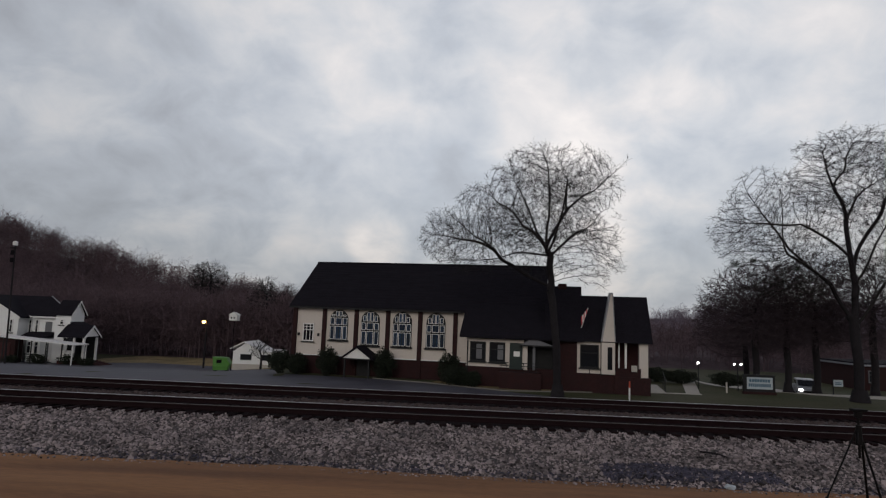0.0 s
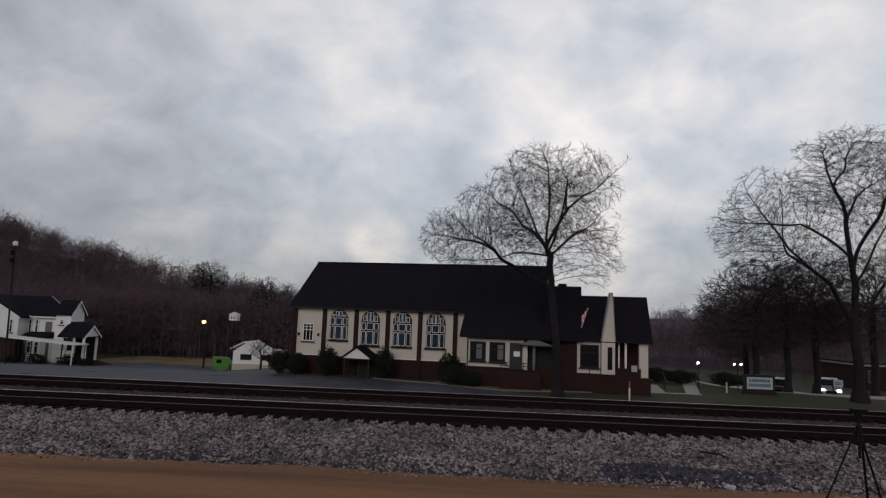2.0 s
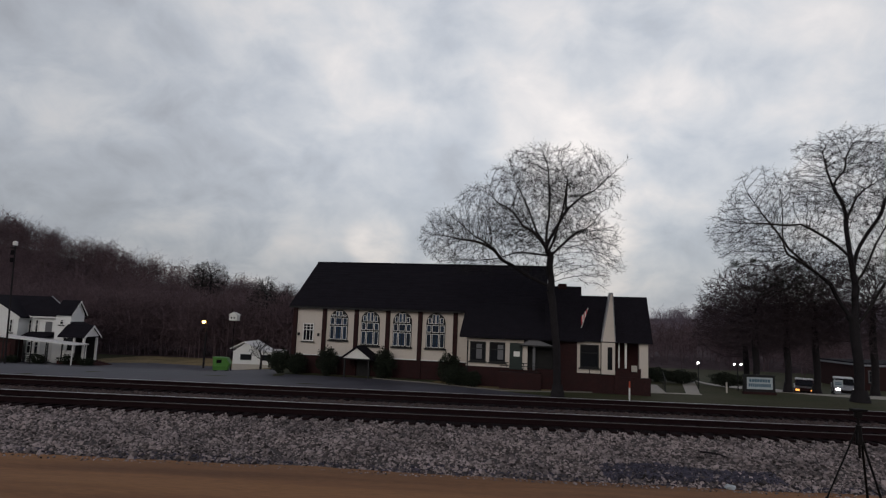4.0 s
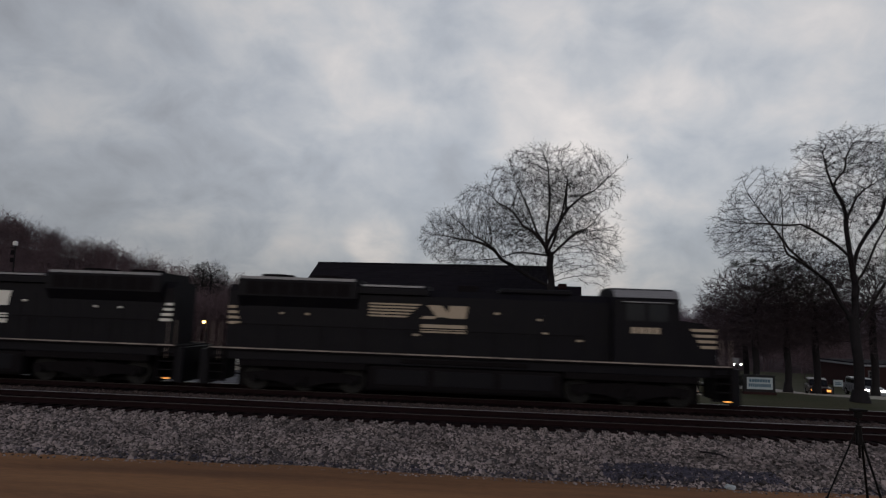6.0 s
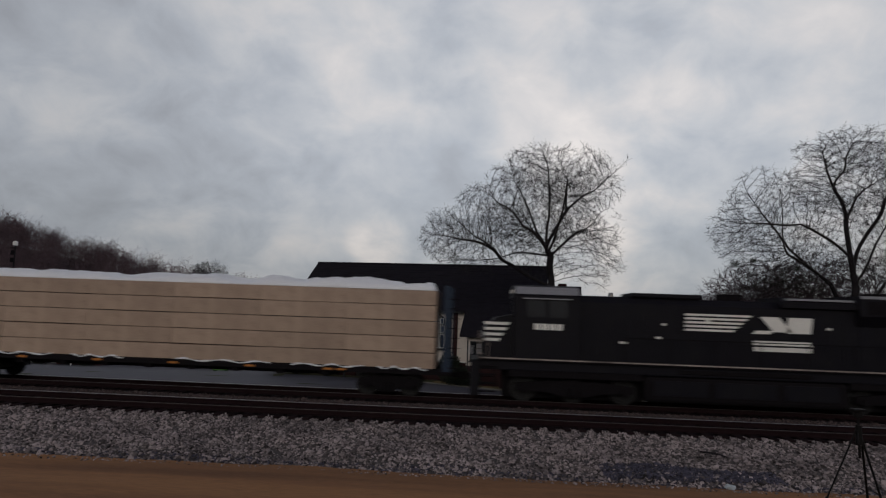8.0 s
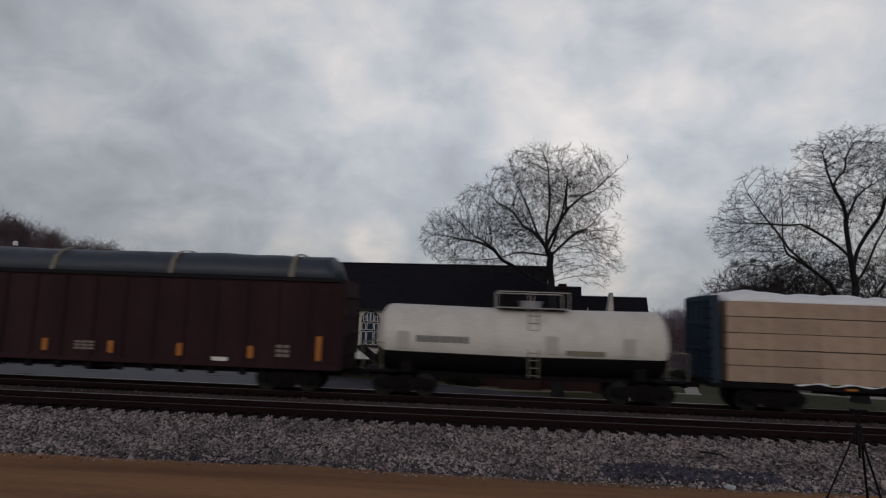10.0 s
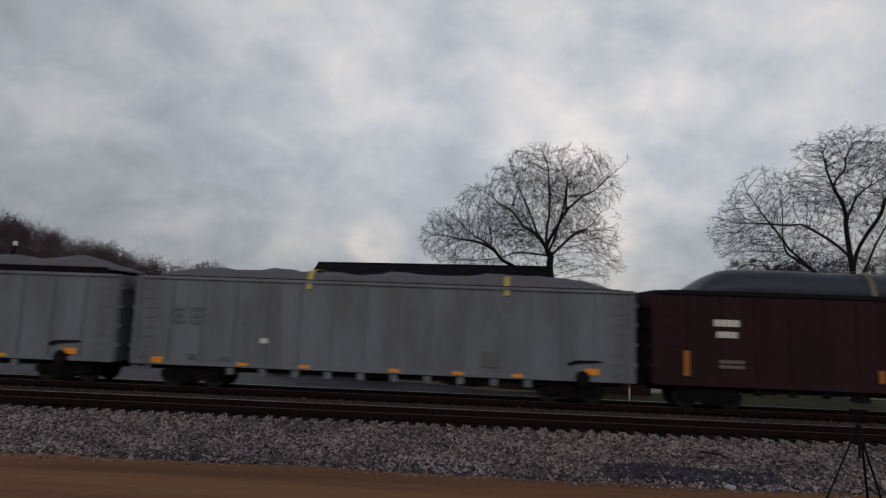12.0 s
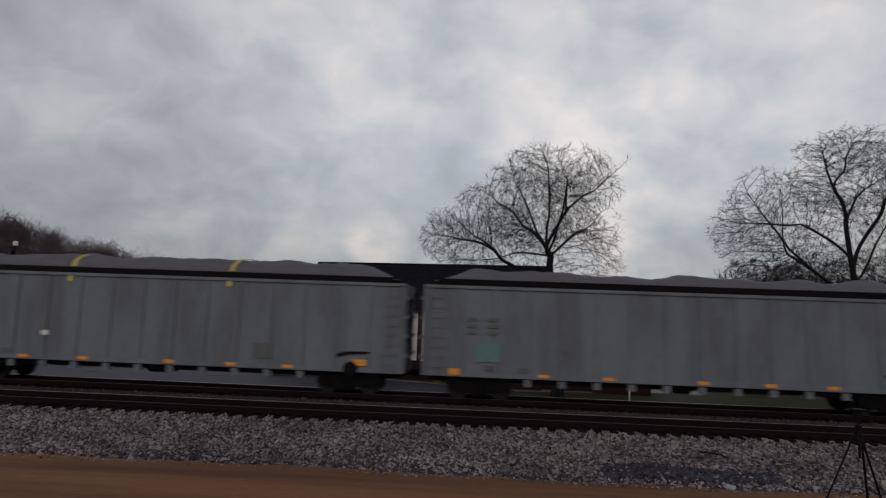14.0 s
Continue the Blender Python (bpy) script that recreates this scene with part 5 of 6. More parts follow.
def make_trees():
    bare_tree((6.25, 42.5, -2.0), [[(0.0, 0, 0), (-0.1, 0, 3.5), (-0.4, 0, 6.5), (-0.6, 0, 7.5)],
             [(-0.6, 0.0, 7.5), (-0.6, 0.0, 8.6), (-0.6, 0.0, 10.0)],
             [(-0.5, 0.0, 7.8), (-3.3, 0.7, 9.3), (-4.7, 1.3, 10.6), (-6.2, 2.0, 11.6), (-7.9, 2.6, 13.1)],
             [(-4.7, -0.0, 10.6), (-7.1, -0.8, 10.9), (-9.2, -1.5, 11.1)],
             [(-0.6, -0.0, 10.0), (-2.7, -0.8, 12.0), (-4.6, -1.6, 13.5), (-6.3, -2.4, 14.4)],
             [(-0.7, 0.0, 10.3), (-2.0, 0.5, 12.9), (-2.6, 1.0, 14.5), (-3.3, 1.5, 15.9)],
             [(-0.6, -0.0, 10.7), (-0.8, -0.4, 12.8), (-0.9, -0.8, 15.2), (-1.4, -1.2, 17.3)],
             [(-0.5, 0.0, 10.7), (0.6, 0.7, 13.5), (0.8, 1.5, 16.0), (0.4, 2.2, 17.9)],
             [(0.6, -0.0, 13.5), (1.7, -0.9, 14.4), (3.1, -1.7, 15.5), (4.2, -2.6, 16.6)],
             [(-0.4, 0.0, 10.3), (1.4, 0.5, 11.9), (2.8, 1.1, 12.9), (3.9, 1.6, 13.9)],
             [(-0.7, 0.0, 10.3), (-1.6, 1.8, 12.0), (-2.4, 3.6, 13.9)],
             [(-0.7, -0.0, 10.3), (-0.1, -1.8, 12.8), (0.0, -3.6, 15.2)],
             [(-0.6, 0.0, 10.0), (-2.3, 1.0, 10.3), (-4.3, 2.0, 9.9), (-7.6, 3.0, 9.8)]],
             [(-1.3, 0, 13.2, 4.6, 4.4, 5.0), (-6.0, 0, 11.2, 4.2, 3.4, 2.7), (-4.2, 0, 13.2, 3.8, 3.0, 2.2), (1.3, 0, 14.9, 3.0, 3.0, 3.2), (2.0, 0, 12.0, 2.6, 2.6, 2.2), (2.2, -0.6, 9.2, 2.3, 1.8, 1.5)], 11000, 11, "tall bare spreading tree on the church lawn", step=0.24, kill=0.29, twigs=3, foot=0.36)
    tree = bare_tree((30.1, 47.5, -2.0), [[(0.0, 0, 0), (0.0, 0, 2.0), (-0.1, 0, 4.0), (-0.2, 0, 6.5)],
             [(-0.2, 0.0, 6.5), (-0.1, 0.0, 8.0), (-0.1, 0.0, 9.6)],
             [(-0.1, 0.0, 9.6), (-0.3, 0.2, 12.7), (-0.3, 0.3, 14.4), (-0.9, 0.5, 16.5)],
             [(-0.9, -0.0, 16.5), (-2.1, -0.5, 17.9), (-2.7, -1.0, 19.3), (-2.0, -1.5, 20.7)],
             [(-0.9, 0.0, 16.5), (-0.2, 0.5, 18.2), (0.3, 1.0, 19.5), (1.6, 1.5, 21.2)],
             [(-0.1, 0.0, 9.6), (1.1, -0.5, 13.5), (1.9, -1.0, 15.7), (2.7, -1.5, 17.3), (3.2, -2.0, 19.0)],
             [(-0.2, 0.0, 14.2), (1.0, 1.0, 16.2), (2.6, 2.0, 17.3)],
             [(-0.5, 0.0, 6.2), (-1.7, 0.3, 9.0), (-3.3, 0.6, 10.5), (-4.5, 0.9, 11.8), (-5.8, 1.2, 13.9), (-6.7, 1.5, 15.4), (-7.6, 1.8, 17.4)],
             [(-3.4, -0.0, 8.4), (-5.5, -0.7, 11.2), (-6.1, -1.3, 13.3), (-6.5, -2.0, 15.0)],
             [(-0.3, -0.0, 11.1), (-2.5, -0.6, 12.6), (-4.7, -1.2, 13.5), (-6.9, -1.9, 13.3), (-10.0, -2.5, 13.2)],
             [(-0.1, 0.0, 9.2), (2.3, 1.2, 12.0), (4.3, 2.5, 14.2)],
             [(-0.1, 0.0, 5.5), (1.6, -0.3, 8.5), (2.8, -0.7, 10.5), (5.1, -1.0, 12.1)]],
             [(-0.6, 0, 17.6, 4.2, 4.0, 4.4), (3.5, 0, 17.0, 4.6, 4.0, 5.0), (-6.2, 0.3, 14.6, 3.8, 3.2, 3.6), (-8.4, -0.4, 12.6, 3.2, 2.6, 2.6), (-3.2, 0, 13.0, 3.0, 3.0, 3.4), (2.8, 0, 11.0, 4.0, 3.2, 3.2), (-5.5, 0, 9.8, 4.5, 2.6, 2.4)], 12500, 23, "tall bare double-stemmed tree beside the road", thin=0.008, step=0.26, kill=0.31, twigs=3, foot=0.5)
    for i, (x, zz, r) in enumerate(((-5.8, 11.0, 0.42), (-9.0, 10.4, 0.36), (-7.6, 10.7, 0.3), (-4.2, 10.2, 0.3))):
        leaf_clump(tree, "mistletoe", (x, 0.4, zz), (r, r, r * 0.8), 260, 0.05, 70 + i, M_bush, "dark round clump of mistletoe")
    for x, y, h, wide, seed in ((25.8, 55.0, 11.4, 4.6, 31), (28.6, 55.0, 12.0, 4.4, 37), (31.1, 55.0, 12.5, 4.4, 43), (35.5, 54.0, 12.5, 5.0, 53), (29.0, 64.0, 11.5, 4.6, 59)):
        z = float(ground_z(x, y))
        bare_tree((x, y, z), [[(0, 0, 0), (0.1, 0, h * 0.2), (0, 0, h * 0.4), (0.1, 0, h * 0.62)]],
                  [(0, 0, h * 0.68, wide, wide, h * 0.32), (-0.4, 0, h * 0.52, wide * 1.05, wide * 0.9, h * 0.2)], 3000, seed, "dark bare tree with a dense twiggy crown", thin=0.016, step=0.34, kill=0.42, bark=M_greytwig, twigs=3, twig=0.5, droop=0.25, gaps=-0.2, foot=0.3)


def make_ridge_trees():
    for x, y, h, wide, seed in ((-29.7, 84.0, 11.6, 2.6, 71), (-27.4, 88.0, 10.5, 2.8, 73), (-54.5, 120.0, 13.5, 3.6, 75), (-33.5, 96.0, 11.0, 3.0, 77), (-60.0, 128.0, 12.0, 3.4, 79)):
        z = float(ground_z(x, y))
        bare_tree((x, y, z), [[(0, 0, 0), (0.1, 0, h * 0.25), (0, 0, h * 0.5), (0.1, 0, h * 0.75)]], [(0, 0, h * 0.72, wide, wide, h * 0.28)], 1100, seed, "bare tree standing above the woods", thin=0.022, step=0.4, kill=0.45, twigs=2, twig=0.5, foot=0.2)


def make_utility_pole():
    x, y = -42.0, 52.0
    z = float(ground_z(x, y))
    u = thing("utility_pole", pose(x, y, z), "dark wooden utility pole with a white box on top", "utility pole")
    bm = bmesh.new()
    rod(bm, (0, 0, -0.3), (-0.35, 0, 8.5 - z), 0.085, 0.06, 10)
    part("pole", bm, M_bark, u)
    boxpart("box", (-0.50, -0.22, -0.14, 0.14, 8.5 - z, 8.74 - z), M_trim, u, "white painted box")
    bm = bmesh.new()
    prism(bm, [(-0.54, 8.74 - z), (-0.18, 8.74 - z), (-0.36, 8.9 - z)], -0.17, 0.17)
    part("box_roof", bm, M_trim, u)
    for zz in (7.6, 6.9):
        bm = bmesh.new()
        rod(bm, (-0.36, -0.22, zz - z), (-0.36, -0.22, zz + 0.42 - z), 0.15, seg=14)
        part("transformer", bm, M_under, u, "dark transformer can")
    bm = bmesh.new()
    rod(bm, (-0.72, -0.1, 8.25 - z), (0.02, -0.1, 8.25 - z), 0.04)
    part("crossarm", bm, M_bark, u)


def make_woods():
    """Bare woods on the hillsides, too many to count."""
    kinds = []
    for k in range(6):
        rng = np.random.default_rng(100 + k)
        goals = crown_goals(rng, [(0, 0, 5.2, 2.0, 2.0, 3.0), (0, 0, 3.4, 1.9, 1.9, 2.2)], 105, -0.3)
        nodes, parent = colonise(rng, [[(0, 0, 0), (0.1, 0, 1.5), (0, 0, 3.6)]], goals, 0.8, 0.6, 40, 0.06, 0.25, -2.0)
        kinds.append(np.array(limbs_of(rng, nodes, parent, 0.02, twigs=1, twig=1.0)))
    rng = np.random.default_rng(9)
    spots = []
    for i in range(620):
        spots.append((rng.uniform(-150, -22), rng.uniform(80, 155)))
    for i in range(260):
        spots.append((rng.uniform(-150, -18), rng.uniform(138, 152)))
    for i in range(330):
        spots.append((rng.uniform(-75, -18), rng.uniform(79, 90)))
    for i in range(230):
        spots.append((rng.uniform(44, 140), rng.uniform(80, 120)))
    for i in range(150):
        spots.append((rng.uniform(17, 62), rng.uniform(92, 135)))
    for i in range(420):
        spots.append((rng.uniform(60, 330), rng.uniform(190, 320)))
    allsegs = []
    for x, y in spots:
        s = kinds[int(rng.integers(6))].copy()
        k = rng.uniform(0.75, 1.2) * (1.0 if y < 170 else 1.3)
        if x > 0 and y < 170:
            k *= 0.85
        a = rng.uniform(0, 6.28)
        c, n = math.cos(a), math.sin(a)
        for o in (0, 3):
            px, py = s[:, o].copy(), s[:, o + 1].copy()
            s[:, o], s[:, o + 1], s[:, o + 2] = (px * c - py * n) * k + x, (px * n + py * c) * k + y, s[:, o + 2] * k + float(ground_z(x, y)) - 0.2
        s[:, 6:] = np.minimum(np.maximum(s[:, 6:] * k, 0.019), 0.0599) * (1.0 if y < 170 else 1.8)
        allsegs.append(s)
    for name, picks, material, label in (("woods", [a for a, p in zip(allsegs, spots) if p[1] < 170], M_woods, "bare brown winter woods covering the hills"), ("distant_woods", [a for a, p in zip(allsegs, spots) if p[1] >= 170], M_farwoods, "bare woods on the far ridge, distance haze painted in purple-grey")):
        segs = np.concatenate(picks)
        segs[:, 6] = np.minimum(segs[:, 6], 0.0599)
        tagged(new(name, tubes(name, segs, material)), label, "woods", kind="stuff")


def leaf_clump(parent, name, centre, radii, count, size, seed, material, label):
    """A shrub crown of many small leaves with an uneven outline."""
    rng = np.random.default_rng(seed)
    d = rng.normal(size=(count, 3))
    d /= np.linalg.norm(d, axis=1, keepdims=True)
    bumps = 1 + 0.22 * np.sin(d[:, 0] * 5 + seed) * np.cos(d[:, 1] * 4 + d[:, 2] * 6)
    rr = rng.uniform(0.08, 1.0, count) ** 0.45 * bumps
    c = d * rr[:, None] * np.array(radii) + np.array(centre)
    c[:, 2] = np.maximum(c[:, 2], 0.05)
    t = rng.normal(size=(count, 2, 3))
    t /= np.linalg.norm(t, axis=2, keepdims=True)
    s = rng.uniform(0.6, 1.3, (count, 1)) * size
    v = np.stack([c - t[:, 0] * s, c + t[:, 1] * s * 0.5, c + t[:, 0] * s, c - t[:, 1] * s * 0.5], 1).reshape(-1, 3)
    f = np.arange(count * 4).reshape(-1, 4)
    ob = new(name, raw_mesh(name, v, f, material))
    ob.parent = parent
    return tagged(ob, label)


def make_shrubs():
    for i, (u, v, h, w) in enumerate(((-0.6, -1.3, 2.0, 1.0), (1.0, -1.2, 1.7, 0.9), (3.9, -1.3, 2.35, 0.95), (8.9, -1.2, 2.45, 1.0), (14.6, -1.8, 2.4, 1.05), (15.4, -3.3, 1.5, 1.0), (16.6, -3.4, 1.2, 0.8), (32.3, 9.5, 1.3, 1.4), (34.6, 9.0, 1.2, 1.5), (38.5, 8.5, 1.2, 1.6))):
        s = thing("shrub", CHURCH @ pose(u, v, 0), "clipped dark evergreen shrub against the church", "shrub", "church shrubs")
        bm = bmesh.new()
        rod(bm, (0, 0, -0.05), (0, 0, h * 0.6), 0.07, 0.04)
        part("stem", bm, M_bark, s)
        leaf_clump(s, "leaves", (0, 0, h * 0.52), (w, w, h * 0.5), 5200, 0.075, 50 + i, M_bush, "dark green leaves")


# ---- left of the church ----
def make_house():
    h = thing("house", pose(-50, 66, -3.4), "old white two-storey clapboard house with a dark roof", "house")

    def boards(x0, x1, y, z0, z1):
        n = int((z1 - z0) / 0.28)
        for i in range(n):
            z = z0 + i * (z1 - z0) / n
            boxpart("clapboard", (x0, x1, y - 0.022, y - 0.002, z + 0.02, z + (z1 - z0) / n - 0.004), M_siding, h)

    # main block, shallow towards the stair tower
    bm = bmesh.new()
    prism(bm, [(-6.0, 0), (4.5, 0), (4.5, 1.2), (1.5, 1.6), (1.5, 5.0), (-6.0, 5.0)], 0, 5.2, "z")
    part("wall", bm, M_siding, h, "white clapboard wall")
    boards(-1.0, 3.2, 0, 0.3, 5.1)
    bm = bmesh.new()
    vs = [bm.verts.new(p) for p in ((-6.2, -0.45, 5.15), (4.8, -0.45, 5.15), (4.8, 1.6, 5.15), (1.9, 5.4, 5.15), (-6.2, 5.4, 5.15), (-6.2, 2.5, 7.5), (-0.4, 2.5, 7.5))]
    low = [bm.verts.new((v.co.x, v.co.y, 5.0)) for v in vs[:5]]
    for f in ((0, 1, 6, 5), (1, 2, 6), (2, 3, 6), (3, 4, 5, 6), (4, 0, 5)):
        bm.faces.new([vs[i] for i in f])
    for i in range(5):
        bm.faces.new((vs[i], low[i], low[(i + 1) % 5], vs[(i + 1) % 5]))
    bm.faces.new(low[::-1])
    part("roof", bm, M_roof, h, "dark hipped shingle roof")
    bm = bmesh.new()
    rod(bm, (-0.4, 2.5, 7.52), (4.8, -0.45, 5.2), 0.06)
    part("hip_ridge", bm, M_roofgrey, h, "pale worn hip ridge")
    boxpart("eave_trim", (-1.0, 4.8, -0.47, -0.45, 4.98, 5.14), M_trim, h)
    # front gable
    bm = bmesh.new()
    prism(bm, [(-9.0, 0), (-1.0, 0), (-1.0, 5.05), (-5.0, 7.25), (-9.0, 5.05)], -1.6, 0.0)
    part("gable_wall", bm, M_siding, h, "white clapboard gable wall")
    boards(-3.4, -1.0, -1.6, 0.3, 5.0)
    for s in (-1, 1):
        bm = bmesh.new()
        prism(bm, [(-5.0, 7.5), (-5.0 + s * 4.4, 5.05), (-5.0 + s * 4.4, 4.9), (-5.0, 7.3)], -1.95, 3.0)
        part("gable_roof", bm, M_roof, h)
        bm = bmesh.new()
        prism(bm, [(-5.0, 7.48), (-5.0 + s * 4.4, 5.03), (-5.0 + s * 4.4, 4.86), (-5.0, 7.26)], -1.99, -1.955)
        part("rake_board", bm, M_trim, h)
    # stair tower with its own small gable
    bm = bmesh.new()
    prism(bm, [(-1.4, 0), (0.8, 0), (0.8, 5.6), (-0.3, 6.95), (-1.4, 5.6)], 3.2, 5.0, "x")
    part("tower_wall", bm, M_siding, h)
    boards(3.2, 5.0, -1.4, 2.9, 5.5)
    for s in (-1, 1):
        bm = bmesh.new()
        prism(bm, [(-0.3, 7.12), (-0.3 + s * 1.35, 5.5), (-0.3 + s * 1.35, 5.36), (-0.3, 6.95)], 3.0, 5.2, "x")
        part("tower_roof", bm, M_roof, h)
        bm = bmesh.new()
        prism(bm, [(-0.3, 7.1), (-0.3 + s * 1.35, 5.48), (-0.3 + s * 1.35, 5.3), (-0.3, 6.88)], 5.205, 5.24, "x")
        part("rake_board", bm, M_trim, h)
    bm = bmesh.new()
    prism(bm, [(5.0, 4.7), (6.1, 4.2), (6.1, 4.08), (5.0, 4.4)], -1.5, 0.8)
    part("skirt_roof", bm, M_roof, h)
    boxpart("lean_to_wall", (5.0, 5.7, -1.3, 0.7, 0, 4.1), M_siding, h)
    # windows: narrow sashes above, bay below
    for x, z, w, hh, y in ((-2.0, 3.25, 0.42, 1.5, -1.6), (-0.95, 3.25, 0.42, 1.5, -0.03), (-0.15, 3.25, 0.42, 1.5, -0.03), (3.7, 4.3, 0.5, 0.6, -1.4), (-1.9, 0.9, 0.5, 1.3, -1.6)):
        sash_window(h, x, x + w, z, z + hh, y, M_trim, False)
    boxpart("shutter", (1.05, 1.85, -0.06, -0.025, 2.95, 4.55), M_curtain, h, "grey louvred shutter", 0.01)
    bm = bmesh.new()
    prism(bm, [(-0.7, 0), (-0.1, -1.2), (1.5, -1.2), (2.1, 0)], 0.0, 2.75, "z")
    bay = part("bay", bm, M_siding, h, "white bay with windows")
    for x in (0.0, 0.85):
        sash_window(bay, x, x + 0.55, 0.95, 2.35, -1.2, M_trim, False)
    bm = bmesh.new()
    prism(bm, [(-1.45, 2.75), (-1.45, 2.88), (0.0, 3.4), (0.0, 2.75)], -0.8, 2.3, "x")
    part("bay_roof", bm, M_roof, bay)
    # entrance porch, its gable turned to the drive
    bm = bmesh.new()
    prism(bm, [(-3.0, 3.15), (-0.5, 3.15), (-1.75, 4.2)], 7.7, 7.85, "x")
    por = part("porch", bm, M_trim, h, "white gabled entrance porch")
    for s in (-1, 1):
        bm = bmesh.new()
        prism(bm, [(-1.75, 4.42), (-1.75 + s * 1.5, 3.16), (-1.75 + s * 1.5, 3.02), (-1.75, 4.22)], 4.9, 7.98, "x")
        part("porch_roof", bm, M_roof, por)
        bm = bmesh.new()
        prism(bm, [(-1.75, 4.40), (-1.75 + s * 1.5, 3.14), (-1.75 + s * 1.5, 2.94), (-1.75, 4.14)], 7.985, 8.02, "x")
        part("rake_board", bm, M_trim, por)
    for x, y in ((7.6, -2.95), (7.6, -0.75), (5.2, -2.95), (6.5, -2.95)):
        boxpart("porch_post", (x, x + 0.2, y, y + 0.2, 0.5, 3.0), M_trim, por)
    boxpart("porch_beam", (5.0, 7.85, -3.0, -2.72, 3.0, 3.16), M_trim, por)
    boxpart("porch_glazing", (5.4, 6.5, -2.9, -2.86, 2.25, 2.95), M_glass, por)
    boxpart("porch_wall", (5.1, 6.4, -2.9, -2.8, 0.5, 1.6), M_siding, por)
    boxpart("porch_floor", (5.0, 7.95, -3.05, -0.4, 0, 0.5), M_redporch, por)
    boxpart("porch_back_wall", (5.72, 5.8, -2.7, -0.4, 0.5, 3.0), M_darktrim, por)
    boxpart("porch_back_wall", (5.8, 7.7, -0.5, -0.42, 0.5, 3.0), M_darktrim, por)
    for i in range(4):
        boxpart("step", (7.95 + 0.42 * i, 8.37 + 0.42 * i, -2.9, -0.5, 0, 0.42 - 0.1 * i), M_redporch, por, "dark red porch step")
    # white canopy on posts in front
    can = thing("car_canopy", pose(-45.3, 61.5, -3.05), "flat white metal canopy on thin posts", "canopy")
    bm = bmesh.new()
    prism(bm, [(-5.2, 2.77), (3.9, 2.10), (3.9, 2.01), (-5.2, 2.66)], -1.2, 1.2)
    part("canopy_roof", bm, M_trim, can, "white sheet metal canopy roof")
    for x in (-4.0, -0.9, 0.9, 3.6):
        for y in (-1.1, 1.1):
            boxpart("canopy_post", (x, x + 0.09, y, y + 0.09, -0.1, 2.3 - 0.068 * x - 0.04), M_trim if x > 3 else M_darktrim, can)
    gar = thing("brick_garage", pose(-51.3, 64.0, -3.3), "low dark brick outbuilding beside the house", "outbuilding")
    boxpart("wall", (-4.5, 1.2, -0.8, 0.3, -0.1, 2.55), M_brick, gar)
    boxpart("garage_door", (-1.3, 0.7, -0.86, -0.8, 0, 2.1), M_redporch, gar)
    boxpart("roof", (-4.7, 1.4, -1.0, 0.32, 2.56, 2.72), M_roof, gar)
    for i, (x, y, r) in enumerate(((-47.0, 62.6, 0.9), (-43.5, 63.0, 1.0), (-41.6, 62.8, 0.7), (-49.8, 62.4, 0.7))):
        s = thing("shrub", pose(x, y, float(ground_z(x, y))), "low dark shrub beside the white house", "shrub")
        leaf_clump(s, "leaves", (0, 0, r * 0.5), (r * 1.3, r, r * 0.7), 1800, 0.09, 80 + i, M_bush, "dark green leaves")


def make_garage():
    x, y = -23.9, 64.5
    g = thing("shed", pose(x, y, float(ground_z(x, y))), "small white clapboard shed with a low gable", "shed")
    boxpart("block_base", (-2.2, 2.3, 0, 4, -0.3, 0.55), M_concrete, g)
    boxpart("wall", (-2.2, 2.3, 0.02, 4, 0.55, 1.9), M_siding, g)
    bm = bmesh.new()
    prism(bm, [(-2.2, 1.9), (1.0, 1.9), (-0.9, 2.85)], 0.02, 4.0)
    part("gable_wall", bm, M_siding, g)
    for sgn, reach in ((-1, 1.55), (1, 2.15)):
        bm = bmesh.new()
        prism(bm, [(-0.95, 3.02), (-0.95 + sgn * reach, 3.02 - reach * 0.52), (-0.95 + sgn * reach, 2.93 - reach * 0.52), (-0.95, 2.9)], -0.25, 4.2)
        part("roof", bm, M_trim, g, "white edged shed roof")
    boxpart("lean_to_roof", (1.0, 2.5, -0.2, 4.2, 1.9, 2.02), M_trim, g)
    for a, w in ((-1.35, 1.25), (0.9, 1.2)):
        boxpart("window", (a, a + w, -0.03, 0.02, 1.0, 1.62), M_glass, g)
        boxpart("window_sill", (a - 0.05, a + w + 0.05, -0.06, 0.02, 0.93, 0.99), M_trim, g)
    xx, yy = -21.3, 60.0
    bare_tree((xx, yy, float(ground_z(xx, yy))), [[(0, 0, 0), (0.05, 0, 0.6), (0, 0, 1.1)]], [(0, 0, 2.0, 1.2, 1.1, 1.0)], 420, 62, "small bare ornamental tree in front of the shed", thin=0.012, step=0.16, kill=0.2, twigs=1, twig=0.25)


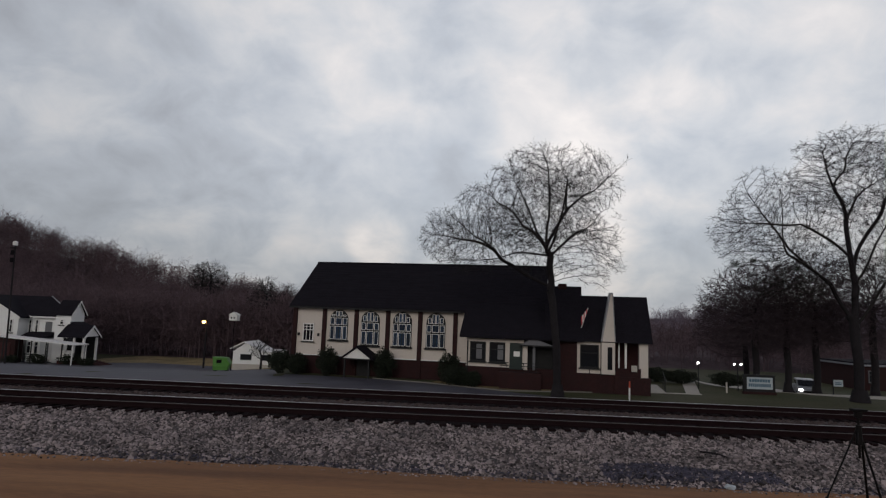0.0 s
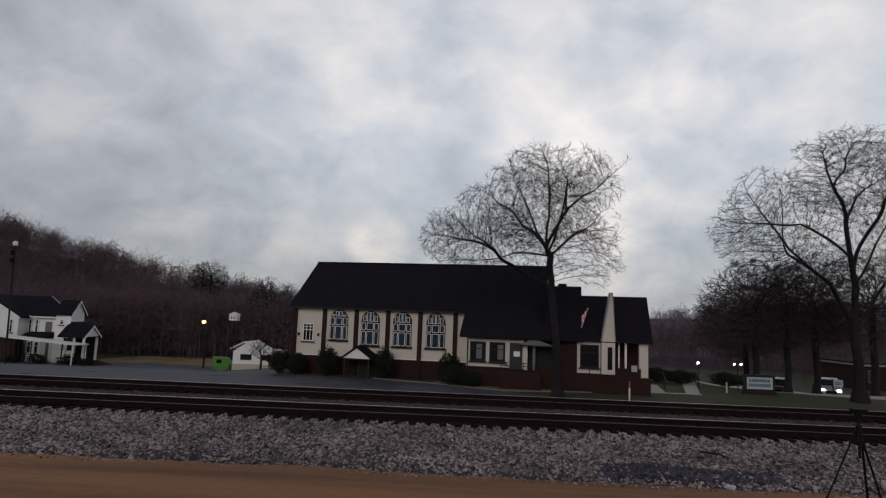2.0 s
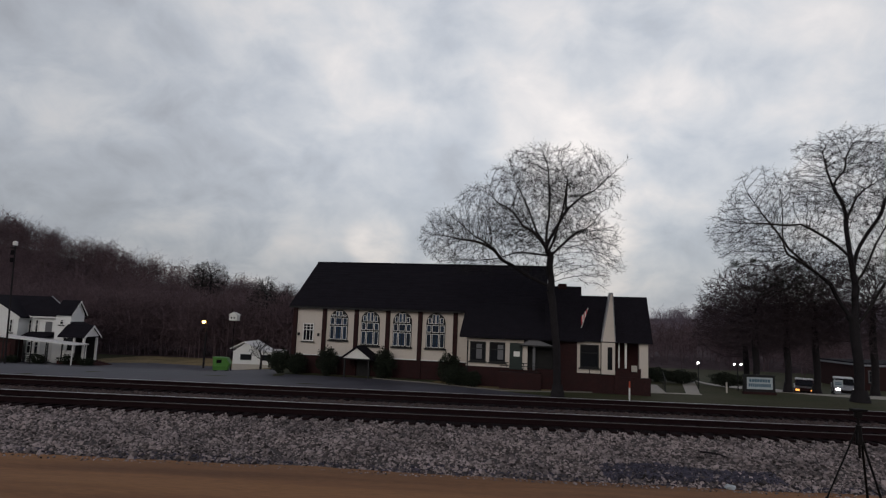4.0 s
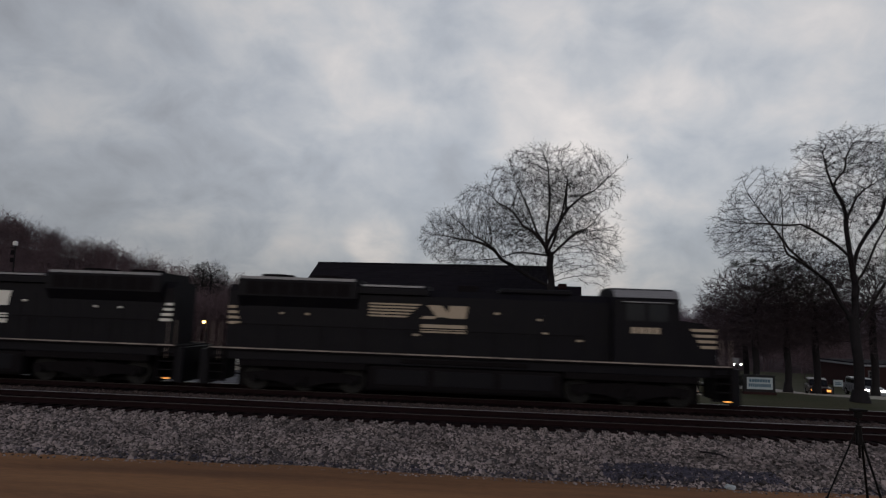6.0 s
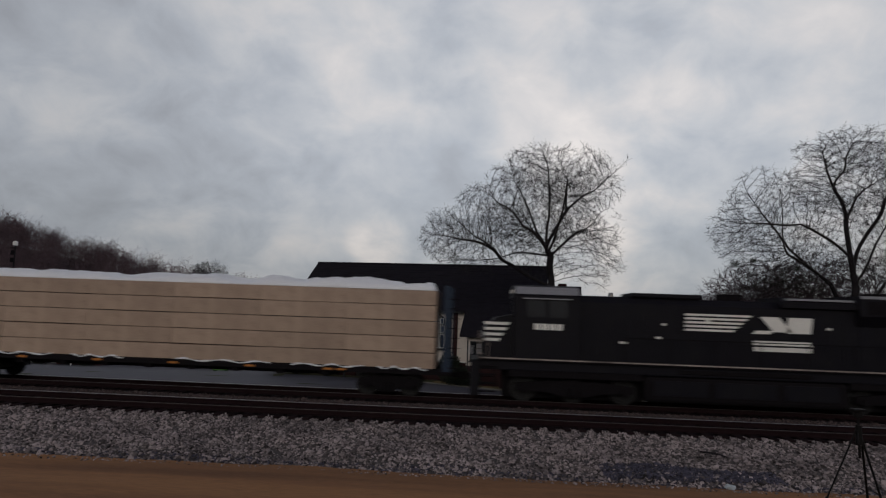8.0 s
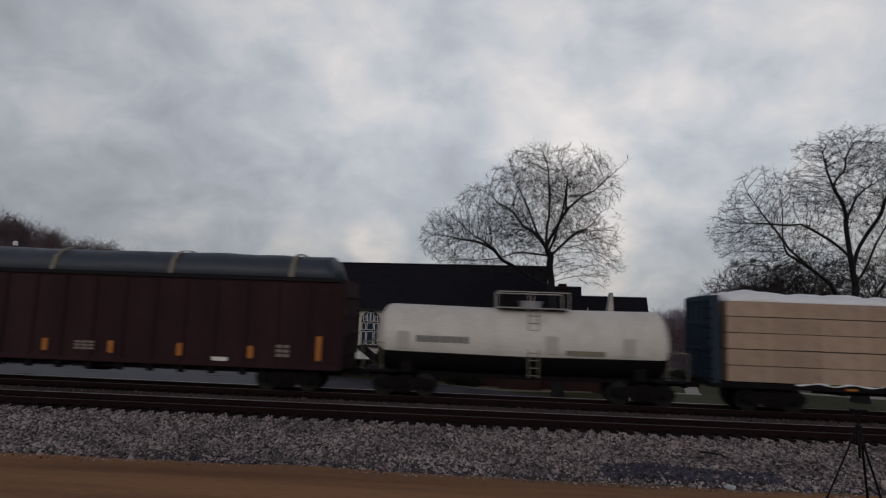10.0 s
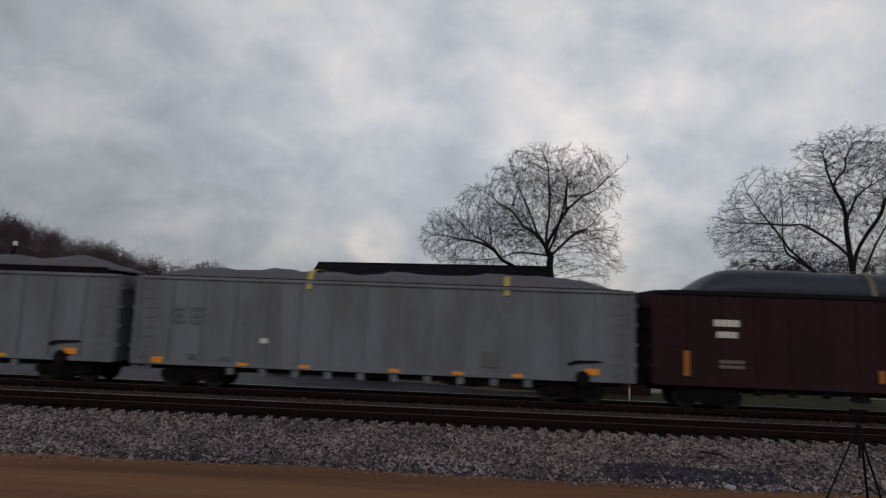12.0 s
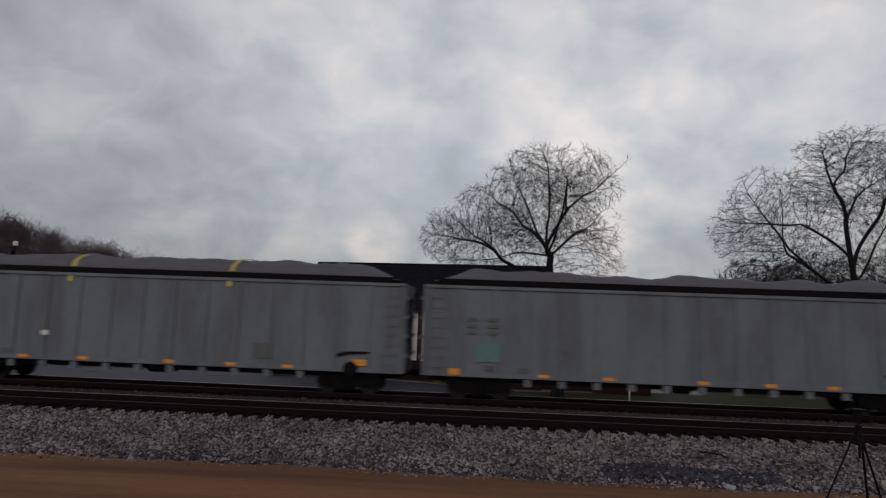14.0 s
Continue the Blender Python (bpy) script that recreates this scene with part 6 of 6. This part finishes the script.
def make_dumpster():
    x, y = -23.9, 56.6
    d = thing("dumpster", pose(x, y, float(ground_z(x, y)) + 0.02, 0, 0, 12), "bright green metal dumpster on the parking lot", "dumpster")
    bm = bmesh.new()
    prism(bm, [(-0.72, 0.12), (0.62, 0.12), (0.76, 0.72), (0.42, 1.22), (-0.76, 1.26)], -0.6, 0.6)
    bin_ = part("bin", bm, M_green, d, "bright green steel bin")
    bm = bmesh.new()
    prism(bm, [(-0.80, 1.27), (0.44, 1.23), (0.80, 0.70), (0.84, 0.74), (0.48, 1.30), (-0.80, 1.34)], -0.66, 0.66)
    part("lid", bm, M_green, d, "sloping green lid")
    # flat dark plate stands for the shade inside the hatch opening
    boxpart("open_hatch", (-0.42, 0.05, -0.615, -0.6, 0.78, 1.12), M_under, bin_, "dark plate painting the shade inside an open hatch")
    boxpart("side_pocket", (-0.74, 0.6, -0.70, -0.6, 0.42, 0.56), M_green, bin_)
    for a in (-0.66, 0.16, 0.5):
        boxpart("rib", (a - 0.035, a + 0.035, -0.65, -0.605, 0.14, 0.78), M_green, bin_)
    for a in (-0.66, 0.4):
        boxpart("foot", (a, a + 0.18, -0.6, 0.6, 0, 0.12), M_under, d)


def make_lamps():
    x, y = -30.1, 66.0
    z = float(ground_z(x, y))
    lm = thing("yard_lamp", pose(x, y, z), "lit warm yard lamp on a wooden pole", "street lamp")
    bm = bmesh.new()
    rod(bm, (0, 0.2, -0.2), (0, 0.2, 5.4), 0.12, 0.09)
    part("pole", bm, M_bark, lm)
    bm = bmesh.new()
    rod(bm, (0, 0.2, 5.25), (0, -0.5, 5.45), 0.03)
    part("arm", bm, M_under, lm)
    bm = bmesh.new()
    bmesh.ops.create_uvsphere(bm, u_segments=14, v_segments=8, radius=0.18, matrix=Matrix.Translation((0, -0.55, 5.2)) @ Matrix.Diagonal((1.2, 1.2, 0.9, 1)))
    part("globe", bm, M_sodium, lm, "glowing warm globe", True)
    bm = bmesh.new()
    rod(bm, (0, -0.55, 5.38), (0, -0.55, 5.5), 0.3, 0.12, 14)
    part("hood", bm, M_under, lm)
    # nest box on a pole
    x, y = -24.4, 60.0
    z = float(ground_z(x, y))
    nb = thing("bird_house", pose(x, y, z), "white bird house on a tall thin pole", "bird house")
    bm = bmesh.new()
    rod(bm, (0, 0, -0.2), (0, 0, 5.2), 0.035)
    part("pole", bm, M_under, nb)
    boxpart("box", (-0.42, 0.42, -0.35, 0.35, 5.15, 5.75), M_trim, nb, "white nesting box")
    bm = bmesh.new()
    prism(bm, [(-0.5, 5.74), (0.5, 5.74), (0, 6.0)], -0.42, 0.42)
    part("box_roof", bm, M_trim, nb)
    # dark plates paint the shade of two entrance holes; none are cut
    for a in (-0.25, 0.05):
        boxpart("entrance_hole", (a, a + 0.14, -0.36, -0.345, 5.35, 5.52), M_darktrim, nb)
    for px, count in ((22.9, 2), (19.6, 1)):
        z = float(ground_z(px, 52))
        sl = thing("lamp_post", pose(px, 52, z), "lit globe lamp on a short post", "street lamp")
        bm = bmesh.new()
        rod(bm, (0, 0, 0), (0, 0, 2.1), 0.05, 0.04)
        if count == 2:
            rod(bm, (-0.28, 0, 2.1), (0.28, 0, 2.1), 0.03)
        part("post", bm, M_darktrim, sl)
        for a in ((-0.28, 0.28) if count == 2 else (0.0,)):
            bm = bmesh.new()
            bmesh.ops.create_uvsphere(bm, u_segments=14, v_segments=8, radius=0.085, matrix=Matrix.Translation((a, 0, 2.22)))
            part("globe", bm, M_street, sl, "glowing white globe", True)


# ---- right of the church ----
def make_right():
    s = thing("church_sign", pose(23.7, 50, -2.0), "wide low sign with pale face and blue writing", "sign")
    boxpart("frame", (-1.25, 1.25, -0.12, 0.12, 0.2, 1.5), M_darktrim, s, "dark sign surround", 0.02)
    boxpart("base", (-1.32, 1.32, -0.16, 0.16, -0.05, 0.2), M_brick, s)
    boxpart("cap", (-1.3, 1.3, -0.15, 0.15, 1.5, 1.56), M_darktrim, s)
    boxpart("face", (-1.02, 1.02, -0.15, -0.121, 0.42, 1.36), M_signwhite, s, "pale backlit-looking sign face")
    bars(s, -0.85, 0.85, 0.98, 1.22, -0.156, M_signblue, 1, 8, 0.2)
    bars(s, -0.9, 0.9, 0.60, 0.86, -0.156, M_signblue, 1, 11, 0.25)
    m = thing("cable_marker", pose(11.3, 42.6, -2.0), "white and orange cable marker post", "marker post")
    bm = bmesh.new()
    rod(bm, (0, 0, -0.1), (0, 0, 0.86), 0.06)
    part("post", bm, M_trim, m)
    bm = bmesh.new()
    rod(bm, (0, 0, 0.86), (0, 0, 1.3), 0.065, 0.055)
    part("cap", bm, M_orangepost, m, "orange plastic cap")
    p = thing("stake", pose(21.1, 50, -2.0), "short pale wooden stake in the lawn", "stake")
    boxpart("stake", (-0.06, 0.06, -0.04, 0.04, -0.1, 0.85), M_concrete, p)
    k = thing("notice_board", pose(31.5, 52.6, -2.5), "small pale green notice on a post", "sign")
    boxpart("post", (-0.4, -0.32, 0, 0.08, -0.2, 1.75), M_darktrim, k)
    boxpart("board", (-0.35, 0.42, -0.04, 0.0, 1.15, 1.7), M_signwhite, k)
    bars(k, -0.25, 0.3, 1.3, 1.55, -0.045, M_signblue, 2, 1, 0.4)
    # low brick building beyond the road
    b = thing("brick_building", pose(48, 72, -3.4), "low red brick building with a white roof fascia", "building")
    boxpart("wall", (-2, 16, 0, 9, -0.2, 2.75), M_brick, b, "red brick wall")
    boxpart("fascia", (-2.3, 16.3, -0.3, 9.3, 2.80, 2.98), M_roofgrey, b, "pale roof fascia")
    boxpart("roof", (-2.1, 16.1, -0.1, 9.1, 2.99, 3.15), M_roof, b)
    for x in (-1.4, 3.6, 6.6, 9.6):
        sash_window(b, x, x + 1.1, 0.9, 2.3, 0.0, M_curtain, False)
    boxpart("door", (1.2, 2.2, -0.06, 0.0, 0, 2.1), M_redporch, b)


def car(name, place, paint, label, lamps):
    c = thing(name, place, label, "car")
    bm = bmesh.new()
    prism(bm, [(-2.3, 0.35), (2.25, 0.35), (2.32, 0.75), (2.1, 0.98), (0.95, 1.06), (-2.2, 1.06), (-2.35, 0.8)], -0.9, 0.9)
    bmesh.ops.bevel(bm, geom=bm.edges[:], offset=0.06, segments=2, affect="EDGES")
    body = part("body", bm, paint, c)
    bm = bmesh.new()
    prism(bm, [(-2.0, 1.05), (0.95, 1.05), (0.25, 1.62), (-1.75, 1.66)], -0.78, 0.78)
    bmesh.ops.bevel(bm, geom=bm.edges[:], offset=0.05, segments=2, affect="EDGES")
    part("cabin", bm, paint, body)
    bm = bmesh.new()
    prism(bm, [(0.99, 1.10), (1.0, 1.12), (0.36, 1.58), (0.34, 1.56)], -0.68, 0.68)
    part("windscreen", bm, M_glass, body)
    for s in (-1, 1):
        boxpart("side_window", (-1.6, 0.2, s * 0.785 - 0.01, s * 0.785 + 0.01, 1.16, 1.52), M_glass, body)
        boxpart("headlight", (2.25, 2.36, s * 0.62 - 0.16, s * 0.62 + 0.16, 0.68, 0.86), lamps, body, "lit headlight")
        for x in (-1.4, 1.45):
            bm = bmesh.new()
            rod(bm, (x, s * 0.72, 0.33), (x, s * 0.93, 0.33), 0.33, seg=20)
            w = part("wheel", bm, M_under, c)
            bm = bmesh.new()
            rod(bm, (x, s * 0.92, 0.33), (x, s * 0.945, 0.33), 0.19, seg=14)
            part("rim", bm, M_roofgrey, w)
    boxpart("grille", (2.28, 2.345, -0.42, 0.42, 0.45, 0.72), M_under, body)
    return c


def make_tripod():
    gz = float(ground_z(4.4, 7.0))
    t = thing("tripod", pose(4.4, 7.0, gz), "black camera tripod standing on the dirt bank", "tripod")
    top = 2.44 - gz
    bm = bmesh.new()
    rod(bm, (0, 0, top - 0.52), (0, 0, top - 0.06), 0.014, seg=10)
    part("centre_column", bm, M_tripod, t)
    boxpart("head", (-0.035, 0.035, -0.03, 0.03, top - 0.08, top - 0.01), M_tripod, t, bevel=0.01)
    boxpart("mount_plate", (-0.07, 0.085, -0.05, 0.05, top - 0.01, top + 0.02), M_tripod, t, bevel=0.008)
    bm = bmesh.new()
    rod(bm, (0.0, 0, top - 0.38), (0.0, 0, top - 0.16), 0.038, 0.030, seg=12)
    part("leg_collar", bm, M_tripod, t)
    for i, (fx, fy) in enumerate(((-0.82, -0.1), (0.37, -0.12), (0.46, 0.55))):
        bm = bmesh.new()
        a, b = Vector((0.02 * (i - 1), 0, top - 0.2)), Vector((fx, fy, float(ground_z(4.4 + fx, 7.0 + fy)) - gz + 0.02))
        m = a.lerp(b, 0.5)
        rod(bm, a, m, 0.0125 if i else 0.009, seg=8)
        rod(bm, m, b, 0.0095 if i else 0.007, seg=8)
        rod(bm, a.lerp(b, 0.47), a.lerp(b, 0.52), 0.015, seg=8)
        leg = part("leg", bm, M_tripod, t)
        bm = bmesh.new()
        bmesh.ops.create_uvsphere(bm, u_segments=8, v_segments=6, radius=0.02, matrix=Matrix.Translation(b))
        part("rubber_foot", bm, M_tripod, leg)
    bm = bmesh.new()
    rod(bm, (0, 0.02, top - 0.16), (-0.075, -0.1, top - 0.34), 0.008, seg=8)
    part("pan_handle", bm, M_tripod, t)


def make_litter():
    b = new("plastic_bag", None)
    b.matrix_world = pose(6.6, 15.55, float(bed_z(6.6, 15.55)))
    tagged(b, "crumpled pale blue plastic scrap on the stones", "litter")
    rng = random.Random(3)
    bm = bmesh.new()
    bmesh.ops.create_icosphere(bm, subdivisions=2, radius=0.13)
    for v in bm.verts:
        v.co *= rng.uniform(0.6, 1.2)
        v.co.z = v.co.z * 0.6 + 0.05
    part("scrap", bm, M_signwhite, b)
    s = new("stick", None)
    s.matrix_world = pose(7.2, 18.1, float(bed_z(7.2, 18.1)) + 0.06, 0, 4, -28)
    tagged(s, "dark broken stick lying on the stones", "stick")
    bm = bmesh.new()
    rod(bm, (-0.35, 0, 0), (0.1, 0.03, 0.03), 0.03, 0.025)
    rod(bm, (0.1, 0.03, 0.03), (0.4, 0.0, 0.0), 0.025, 0.012)
    part("stick", bm, M_bark, s)


# ---- everything ----
make_ground()
make_bed()
sheet("parking_lot", [(-90, 37), (6, 42.6), (2.5, 44.6), (-3.5, 47.8), (-8, 49.4), (-16.5, 50.6), (-18.5, 56), (-22, 62), (-29, 68.5), (-38, 69.5), (-44, 67), (-60, 66), (-90, 65)], 0.02, M_asphalt, "worn blue-grey asphalt parking lot", "parking lot")
sheet("dry_verge", [(-29, 68.6), (-38, 69.6), (-44, 67.1), (-46, 72), (-44, 79), (-22, 79), (-20, 66), (-22, 62.1)], 0.03, M_drygrass, "tan dry grass verge below the woods", "grass")
sheet("lawn_edge", [(-3.2, 48.3), (3.0, 45.1), (9.4, 46.5), (9.5, 49.0), (3, 49.2), (-2.6, 49.6)], 0.03, M_drygrass, "yellowed winter lawn before the church", "grass")
sheet("road", [(25.0, 66), (25.8, 56), (28.5, 51.2), (32, 50.0), (46, 48.5), (80, 47), (80, 60), (46, 61), (38, 64), (34, 70), (26, 72)], 0.02, M_concrete, "pale worn road surface", "road")
sheet("kerb", [(2.6, 44.75), (-3.4, 47.95), (-8, 49.55), (-8.1, 49.75), (-3.3, 48.2), (3.0, 45.0), (9.5, 46.4), (9.5, 46.15)], 0.07, M_kerb, "weathered concrete kerb", "kerb")
for quad in ([(13.6, 47.5), (18.3, 47.8), (18.3, 48.25), (13.6, 47.95)], [(13.9, 47.97), (15.6, 48.08), (16.7, 54.0), (15.3, 54.0)], [(17.2, 48.2), (18.3, 48.27), (22.2, 60.0), (20.9, 60.0)]):
    sheet("church_walk", quad, 0.04, M_concrete, "pale concrete walkway", "path")
for k, (x, y) in enumerate(((14.0, 48.3), (15.7, 48.5))):
    rail = thing("stair_railing", pose(x, y, -2.0), "dark iron handrail beside the church walk", "handrail", "walk handrails")
    bm = bmesh.new()
    for i in range(3):
        rod(bm, (0.25 * i, 1.1 * i, -0.05), (0.25 * i, 1.1 * i, 0.95 + 0.25 * i), 0.03)
    rod(bm, (0, 0, 0.95), (0.5, 2.2, 1.45), 0.035)
    part("rail", bm, M_darktrim, rail)
make_church()
make_train()
make_trees()
make_ridge_trees()
make_utility_pole()
make_shrubs()
make_house()
make_garage()
make_dumpster()
make_lamps()
make_right()
car_a = car("pickup_car", pose(29.7, 54, -2.0, 0, 0, -95), M_carwhite, "white car driving with lit headlights", M_headlight)
car_b = car("sedan_car", pose(27.4, 56, -2.0, 0, 0, -60), M_carred, "dark red car driving with warm headlights", M_lamp)
make_tripod()
make_litter()
make_woods()
stones("loose_ballast", 30000, (-17, 15, 15.5, 19.75), (0.02, 0.05), M_stone, bed_z, "coarse grey broken ballast stones", 4)
# darker, bluer strip of small stones along the ballast foot
stones("damp_gravel", 6500, (-17, 13, 15.2, 15.95), (0.014, 0.034), M_bluegravel, bed_z, "fine dark blue-grey gravel at the foot of the ballast", 14)
stones("oil_dark_gravel", 2600, (3.6, 8.2, 15.8, 16.75), (0.018, 0.04), M_bluegravel, lambda x, y: bed_z(x, y) + 0.03, "dark patch of gravel", 15)
stones("crib_ballast", 3600, (-18, 16, 19.65, 20.2), (0.018, 0.038), M_stone, lambda x, y: bed_z(x, y) + 0.02, "grey stones filling between the tie ends", 16, True)
stones("strewn_stones", 700, (-17, 12, 14.75, 15.4), (0.012, 0.03), M_stone, ground_z, "stray grey stones on the dirt", 8)
stones("track_ballast", 9000, (-25, 24, 22.55, 24.4), (0.025, 0.05), M_brownstone, bed_z, "rust-stained ballast stones between the tracks", 5)
for y, seed in ((NEAR, 2), (FAR, 3)):
    make_track(y, seed)


def motions():
    steps = [0.0, 3.5, 7.0, 10.5, 14.0]
    for ob, at, turned in CONSIST:
        walk(ob, [(t, pose(at + SPEED * t, FAR, 0, 0, 0, 180 if turned else 0)) for t in steps])
    for w, r, x in WHEELS:
        top = w.parent.parent
        sign = -1 if abs(top.matrix_basis.to_euler().z) > 1 else 1
        walk(w, [(i / 30, pose(x, 0, r, 0, sign * math.degrees(SPEED / 30 * i / r), 0)) for i in range(421)])
    walk(car_a, [(t, pose(x, y, float(ground_z(x, y)) + 0.03, 0, 0, a)) for t, x, y, a in ((0, 33.19, 60.63, -112), (1, 34.1, 59.6, -114), (2, 34.28, 58.55, -117), (3, 34.31, 57.53, -118), (5.5, 35.8, 56.69, -108), (6.1, 36.23, 56.57, -100), (10, 40.08, 55.99, -60), (14, 47.42, 55.48, -40))])
    walk(car_b, [(t, pose(x, y, float(ground_z(x, y)) + 0.03, 0, 0, a)) for t, x, y, a in ((0, 29.95, 64.21, -106), (1, 30.43, 63.19, -108), (2, 31.28, 62.13, -112), (3.2, 32.61, 61.07, -116), (5.5, 33.36, 59.53, -118), (6.1, 33.62, 59.13, -112), (11, 36.07, 57.72, -75), (14, 40.99, 56.76, -50))])


motions()
